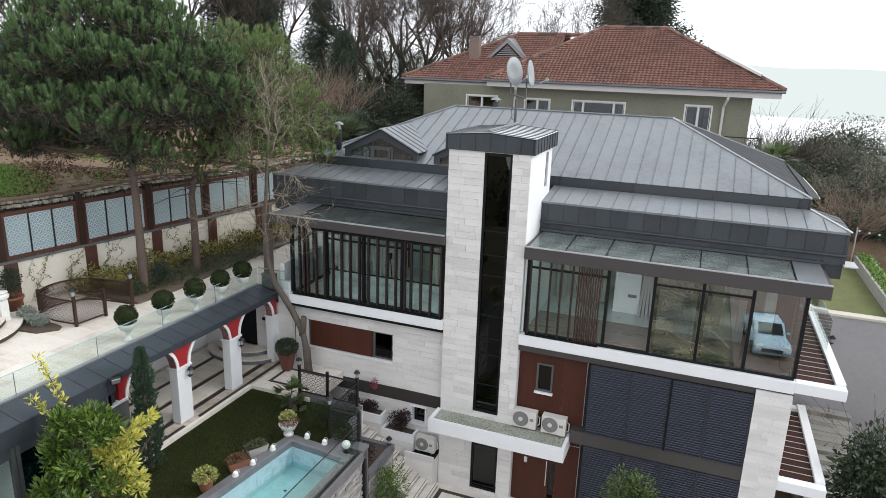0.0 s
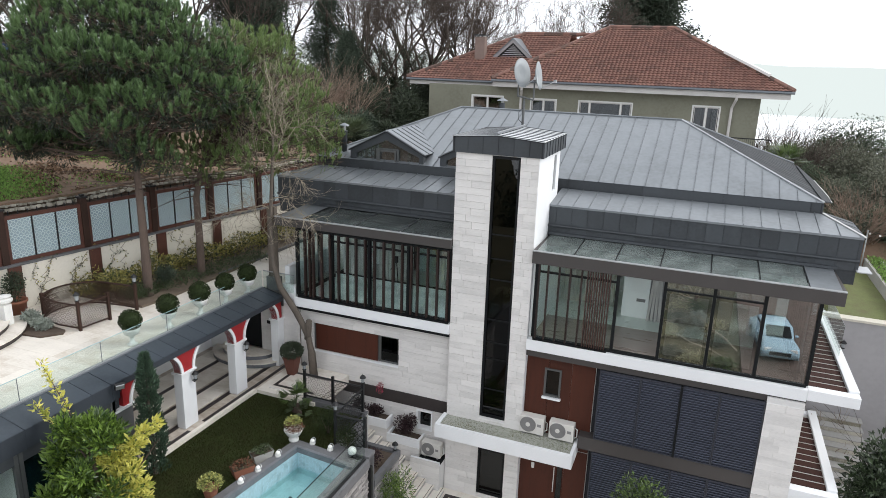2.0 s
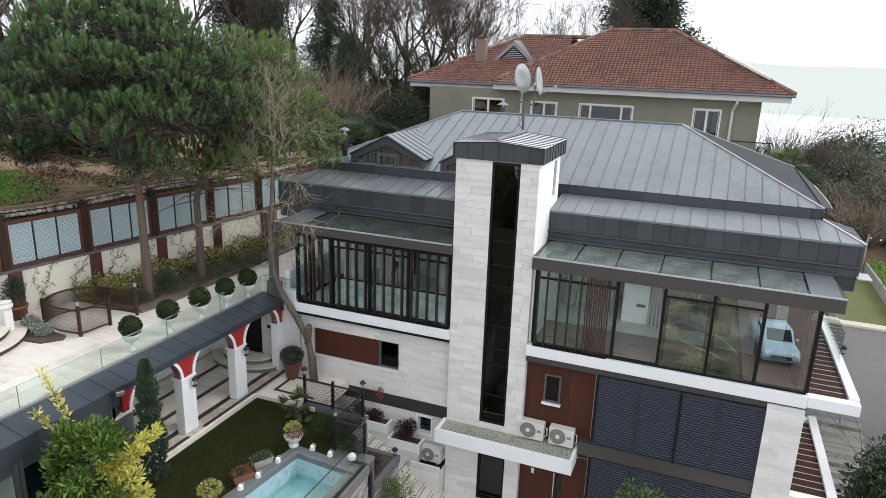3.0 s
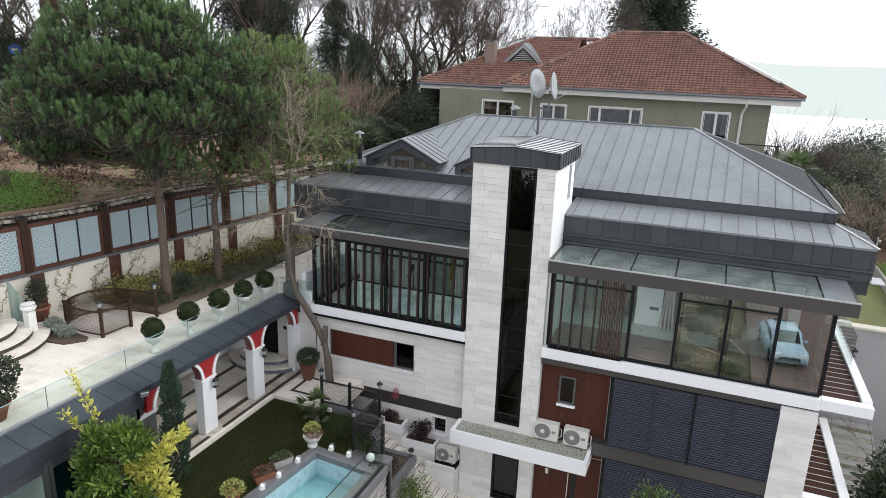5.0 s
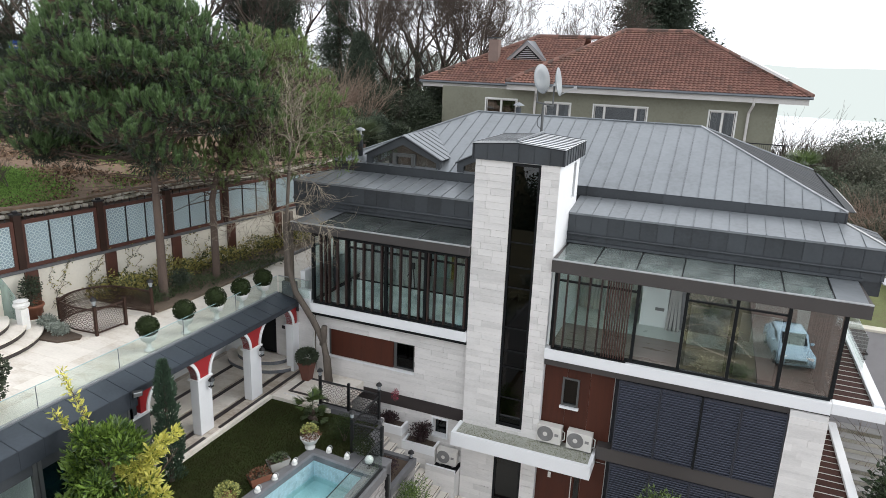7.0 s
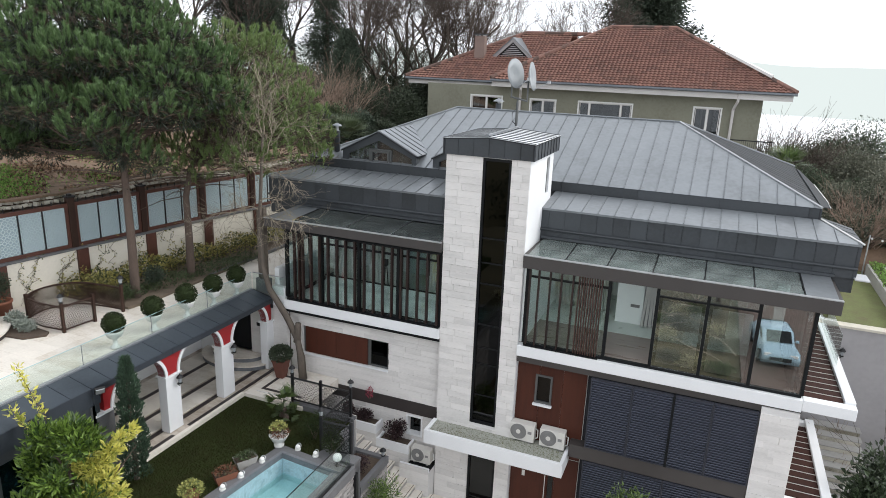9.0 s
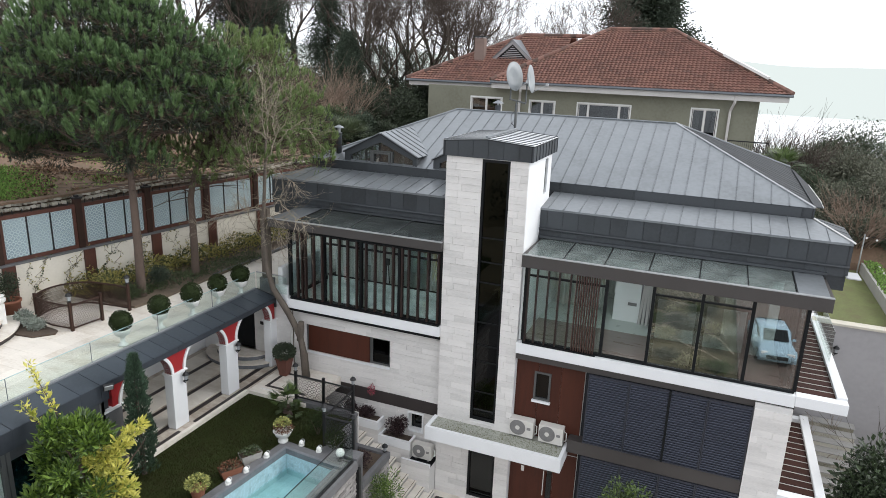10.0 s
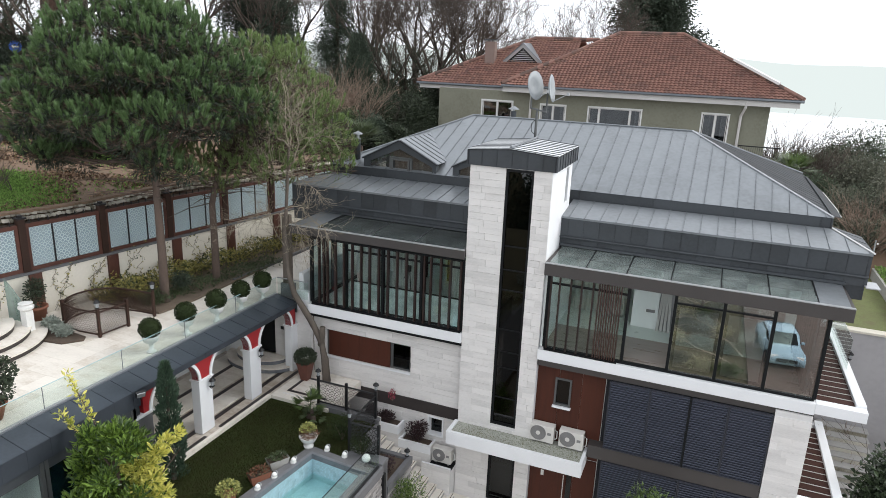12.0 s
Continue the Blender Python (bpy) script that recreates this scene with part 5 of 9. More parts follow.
for x in (-15.2, -14.3, -13.4):
    for k in range(9):
        boxed("floor_slab", M["travertine"], arc, x - 0.78 + 0.003, x - 0.003 + 0.0, 9.6 + k * 0.95, 10.546 + k * 0.95, 0.263, ARCADE)
for x in (-15.23, -14.2, -13.32):
    boxed("inlaid_band", M["band"], arc, x, x + 0.14, 9.5, 17.0, 0.263, 0.286)
boxed("inlaid_band", M["band"], arc, -15.09, -13.33, 16.86, 17.0, 0.263, 0.2865)
boxed("inlaid_band", M["band"], arc, -12.84, -12.72, 12.7, 17.1, 0.263, 0.284)
boxed("inlaid_band", M["band"], arc, -12.84, -12.72, 9.4, 12.08, 0.263, 0.284)
boxed("back_wall", M["render_white"], wing, -16.4, -16.2, 3.0, 18.4, -0.2, 2.74, label="white rendered back wall")
boxed("end_wall", M["stone"], wing, -13.88, -12.95, 17.1, 17.24, 0.0, 2.69)
boxed("end_wall", M["render_white"], wing, -16.2, -14.78, 17.1, 17.24, 0.0, 2.69)
boxed("end_wall", M["render_white"], wing, -14.78, -13.88, 17.1, 17.24, 2.45, 2.69)
boxed("end_wall", M["stone"], wing, -12.945, -12.336, 17.1, 17.24, 0.0, 2.69)
boxed("arcade_door", M["dark_frame"], wing, -14.78, -13.88, 17.19, 17.235, 0.64, 2.45, label="dark timber door")
for r, z0, z1 in ((1.45, 0.286, 0.46), (1.05, 0.46, 0.64)):
    bm = B()
    pts = [(-14.42 - r * math.cos(math.pi * k / 20), 17.09 - r * 0.72 * math.sin(math.pi * k / 20)) for k in range(21)]
    solid(bm, [(p[0], p[1], z0) for p in pts], (0, 0, z1 - z0 - 0.04))
    st = part("round_step", bm, M["bluestone"], wing, "half-round step with grey marble riser")
    bm = B()
    solid(bm, [(-14.42 + (p[0] + 14.42) * 1.02, 17.09 + (p[1] - 17.09) * 1.02, z1 - 0.04) for p in pts], (0, 0, 0.04))
    part("tread", bm, M["travertine"], st)
boxed("wall_plate", M["iron"], wing, -13.62, -13.49, 17.08, 17.098, 1.68, 1.8)

# glazed rooms of the near end
boxed("plinth", M["travertine"], wing, -13.1, -12.8, 3.0, 9.6, 0.0, 0.3)
for k in range(5):
    y0 = 3.2 + k * 1.32
    f = part("garden_window", (lambda bm: (box(bm, -13.0, -12.9, y0, y0 + 0.09, 0.3, 2.64), box(bm, -13.0, -12.9, y0 + 1.2, y0 + 1.29, 0.3, 2.64), box(bm, -13.0, -12.9, y0 + 0.09, y0 + 1.2, 0.3, 0.4), box(bm, -13.0, -12.9, y0 + 0.09, y0 + 1.2, 2.5, 2.64)) and bm)(B()), M["grey_frame"], wing, "tall window in a grey frame")
    boxed("pane", M["dark_glass"] if k % 2 else M["clear"], f, -12.96, -12.95, y0 + 0.09, y0 + 1.2, 0.4, 2.5)
boxed("room_wall", M["room_white"], wing, -14.6, -14.4, 3.0, 9.6, 0.0, 2.64)
boxed("end_wall", M["grey_frame"], wing, -14.4, -12.9, 9.62, 9.78, 0.28, 2.64)
boxed("end_wall", M["render_white"], wing, -16.2, -12.9, 2.8, 3.0, 0.0, 2.64)

# wall lanterns and the flood light
def lantern(name, at, wall=True):
    t = thing(name, "small black iron lantern with clear panes", "lantern", at, "garden lanterns")
    bm = B()
    lathe(bm, [(0.045, 0), (0.075, 0.03), (0.03, 0.05)], 6)
    part("base", bm, M["iron"], t)
    bm = B()
    lathe(bm, [(0.045, 0.05), (0.07, 0.2)], 6)
    part("panes", bm, M["dish"], t)
    bm = B()
    lathe(bm, [(0.11, 0.2), (0.06, 0.27), (0.02, 0.29), (0.0, 0.34)], 6)
    part("hood", bm, M["iron"], t)
    if wall:
        bm = B()
        tube(bm, [(0, 0, 0.0), (-0.03, 0, -0.06), (-0.12, 0, -0.02)], 0.015, 5)
        part("bracket", bm, M["iron"], t)
    return t


for y in (12.5, 14.86):
    lantern("wall_lantern", (AX + 0.13, y, 1.72))
fl = thing("flood_light", "small black flood light under the eaves", "lamp", (-12.66, 9.75, 2.72))
bm = B()
obox(bm, pose(0, 0, 0.12, 25, 0, 60), 0.24, 0.08, 0.18, 0.01)
part("housing", bm, M["iron"], fl)
bm = B()
tube(bm, [(0, 0, -0.02), (0, 0, 0.1)], 0.02, 6)
part("bracket", bm, M["iron"], fl)
bm = B()
obox(bm, pose(0.035, -0.02, 0.12, 25, 0, 60), 0.2, 0.055, 0.14)
part("lens", bm, M["galv"], fl)

# glass guard along the rim
guard = thing("glass_guard", "frameless green glass guard along the terrace", "balustrade")
for k in range(6):
    y0 = 3.3 + k * 2.3
    gp_ = boxed("pane", M["rail_glass"], guard, RIM - 0.03, RIM - 0.015, y0 + 0.01, min(y0 + 2.29, 17.0), 3.05, 3.66)
    boxed("polished_edge", M["pool_tile"], gp_, RIM - 0.032, RIM - 0.013, y0 + 0.01, min(y0 + 2.29, 17.0), 3.661, 3.672)
    boxed("polished_edge", M["bluestone"], gp_, RIM - 0.031, RIM - 0.014, y0 - 0.002, y0 + 0.008, 3.10, 3.66)
boxed("shoe", M["galv"], guard, RIM - 0.06, RIM + 0.0, 3.2, 17.0, 3.0755, 3.10)
boxed("pane", M["rail_glass"], guard, -13.65, -12.4, 17.02, 17.035, 3.03, 3.66)
rail = B()
tube(rail, [(-13.65, 17.03, 3.68), (-12.4, 17.03, 3.68)], 0.02, 6)
part("handrail", rail, M["galv"], guard)
boxed("parapet", M["render_white"], wing, -12.9, -12.36, 17.07, 17.25, 2.6, 3.3)
boxed("parapet", M["render_white"], wing, -12.9, -12.72, 17.26, 20.5, 2.972, 3.9)

# urns with clipped balls
def topiary(at, ball, label):
    t = thing("topiary_urn", label, "plant", at, "topiary urns on the terrace")
    bm = B()
    lathe(bm, [(0.13, 0), (0.14, 0.04), (0.07, 0.09), (0.06, 0.24), (0.10, 0.28), (0.19, 0.34), (0.24, 0.47), (0.25, 0.52), (0.20, 0.51), (0.18, 0.47)], 16)
    part("urn", bm, M["white_pot"], t, "white footed urn", True)
    rnd = random.Random(int(at[1] * 10))
    core = B()
    bmesh.ops.create_icosphere(core, subdivisions=3, radius=ball * 0.86, matrix=Matrix.Translation((0, 0, 0.5 + ball * 0.8)))
    part("foliage_core", core, M["box"], t, "", True)
    p, n = on_ball(rnd, 1500, (0, 0, 0.5 + ball * 0.8), (ball, ball, ball * 0.97), 0.16)
    part("foliage", leaves("foliage", p, n, 0.05, M["box"], rnd, 0.6, 0.9), None, t, "clipped dark boxwood ball")


for k in range(5):
    topiary(((-13.98, -13.97, -13.88, -13.84, -13.80)[k], (11.47, 12.86, 14.10, 15.25, 16.35)[k], TERRACE + 0.003), 0.29 + 0.012 * ((k * 7) % 3), "clipped boxwood ball in a white footed urn")

# large potted shrub at the near end of the terrace
pot = thing("potted_shrub", "large round-leaved shrub in a terracotta pot", "plant", (-14.45, 7.15, TERRACE + 0.003))
bm = B()
lathe(bm, [(0.22, 0), (0.32, 0.34), (0.36, 0.36), (0.36, 0.42), (0.29, 0.42), (0.27, 0.36)], 18)
part("pot", bm, M["terracotta"], pot, "", True)
rnd = random.Random(5)
p, n = [], []
for c, r in (((0, 0, 0.72), 0.52), ((0.1, 0.1, 1.15), 0.48), ((-0.3, -0.1, 0.95), 0.42)):
    a, b = on_ball(rnd, 1300, c, (r, r, r * 0.75), 0.5)
    p += a
    n += b
part("foliage", leaves("foliage", p, n, 0.075, M["ivy"], rnd, 0.8, 0.9), None, pot)
bm = B()
tube(bm, [(0, 0, 0.3), (0.03, 0, 0.8), (0.05, 0.05, 1.1)], [0.04, 0.03, 0.02], 6)
part("stem", bm, M["bark"], pot)

# round steps and pedestal
steps = thing("round_stair", "curved pale stone steps on the terrace", "stairs")
for k in range(4):
    r = 2.2 - 0.40 * k
    bm = B()
    pts = [(-19.0 + r * math.cos(a), 9.35 + r * math.sin(a)) for a in [radians(-95 + 7.5 * q) for q in range(23)]]
    pts = [(max(x, fence_x(y) + 0.15), y) for x, y in pts] + [(-19.2, 10.2), (-19.2, 7.2)]
    z = TERRACE + 0.004 + 0.16 * k
    solid(bm, [(x, y, z) for x, y in pts], (0, 0, 0.12))
    riser = part("step", bm, M["band"], steps)
    bm = B()
    solid(bm, [(-19.0 + (x + 19.0) * 1.015, 9.35 + (y - 9.35) * 1.015, z + 0.12) for x, y in pts], (0, 0, 0.04))
    part("tread", bm, M["travertine"], riser)
ped = thing("pedestal", "white carved stone pedestal", "pedestal", (-17.95, 10.75, TERRACE + 0.003))
bm = B()
box(bm, -0.17, 0.17, -0.17, 0.17, 0, 0.12, 0.015)
box(bm, -0.12, 0.12, -0.12, 0.12, 0.12, 0.78, 0.01)
part("shaft", bm, M["white_pot"], ped)
bm = B()
lathe(bm, [(0.12, 0.78), (0.21, 0.86), (0.22, 0.93), (0.15, 0.97), (0.2, 1.02), (0.0, 1.06)], 12)
part("crown", bm, M["white_pot"], ped)
gp = thing("curved_glass_guard", "pale green glass panel beside the curved steps", "balustrade")
bm = B()
solid(bm, [(-18.15, 10.8, 3.05), (-18.98, 10.9, 3.05), (-18.98, 10.9, 4.6), (-18.6, 10.86, 4.35), (-18.15, 10.8, 4.0)], (0, 0.015, 0))
part("pane", bm, M["tinted_glass"], gp)

# brown post at the terrace corner, beside the glass guard
post = thing("corner_post", "weathered brown post at the terrace corner", "post", (-13.32, 17.2, 2.973))
bm = B()
box(bm, -0.15, 0.15, -0.09, 0.09, 0.5, 3.0, 0.01)
part("shaft", bm, M["bark_grey"], post)
bm = B()
box(bm, -0.24, 0.24, -0.13, 0.13, 0.0, 0.5, 0.008)
part("plinth", bm, M["grey_stone"], post)


# ---- garden: lawn, pool, stairs ----
whole("lawn", (lambda bm: solid(bm, [(-12.6, 0, -0.2), (-10.5, 0, -0.2), (-10.37, 8.0, -0.2), (-9.80, 13.16, -0.2), (-8.62, 13.06, -0.2), (-8.64, 15.09, -0.2), (-12.6, 15.02, -0.2)], (0, 0, 0.2 + 0.15)) or bm)(B()), M["grass"], "dark winter lawn, patchy and thin", "lawn", kind="structure")
PO = [(-10.0, 8.0), (-9.47, 12.69), (-7.76, 12.53), (-7.72, 8.0)]
rnd = random.Random(11)
verts, faces = [], []
for _ in range(42000):
    x, y = rnd.uniform(-12.58, -8.66), rnd.uniform(8.5, 14.95)
    if x > -10.35 + (y - 8.2) * 0.09 and y < 13.1:
        continue
    h, a = rnd.uniform(0.02, 0.055), rnd.uniform(0, 6.28)
    k = len(verts)
    dx, dy = 0.008 * math.cos(a), 0.008 * math.sin(a)
    verts += [(x - dx, y - dy, 0.15), (x + dx, y + dy, 0.15), (x + rnd.uniform(-0.03, 0.03), y + rnd.uniform(-0.03, 0.03), 0.15 + h)]
    faces.append((k, k + 1, k + 2))
whole("grass_blades", raw("grass", verts, faces, M["blade"]), None, "short dull green grass blades", "grass", kind="stuff")
kerb = thing("lawn_kerb", "white stone kerb and path round the lawn", "kerb", kind="structure")
boxed("kerb", M["travertine"], kerb, -12.72, -12.6, 3.0, 15.02, -0.1, 0.275)
boxed("path", M["travertine"], kerb, -12.62, -10.4, 15.02, 17.25, -0.1, 0.27)
for a in ((-12.3, -10.75, 16.55, 16.66), (-12.3, -10.75, 15.5, 15.61)):
    boxed("inlaid_band", M["band"], kerb, *a, 0.2, 0.277)
for a in ((-12.3, -12.19, 15.61, 16.55),):
    boxed("inlaid_band", M["band"], kerb, *a, 0.2, 0.277)
boxed("kerb", M["grey_stone"], kerb, -10.9, -8.69, 15.10, 15.30, -0.3, 0.30)
boxed("lawn_wall", M["grey_stone"], kerb, -8.66, -8.61, 13.47, 15.10, -3.0, 0.17)
boxed("stair_bank", M["stone"], kerb, -12.33, -8.61, 15.301, 15.34, -3.0, 0.29)

# pool
pool = thing("pool", "small raised pool with pale blue mosaic and grey coping", "pool", kind="")


def rim_quads(bm, inner, wid, z0, z1):
    out = []
    n = len(inner)
    for i in range(n):
        p, q, r = Vector((*inner[i - 1], 0)), Vector((*inner[i], 0)), Vector((*inner[(i + 1) % n], 0))
        d1, d2 = (q - p).normalized(), (r - q).normalized()
        n1, n2 = Vector((-d1.y, d1.x, 0)), Vector((-d2.y, d2.x, 0))
        m = (n1 + n2) / (1 + n1.dot(n2))
        out.append(q + m * wid[0])
    for i in range(n):
        j = (i + 1) % n
        solid(bm, [(*inner[i], z0), (*inner[j], z0), (out[j].x, out[j].y, z0), (out[i].x, out[i].y, z0)], (0, 0, z1 - z0))
    return [(v.x, v.y) for v in out]


bm = B()
mid = rim_quads(bm, PO, (0.10,), 0.10, 0.265)
part("inner_coping", bm, M["bluestone"], pool, "dark blue-grey coping")
bm = B()
rim_quads(bm, mid, (0.24,), 0.0, 0.25)
part("coping", bm, M["grey_stone"], pool, "grey stone coping")
bm = B()
rim_quads(bm, PO, (0.06,), -0.6, 0.10)
part("pool_wall", bm, M["pool_tile"], pool, "pale blue mosaic walls")
bm = B()
solid(bm, [(*p, -0.6) for p in PO], (0, 0, 0.05))
part("pool_floor", bm, M["pool_tile"], pool)
bm = B()
solid(bm, [(*p, -0.36) for p in PO], (0, 0, 0.006))
part("water_surface", bm, M["water_still"], pool)
# mosaic on the two walls that face the camera
for a, b in ((PO[0], PO[1]), (PO[1], PO[2])):
    A, Bv = Vector((*a, 0)), Vector((*b, 0))
    d = (Bv - A).normalized()
    nrm = Vector((d.y, -d.x, 0))
    verts, faces = [], []
    n = int((Bv - A).length / 0.05)
    for i in range(n):
        for j in range(11):
            z = -0.40 + j * 0.046
            o = A + d * (i * 0.05 + 0.004) + nrm * 0.004
            k = len(verts)
            verts += [(o.x, o.y, z), (o.x + d.x * 0.042, o.y + d.y * 0.042, z), (o.x + d.x * 0.042, o.y + d.y * 0.042, z + 0.04), (o.x, o.y, z + 0.04)]
            faces.append((k, k + 1, k + 2, k + 3))
    part("mosaic", raw("mosaic", verts, faces, M["mosaic"]), None, pool, "small blue glass mosaic", kind="stuff")
boxed("pool_drain", M["iron"], pool, -9.05, -8.97, 11.6, 11.66, -0.548, -0.54)

# glass screen along the pool and the stone wall below it
screen = thing("pool_screen", "clear glass screen along the pool edge", "balustrade")
boxed("pane", M["rail_glass"], screen, -7.46, -7.448, 8.2, 12.95, 0.252, 1.18)
boxed("top_edge", M["iron"], screen, -7.463, -7.445, 8.2, 12.95, 1.181, 1.198)
boxed("channel", M["iron"], screen, -7.50, -7.42, 8.2, 12.95, 0.2505, 0.285)
pw = whole("wall_pool", (lambda bm: box(bm, -7.6, -7.42, 5.0, 13.0, COURT, -0.01) or bm)(B()), M["grey_stone"], "split-stone wall below the pool", "wall", kind="structure")
boxed("end_wall", M["grey_stone"], pw, -8.64, -7.42, 13.001, 13.455, COURT, 0.18)
boxed("coping", M["grey_stone"], pw, -7.44, -7.33, 5.0, 13.02, 0.0, 0.245)
rnd = random.Random(2)
z = COURT
while z < -0.02:
    h = rnd.uniform(0.05, 0.10)
    y = 9.5
    while y < 13.0:
        l = rnd.uniform(0.18, 0.55)
        bm = B()
        box(bm, -7.42, -7.42 + rnd.uniform(0.02, 0.07), y + 0.003, min(y + l, 13.0) - 0.003, z + 0.002, min(z + h, -0.002) - 0.002)
        if z > -2.2:
            part("ledger_stone", bm, M["ledger"], pw)
        else:
            bm.free()
        y += l
    z += h
boxed("lower_wall", M["ledger"], pw, -7.42, -7.37, 9.5, 13.0, COURT, -2.2)
pipe = B()
box(pipe, -7.41, -7.30, 13.03, 13.14, COURT, 0.0, 0.01)
whole("black_post", mesh_of("post", pipe, M["iron"]), None, "black iron post at the pool corner", "post")

# grey planter below the pool corner
gp = thing("grey_planter", "grey stone planter with dark red shrub", "planter")
bm = B()
for a in ((-8.6, -7.4, 13.46, 13.6), (-8.6, -7.4, 15.03, 15.19), (-7.55, -7.4, 13.6, 15.03), (-8.6, -8.45, 13.6, 15.03)):
    box(bm, *a, -0.95, -0.72)
part("rim", bm, M["grey_stone"], gp)
boxed("body", M["grey_stone"], gp, -8.58, -7.46, 13.5, 15.15, COURT, -0.951)
boxed("soil", M["soil"], gp, -8.449, -7.551, 13.601, 15.029, -0.95, -0.8)
z = COURT + 1.0
while z < -1.0:
    h = rnd.uniform(0.05, 0.1)
    y = 13.5
    while y < 15.1:
        l = rnd.uniform(0.18, 0.5)
        bm = B()
        box(bm, -7.46, -7.46 + rnd.uniform(0.015, 0.05), y + 0.003, min(y + l, 15.15) - 0.003, z + 0.002, z + h - 0.002)
        part("ledger_stone", bm, M["ledger"], gp)
        y += l
    z += h

# stone stairs from the garden to the court
stair = thing("garden_stair", "straight flight of pale stone steps", "stairs")
for k in range(19):
    z = COURT + 0.17 * (k + 1)
    x1 = -6.5 - 0.29 * k
    if z > 0.26:
        break
    # riser shade is put into the greyer body; dark line drawn at each nosing
    s = boxed("step", M["concrete"], stair, x1 - 0.30, x1, 15.35, 16.74, max(COURT, z - 0.4), z - 0.03)
    boxed("tread", M["travertine"], s, x1 - 0.29, x1 + 0.025, 15.345, 16.742, z - 0.03, z, bevel=0.006)
    boxed("nosing_strip", M["bark"], s, x1 - 0.045, x1 - 0.025, 15.36, 16.73, z, z + 0.003)

# stepped planters along the house wall
pl = thing("stepped_planter", "stepped white stone planters along the house wall", "planter")
for x0, x1, zt in ((-10.3, -8.66, -0.85), (-8.655, -7.45, -1.30)):
    bm = B()
    for a in ((x0, x1, 16.75, 16.83), (x0, x0 + 0.08, 16.83, 17.26), (x1 - 0.08, x1, 16.83, 17.26)):
        box(bm, *a, zt - 0.3, zt)
    rimob = part("rim", bm, M["render_white"], pl)
    boxed("body", M["joint"], pl, x0 + 0.01, x1 - 0.01, 16.78, 17.26, COURT, zt - 0.301)
    coursed(rimob, x0, x1, COURT, zt - 0.301, 16.78, 0.025, M["stone"], 0.2, (0.4, 0.8))
    boxed("soil", M["soil"], pl, x0 + 0.081, x1 - 0.081, 16.831, 17.259, zt - 0.3, zt - 0.08)
    coursed(rimob, 16.78, 17.26, COURT, zt, x1 - 0.01, 0.015, M["stone"], 0.3, (0.5, 0.6), axis="x")
nb = boxed("body", M["joint"], pl, -7.66, -6.62, 16.54, 17.26, COURT, -1.92)
coursed(nb, -7.66, -6.62, COURT, -1.80, 16.54, 0.025, M["stone"], 0.2, (0.4, 0.8))
boxed("rim", M["render_white"], pl, -7.66, -6.62, 16.52, 16.60, -1.92, -1.80)
boxed("shelf", M["dark_frame"], pl, -7.44, -6.62, 16.601, 17.26, -1.919, -1.9)


def bush(name, at, size, material, label, count, leaf, seed, narrow=0.5, shell=0.6, category="shrub", group="", lumps=5, dark=None):
    """A loose shrub: several lumps of leaves on short stems."""
    t = thing(name, label, category, at, group)
    rnd = random.Random(seed)
    p, n = [], []
    stems = B()
    for k in range(lumps):
        a = 2 * math.pi * k / lumps + rnd.uniform(-0.5, 0.5)
        r = rnd.uniform(0.0, 0.45)
        c = Vector((math.cos(a) * r * size[0], math.sin(a) * r * size[1], size[2] * rnd.uniform(0.4, 0.72)))
        s = rnd.uniform(0.42, 0.66)
        q, m = on_ball(rnd, count // lumps, c, (size[0] * s, size[1] * s, size[2] * s * 0.65), shell)
        p += q
        n += m
        tube(stems, [(0, 0, -0.02), c * 0.5, c], [0.02, 0.014, 0.008], 4)
    part("branchwork", stems, M["bark"], t)
    part("foliage", leaves("foliage", [Vector((v.x, v.y, max(v.z, 0.02))) for v in p], n, leaf, material, rnd, narrow, 0.9), None, t)
    return t


bush("purple_shrub", (-9.25, 17.02, -0.94), (0.42, 0.22, 0.5), M["purple"], "low dark purple shrub in a white planter", 900, 0.07, 21)
bush("purple_shrub", (-9.85, 17.02, -0.94), (0.3, 0.22, 0.55), M["purple"], "low dark purple shrub in a white planter", 600, 0.07, 22)
bush("purple_shrub", (-8.05, 17.02, -1.39), (0.44, 0.24, 0.85), M["purple"], "upright dark purple shrub in a white planter", 1300, 0.07, 23)
bush("red_shrub", (-7.85, 14.2, -0.81), (0.28, 0.4, 0.6), M["purple"], "dark red leafy shrub in a grey planter", 700, 0.06, 24)
bush("round_bush", (-9.15, 13.85, 0.15), (0.5, 0.5, 0.85), M["box"], "dark round bush beside the iron fence", 1900, 0.05, 25)
bush("round_bush", (-8.25, 13.45, 0.15), (0.42, 0.42, 0.7), M["box"], "dark round bush beside the pool", 1500, 0.05, 26)
bush("bamboo_bush", (-7.0, 14.0, COURT), (0.7, 0.7, 2.5), M["citrus"], "feathery green bush below the pool wall", 2200, 0.11, 27, 0.22)
bush("bamboo_bush", (-6.4, 12.4, COURT), (0.7, 0.7, 2.0), M["citrus"], "feathery green bush below the pool wall", 1800, 0.11, 28, 0.22)
bush("laurel_bush", (-0.05, 14.5, COURT), (0.95, 0.85, 3.75), M["laurel"], "glossy green laurel bush before the shutters", 4200, 0.13, 29, 0.45)
bush("flowering_plant", (-9.0, 16.95, 0.0), (0.16, 0.16, 0.45), M["magenta"], "small plant with magenta flowers", 220, 0.05, 30)


# air conditioners
def air_con(at):
    t = thing("air_conditioner", "beige outdoor air-conditioning unit with a round grille", "air conditioner", at, "outdoor air conditioners")
    bm = B()
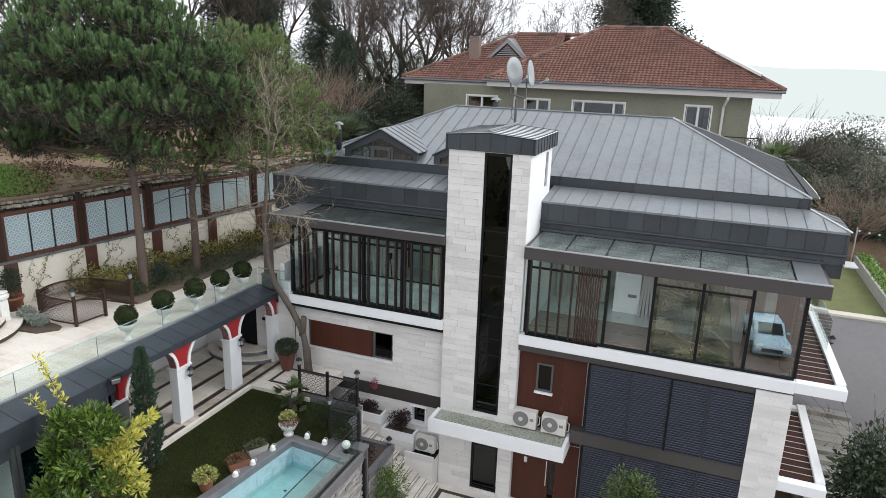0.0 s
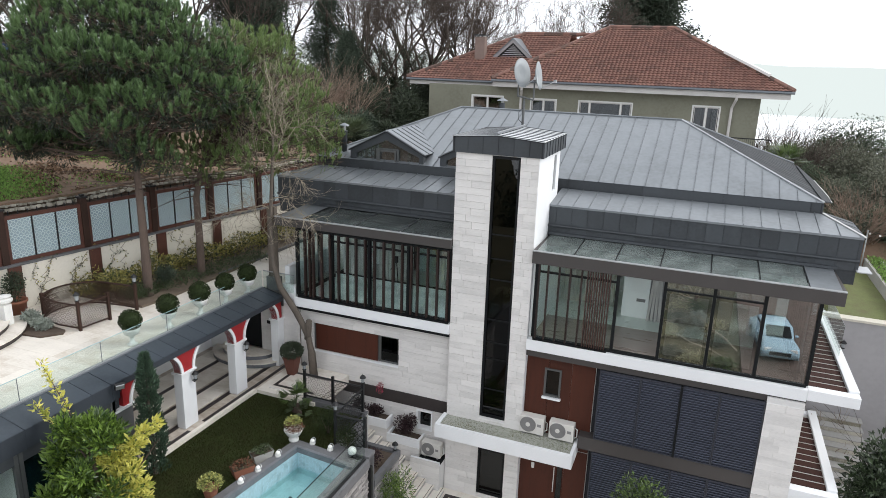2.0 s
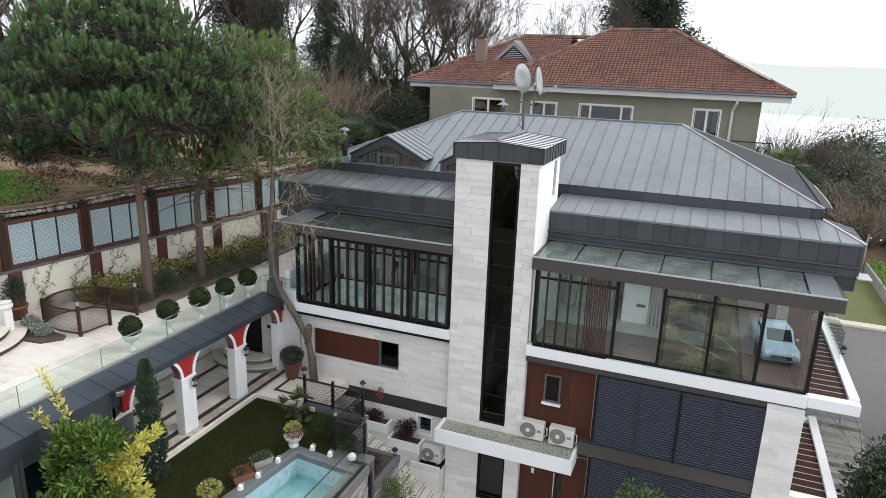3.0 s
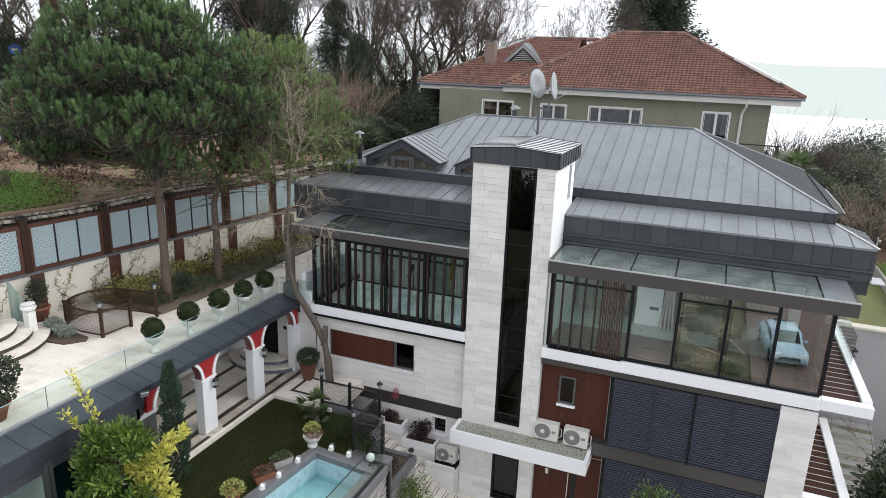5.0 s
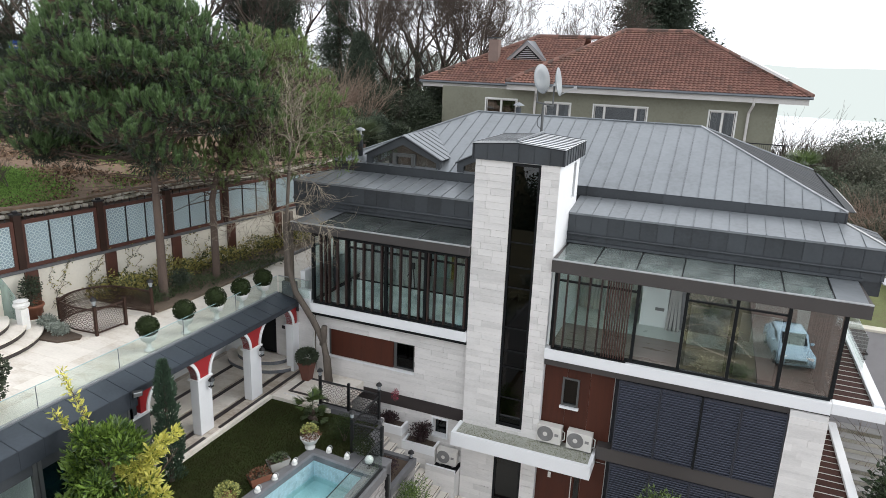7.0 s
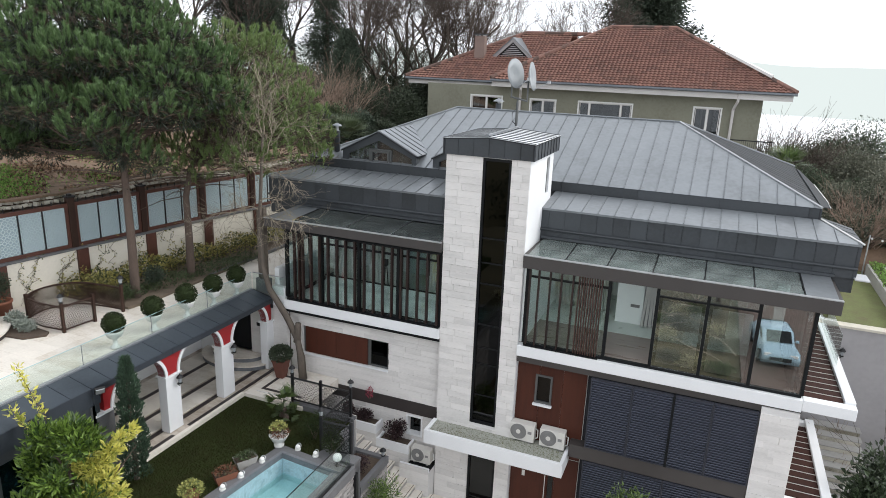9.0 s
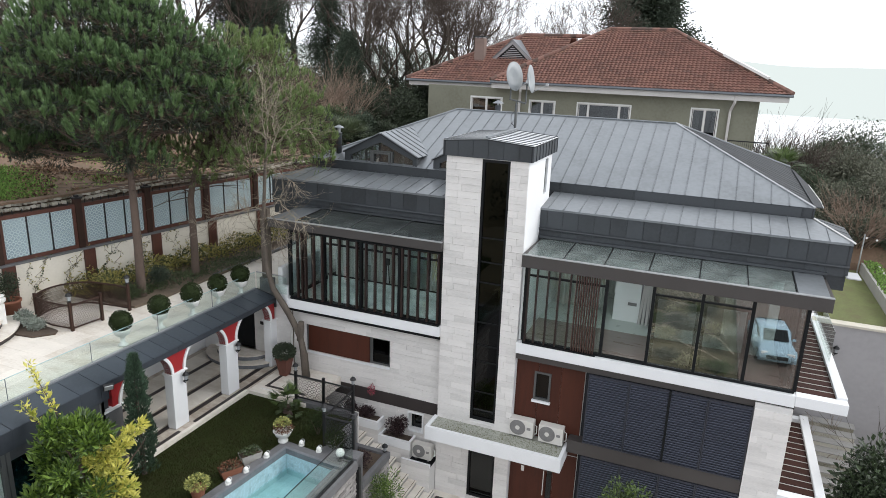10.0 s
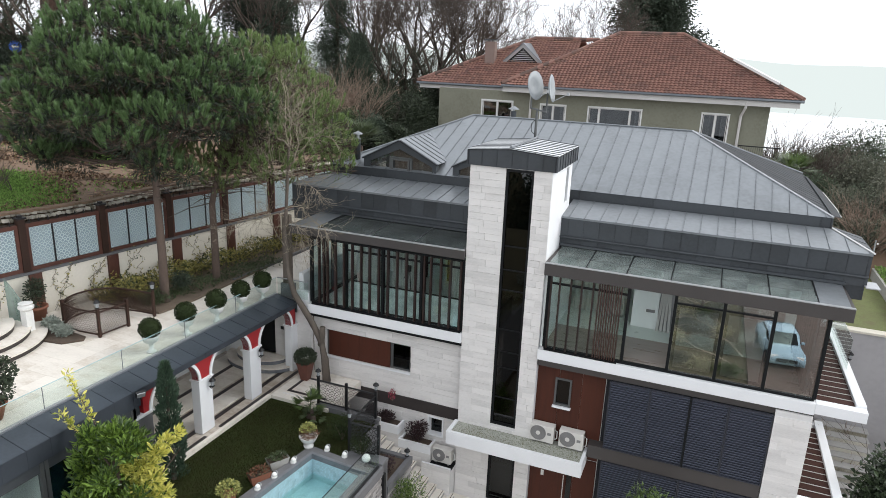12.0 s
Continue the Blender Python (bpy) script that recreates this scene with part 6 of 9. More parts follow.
    box(bm, 0, 0.76, 0, 0.3, 0.06, 0.62, 0.015)
    part("casing", bm, M["ac"], t)
    bm = B()
    lathe(bm, [(0.25, 0.0), (0.25, 0.015), (0.235, 0.015), (0.235, 0.004), (0.0, 0.004)], 28)
    bmesh.ops.transform(bm, matrix=pose(0.27, 0.0, 0.36, 90), verts=bm.verts)
    g = part("grille", bm, M["ac_dark"], t)
    for r in (0.21, 0.17, 0.13):
        bm = B()
        lathe(bm, [(r, 0.016), (r, 0.026), (r - 0.012, 0.026), (r - 0.012, 0.016)], 24)
        bmesh.ops.transform(bm, matrix=pose(0.27, 0.0, 0.36, 90), verts=bm.verts)
        part("grille_ring", bm, M["ac_dark"], g)
    bm = B()
    lathe(bm, [(0.07, 0.0), (0.07, 0.03), (0.0, 0.04)], 16)
    bmesh.ops.transform(bm, matrix=pose(0.27, 0.0, 0.36, 90), verts=bm.verts)
    part("hub", bm, M["ac"], g)
    bm = B()
    for x in (0.1, 0.6):
        box(bm, x, x + 0.07, 0.02, 0.28, 0, 0.06)
    part("feet", bm, M["ac_dark"], t)
    bm = B()
    box(bm, 0.56, 0.68, -0.004, 0.0, 0.33, 0.42)
    part("badge", bm, M["ac_dark"], t)
    bm = B()
    tube(bm, [(0.76, 0.15, 0.5), (0.84, 0.15, 0.45), (0.84, 0.16, 0.2), (0.76, 0.2, 0.12)], 0.018, 6)
    part("hose", bm, M["white_pot"], t)
    return t


ac = air_con((-4.12, 16.90, -0.21))
copy_thing(ac, pose(-3.19, 16.90, -0.21))
copy_thing(ac, pose(-7.40, 16.84, -1.9)).scale = (0.9, 0.9, 0.9)


# pots, globes and urns round the pool
def globe(at, r=0.11, half=True):
    t = thing("globe_lamp", "white globe garden lamp on a ring" if half else "white globe lamp on a short dark stand", "lamp", at, "garden globe lamps")
    bm = B()
    bmesh.ops.create_icosphere(bm, subdivisions=3, radius=r, matrix=Matrix.Translation((0, 0, r + (0.02 if half else 0.12))))
    part("globe", bm, M["globe"], t, "", True)
    bm = B()
    if half:
        lathe(bm, [(r * 1.25, 0), (r * 1.25, 0.035), (r * 0.9, 0.035)], 16)
        part("ring", bm, M["white_pot"], t)
        bm = B()
        tube(bm, [(r * 1.02 * math.sin(a), r * 1.02 * math.cos(a) * 0.6 + 0.05, r + 0.02 + r * 0.9 * math.cos(a)) for a in [radians(-120 + 24 * k) for k in range(11)]], 0.012, 5)
        part("guard", bm, M["galv"], t)
    else:
        lathe(bm, [(0.07, 0), (0.07, 0.03), (0.03, 0.05), (0.03, 0.1), (0.07, 0.13)], 10)
        part("stand", bm, M["iron"], t)
    return t


for at in ((-9.19, 12.98, 0.25), (-8.57, 12.92, 0.25), (-9.72, 12.06, 0.25), (-9.79, 11.26, 0.25), (-9.87, 10.64, 0.25)):
    globe((at[0], at[1] + 0.06, at[2]), 0.068)
globe((-7.80, 12.86, 0.25), 0.125, False)

urn = thing("flower_urn", "white fluted urn with yellow-green and russet plants", "plant", (-9.78, 12.98, 0.25))
bm = B()
lathe(bm, [(0.14, 0), (0.15, 0.05), (0.08, 0.1), (0.09, 0.14), (0.2, 0.2), (0.26, 0.33), (0.28, 0.36), (0.22, 0.35)], 20)
part("urn", bm, M["white_pot"], urn, "", True)
rnd = random.Random(8)
p, n = on_ball(rnd, 500, (0.02, 0, 0.43), (0.28, 0.28, 0.16), 0.6, -0.2)
part("russet_leaves", leaves("leaves", p, n, 0.07, M["russet"], rnd, 0.5), None, urn)
p, n = on_ball(rnd, 500, (-0.04, 0.05, 0.56), (0.24, 0.24, 0.13), 0.6, -0.1)
part("blossom", leaves("blossom", p, n, 0.05, M["flower"], rnd, 0.8), None, urn)


def trough(at, material, leaf, turn, label):
    t = thing("plant_trough", label, "plant", at, "pool-side troughs", turn=turn)
    bm = B()
    solid(bm, [(-0.22, -0.12, 0), (0.22, -0.12, 0), (0.22, 0.12, 0), (-0.22, 0.12, 0)], (0, 0, 0.02))
    a, b = [(-0.22, -0.12), (0.22, -0.12), (0.22, 0.12), (-0.22, 0.12)], [(-0.3, -0.17), (0.3, -0.17), (0.3, 0.17), (-0.3, 0.17)]
    for i in range(4):
        j = (i + 1) % 4
        f = [bm.verts.new((*a[i], 0)), bm.verts.new((*a[j], 0)), bm.verts.new((*b[j], 0.3)), bm.verts.new((*b[i], 0.3))]
        bm.faces.new(f)
    part("trough", bm, material, t)
    boxed("soil", M["soil"], t, -0.27, 0.27, -0.15, 0.15, 0.22, 0.26)
    rnd = random.Random(int(at[0] * 100))
    p, n = on_ball(rnd, 240, (0, 0, 0.33), (0.27, 0.15, 0.12), 0.8, -0.2)
    part("foliage", leaves("foliage", p, n, 0.08, leaf, rnd, 0.5), None, t)
    return t


trough((-10.08, 11.88, 0.15), M["concrete"], M["palm"], 60, "tapered grey trough with trailing green plants")
trough((-10.12, 11.1, 0.15), M["terracotta"], M["russet"], 60, "tapered terracotta trough with withered plants")
fb = thing("flower_pot", "terracotta pot of pale yellow-green flowers", "plant", (-10.28, 10.05, 0.15))
bm = B()
lathe(bm, [(0.14, 0), (0.2, 0.26), (0.22, 0.28), (0.18, 0.27)], 14)
part("pot", bm, M["terracotta"], fb)
p, n = on_ball(rnd, 700, (0, 0, 0.4), (0.3, 0.3, 0.2), 0.5, -0.2)
part("blossom", leaves("blossom", p, n, 0.06, M["flower"], rnd, 0.8), None, fb)

# tall planter with a bush by the house, palm, column cypress
tp = thing("tall_planter", "tall square terracotta planter with a dark bush", "plant", (-12.2, 16.5, 0.278))
bm = B()
a, b = 0.13, 0.22
vs = [[bm.verts.new((sx * r, sy * r, z)) for sx, sy in ((-1, -1), (1, -1), (1, 1), (-1, 1))] for r, z in ((a, 0), (b, 0.6), (b + 0.02, 0.6), (b + 0.02, 0.65), (b - 0.03, 0.65), (b - 0.05, 0.56))]
for u, v in zip(vs, vs[1:]):
    for k in range(4):
        bm.faces.new((u[k], u[(k + 1) % 4], v[(k + 1) % 4], v[k]))
bm.faces.new(vs[0][::-1])
bm.faces.new(vs[-1])
part("planter", bm, M["dark_terra"], tp)
p, n = on_ball(rnd, 1500, (0, 0, 0.86), (0.36, 0.36, 0.26), 0.5, -0.6)
part("foliage", leaves("foliage", p, n, 0.09, M["ivy"], rnd, 0.5), None, tp)


def palm(at, r, count, label, trunk=0.0, group="", leaf="palm"):
    t = thing("palm", label, "palm", at, group)
    rnd = random.Random(int(at[1] * 10))
    if trunk:
        bm = B()
        tube(bm, [(0, 0, 0), (0, 0, trunk)], [0.14, 0.1], 8)
        part("trunk", bm, M["bark"], t)
    else:
        bm = B()
        lathe(bm, [(0.07, 0), (0.09, 0.1), (0.05, 0.22)], 8)
        part("trunk", bm, M["bark"], t)
    verts, faces = [], []
    for i in range(count):
        a, e = rnd.uniform(0, 6.28), rnd.uniform(0.15, 1.2)
        c = Vector((math.cos(a) * math.cos(e), math.sin(a) * math.cos(e), math.sin(e)))
        o = Vector((0, 0, 0.15 + trunk))
        s = r * rnd.uniform(0.7, 1.1)
        for q in range(11):
            side = c.cross(Vector((0, 0, 1))).normalized()
            d = (c + side * (q - 5) * 0.16 + Vector((0, 0, -0.02 * abs(q - 5)))).normalized()
            b0, tip = o + c * s * 0.45, o + c * s * 0.45 + d * s * 0.55 + Vector((0, 0, -0.08 * s))
            k = len(verts)
            wv = side * 0.018
            verts += [b0 - wv * 0.5, (b0 + tip) / 2 + wv, tip, (b0 + tip) / 2 - wv]
            faces += [(k, k + 1, k + 2), (k, k + 2, k + 3)]
        k = len(verts)
        verts += [o + Vector((0.01, 0, 0)), o - Vector((0.01, 0, 0)), o + c * s * 0.47]
        faces.append((k, k + 1, k + 2))
    part("fronds", raw("fronds", verts, faces, M[leaf]), None, t)


palm((-10.75, 14.55, 0.15), 0.72, 22, "small fan palm at the lawn's corner", 0.25, leaf="laurel")
palm((-10.5, 14.35, 0.15), 0.5, 22, "low fan palm beside a larger one")

cy = thing("column_cypress", "narrow dark green column conifer", "tree", (-12.25, 10.22, 0.15))
bm = B()
tube(bm, [(0, 0, -0.02), (0, 0, 3.1)], [0.07, 0.02], 7)
part("trunk", bm, M["bark"], cy)
rnd = random.Random(17)
p, n = [], []
for _ in range(6500):
    z = rnd.uniform(0.15, 3.45)
    r = 0.37 * (1 - (z / 3.6) ** 2.2) ** 0.6 * rnd.uniform(0.55, 1.08) * (0.82 + 0.18 * math.sin(z * 7 + 2 * math.sin(z * 3)))
    a = rnd.uniform(0, 6.28)
    p.append(Vector((r * math.cos(a), r * math.sin(a), z)))
    n.append(Vector((math.cos(a) * 0.5, math.sin(a) * 0.5, 1)))
part("foliage", leaves("foliage", p, n, 0.10, M["cypress"], rnd, 0.35, 0.6), None, cy)

# the citrus tree near the camera, half of its crown yellow
ct = thing("citrus_tree", "leafy citrus tree, partly yellowed, with tall pale shoots", "tree", (-11.35, 7.75, 0.15))
rnd = random.Random(4)
bm = B()
tube(bm, [(0, 0, -0.02), (0.03, 0, 0.8), (-0.05, 0.05, 1.6), (0, 0, 2.6)], [0.08, 0.065, 0.05, 0.02], 7)
tube(bm, [(0.03, 0, 0.5), (0.45, 0.3, 1.2), (0.7, 0.5, 1.8), (1.1, 0.8, 2.5)], [0.045, 0.035, 0.02, 0.008], 6)
tube(bm, [(-0.05, 0.05, 1.6), (-0.4, 0.2, 2.3), (-0.72, 0.12, 3.05), (-1.4, 0.1, 4.15)], [0.035, 0.025, 0.014, 0.005], 5)
tube(bm, [(-0.1, 0, 2.0), (-0.6, 0.0, 2.5), (-0.95, 0.0, 2.7), (-1.65, 0.0, 3.1)], [0.03, 0.018, 0.012, 0.004], 5)
part("trunk", bm, M["bark"], ct)
p, n = [], []
for k in range(42):
    a_ = rnd.uniform(0, 6.28)
    q = math.sqrt(rnd.random()) * 0.85
    z = rnd.uniform(0.5, 2.95)
    q *= 0.95 if z < 2.1 else max(0.25, 1 - (z - 2.1) * 0.7)
    a, b = on_ball(rnd, 190, (q * math.cos(a_) - 0.18, q * math.sin(a_), z), (0.30, 0.30, 0.24), 0.7)
    p += a
    n += [Vector((v.x, v.y, v.z + 0.7)) for v in b]
for k in range(9):
    a, b = on_ball(rnd, 170, (rnd.uniform(-1.35, -0.4), rnd.uniform(-0.7, 0.1), rnd.uniform(0.5, 1.3)), (0.3, 0.3, 0.22), 0.7)
    p += a
    n += [Vector((v.x, v.y, v.z + 0.7)) for v in b]
part("green_leaves", leaves("leaves", p, n, 0.165, M["citrus"], rnd, 0.36, 0.9), None, ct)
p, n = [], []
for c, r, k in (((0.25, 0.2, 1.95), 0.20, 150), ((0.45, 0.32, 1.75), 0.22, 170), ((0.62, 0.45, 1.95), 0.22, 170), ((0.82, 0.6, 2.15), 0.20, 150), ((1.0, 0.72, 2.42), 0.17, 110), ((1.18, 0.85, 2.62), 0.13, 70), ((0.5, 0.3, 1.35), 0.20, 140), ((0.75, 0.5, 1.5), 0.22, 160), ((0.7, 0.42, 1.05), 0.18, 110), ((0.95, 0.6, 1.15), 0.15, 80), ((0.9, 0.62, 0.8), 0.14, 70), ((0.35, 0.2, 0.95), 0.16, 70)):
    a, b = on_ball(rnd, k, (c[0] - 0.12, c[1] - 0.1, c[2] + 0.28), (r, r, r * 0.9), 0.8)
    p += a
    n += [Vector((v.x + 0.4, v.y + 0.3, v.z + 0.5)) for v in b]
for a, b, k in (((-0.72, 0.1, 3.05), (-1.4, 0.1, 4.15), 95), ((-0.95, 0.0, 2.7), (-1.65, 0.0, 3.1), 70)):
    a, b = Vector(a), Vector(b)
    for q in range(k):
        p.append(a.lerp(b, q / k) + Vector((rnd.gauss(0, 0.04), rnd.gauss(0, 0.04), rnd.gauss(0, 0.03))))
        n.append(Vector((rnd.uniform(-1, 1), rnd.uniform(-1, 1), 0.6)))
part("yellow_leaves", leaves("leaves", p, n, 0.15, M["citrus_yellow"], rnd, 0.36, 0.8), None, ct)


# ---- boundary wall and its lattice fence ----
def lattice_mesh(name, w, h, cell, material, bar=0.012, depth=0.012):
    """Interlaced rings and bars, as thin raised strips."""
    verts, faces = [], []

    def strip(a, b, wd):
        a, b = Vector((a[0], 0, a[1])), Vector((b[0], 0, b[1]))
        d = (b - a).normalized()
        s = Vector((-d.z, 0, d.x)) * wd / 2
        k = len(verts)
        for y in (-depth / 2, depth / 2):
            verts.extend([a - s + Vector((0, y, 0)), b - s + Vector((0, y, 0)), b + s + Vector((0, y, 0)), a + s + Vector((0, y, 0))])
        faces.extend([(k, k + 1, k + 2, k + 3), (k + 7, k + 6, k + 5, k + 4), (k, k + 4, k + 5, k + 1), (k + 3, k + 2, k + 6, k + 7)])

    nx, nz = max(1, round(w / cell)), max(1, round(h / cell))
    cx, cz = w / nx, h / nz
    for i in range(nx):
        for j in range(nz):
            c = (-w / 2 + (i + 0.5) * cx, (j + 0.5) * cz)
            ring = [(c[0] + 0.33 * cx * math.cos(math.pi * q / 4), c[1] + 0.33 * cz * math.sin(math.pi * q / 4)) for q in range(8)]
            for q in range(8):
                strip(ring[q], ring[(q + 1) % 8], bar)
            for dx, dz in ((1, 0), (-1, 0), (0, 1), (0, -1)):
                strip((c[0] + dx * 0.33 * cx, c[1] + dz * 0.33 * cz), (c[0] + dx * 0.5 * cx, c[1] + dz * 0.5 * cz), bar)
            for dx, dz in ((1, 1), (-1, 1)):
                strip((c[0] + dx * 0.5 * cx - dx * 0.17 * cx, c[1] + dz * 0.5 * cz), (c[0] + dx * 0.5 * cx, c[1] + dz * 0.5 * cz - dz * 0.17 * cz), bar)
    return raw(name, verts, faces, material)


FTURN = 90 - math.degrees(math.atan(0.15))
BAY = 2.60 * math.sqrt(1 + 0.15 ** 2)
wall = thing("wall_boundary", "cream plastered boundary wall with brown pilasters", "wall", kind="structure")
fence = thing("lattice_fence", "brown fence with frosted lattice panels", "fence")
fm = M["fence_brown"]
pane_lat = lattice_mesh("lattice", 0.70, 1.26, 0.175, M["lattice"], 0.022, 0.01)


def at_fence(bm, y, x0, x1, y0, y1, z0, z1, bevel=0.0):
    """A box laid along the fence: x along it from the post at y, y towards the house side negative."""
    m = pose(fence_x(y), y, 0, 0, 0, FTURN) @ pose((x0 + x1) / 2, (y0 + y1) / 2, (z0 + z1) / 2)
    obox(bm, m, x1 - x0, y1 - y0, z1 - z0, bevel)


for k in range(-4, 7):
    y = 11.80 + 2.60 * k
    bm = B()
    at_fence(bm, y, 0, BAY, 0.0, 0.3, -0.3, 4.42)
    part("wall", bm, M["cream"], wall)
    bm = B()
    at_fence(bm, y, 0, BAY, -0.06, 0.34, 4.42, 4.50, 0.008)
    part("coping", bm, M["grey_stone"], wall)
    bm = B()
    at_fence(bm, y, -0.02, 0.36, -0.09, -0.001, 2.98, 4.419)
    part("pilaster", bm, fm, wall, "brown pilaster")
    bm = B()
    at_fence(bm, y, -0.11, 0.11, 0.0, 0.2, 4.50, 6.18, 0.012)
    post = part("post", bm, M["bronze"], fence, "dark brown fence post")
    bm = B()
    at_fence(bm, y, -0.14, 0.14, -0.03, 0.23, 6.18, 6.23)
    at_fence(bm, y, -0.06, 0.06, 0.05, 0.15, 6.23, 6.30)
    part("post_cap", bm, M["iron"], post)
    for z0, z1 in ((4.50, 4.62), (5.88, 6.0)):
        bm = B()
        at_fence(bm, y, 0.11, BAY - 0.11, 0.05, 0.15, z0, z1)
        part("rail", bm, fm, fence)
    for x in (0.11, BAY - 0.21):
        bm = B()
        at_fence(bm, y, x, x + 0.10, 0.05, 0.15, 4.62, 5.88)
        part("stile", bm, fm, fence)
    wpan = (BAY - 0.42 - 0.08) / 3
    for q in range(3):
        x = 0.21 + q * (wpan + 0.04)
        bm = B()
        at_fence(bm, y, x, x + wpan, 0.095, 0.11, 4.62, 5.88)
        pn = part("panel", bm, M["frosted"], fence, "frosted pale blue panel under a white lattice")
        lt = part("lattice", pane_lat, None, pn)
        lt.matrix_basis = pose(fence_x(y), y, 4.62, 0, 0, FTURN) @ pose(x + wpan / 2, 0.085, 0) @ Matrix.Diagonal((wpan / 0.70, 1, 1, 1))
        if q:
            bm = B()
            at_fence(bm, y, x - 0.04, x, 0.06, 0.14, 4.62, 5.88)
            part("glazing_bar", bm, M["iron"], fence)

# rubble edging of the bank behind the fence
rub = thing("wall_rubble", "rough rubble edging along the bank", "wall", kind="structure")
rnd = random.Random(31)
stones = []
for k in range(6):
    bm = B()
    bmesh.ops.create_cube(bm, size=1.0)
    bmesh.ops.bevel(bm, geom=list(bm.edges), offset=0.16, segments=1, affect="EDGES")
    for v in bm.verts:
        v.co = Vector((v.co.x * 1.25, v.co.y * 0.9, v.co.z * 0.8)) * rnd.uniform(0.86, 1.1)
    stones.append(mesh_of("stone", bm, M["rubble"]))
n = 0
y = 9.2
while y < 27 and n < 295:
    for row in range(2):
        s = rnd.uniform(0.13, 0.165)
        o = part("stone", stones[rnd.randrange(6)], None, rub)
        o.matrix_basis = pose(fence_x(y) - 0.46 - 0.04 * row + rnd.uniform(-0.02, 0.02), y + 0.09 * (row % 2) + rnd.uniform(-0.03, 0.03), 6.10 + 0.15 * row + 0.05 * math.sin(y * 0.8), rnd.uniform(-14, 14), rnd.uniform(-14, 14), FTURN + rnd.uniform(-25, 25)) @ Matrix.Diagonal((s * rnd.uniform(0.75, 1.15), s, s, 1))
        n += 1
    y += 0.162
bm = B()
for k in range(-4, 7):
    yy = 11.80 + 2.60 * k
    at_fence(bm, yy, 0, BAY, 0.34, 0.62, 3.0, 5.95)
part("backing", bm, M["soil"], rub)
verts, faces = [], []
for k in range(140):
    y = 9.1 + 0.128 * k
    z = 6.31 + 0.05 * math.sin(y * 0.8) + rnd.uniform(-0.012, 0.012)
    for dx, dz in ((-0.36, -0.02), (-0.40, 0.045), (-0.62, 0.06), (-0.78, -0.05)):
        verts.append((fence_x(y) + dx + rnd.uniform(-0.01, 0.01), y, z + dz))
    if k:
        faces += [(4 * k - 4 + q, 4 * k - 3 + q, 4 * k + 1 + q, 4 * k + q) for q in range(3)]
part("coping", raw("coping", verts, faces, M["earth"]), None, rub, "rough mortar coping")
# small iron spikes along the fence top
bm = B()
lathe(bm, [(0.014, 0), (0.014, 0.06), (0.026, 0.075), (0.001, 0.15)], 6)
spike_mesh = mesh_of("spike", bm, M["iron"])
for k in range(-2, 6):
    for q in range(1, 9):
        y = 11.80 + 2.60 * (k + q / 9)
        part("spike", spike_mesh, None, fence).location = (fence_x(y) - 0.1, y, 6.0)

# ornamental round railing with its gate panels
rail_lat = lattice_mesh("lattice", 0.5, 0.62, 0.115, M["bronze"], 0.013, 0.012)


def railing(name, label, points, z, material, lat, hgt=0.78, category="railing", lat_w=0.5, lat_h=0.62, lamps=()):
    """A low iron railing along points: posts, rails and lattice infill."""
    t = thing(name, label, category)
    for i, (a, b) in enumerate(zip(points, points[1:])):
        za, zb = (a[2], b[2]) if len(a) > 2 else (z, z)
        a3, b3 = Vector((a[0], a[1], za)), Vector((b[0], b[1], zb))
        d = b3 - a3
        ang = math.degrees(math.atan2(d.y, d.x))
        for h in (0.08, hgt):
            bm = B()
            tube(bm, [a3 + Vector((0, 0, h)), b3 + Vector((0, 0, h))], 0.028, 5)
            part("rail", bm, material, t)
        L = Vector((d.x, d.y, 0)).length
        shear = Matrix.Identity(4)
        shear[2][0] = (zb - za) / L
        o = part("lattice", lat, None, t)
        o.matrix_basis = pose(a3.x, a3.y, za + 0.10, 0, 0, ang) @ shear @ pose(L / 2, 0, 0) @ Matrix.Diagonal((L / lat_w, 1, (hgt - 0.12) / lat_h, 1))
    for i, a in enumerate(points):
        if i in lamps:
            za = a[2] if len(a) > 2 else z
            bm = B()
            box(bm, a[0] - 0.04, a[0] + 0.04, a[1] - 0.04, a[1] + 0.04, za, za + hgt + 0.12, 0.008)
            part("post", bm, material, t)
    return t


c, r = (-16.90, 12.40), 1.03
arc_pts = [(c[0] + r * math.cos(radians(a)), c[1] + r * math.sin(radians(a))) for a in range(88, 229, 10)]
railing("round_railing", "round bronze lattice railing on the terrace", [(-15.9, 13.52), (-16.4, 13.5)] + arc_pts, TERRACE, M["bronze"], rail_lat, lamps=(0, 16))
railing("gate_railing", "bronze lattice gate panels with a lantern post", [arc_pts[-1], (-16.85, 11.5), (-16.05, 11.56), (-16.02, 12.05), (-15.98, 12.55)], TERRACE, M["bronze"], rail_lat, lamps=(2, 4))
lantern("post_lantern", (-16.05, 11.56, TERRACE + 0.90), False)
lantern("post_lantern", (-15.9, 13.52, TERRACE + 0.90), False)

iron_lat = lattice_mesh("lattice", 0.5, 0.62, 0.155, M["iron"], 0.013, 0.010)
railing("iron_fence", "black iron lattice fence on a stone kerb", [(-10.84, 15.20), (-10.32, 15.20), (-9.8, 15.20), (-9.26, 15.19), (-8.72, 15.18)], 0.30, M["iron"], iron_lat, 0.84, "fence", lamps=(0, 2, 4))
lantern("post_lantern", (-10.84, 15.20, 0.30 + 0.96), False)
lantern("post_lantern", (-8.72, 15.18, 0.30 + 0.96), False)
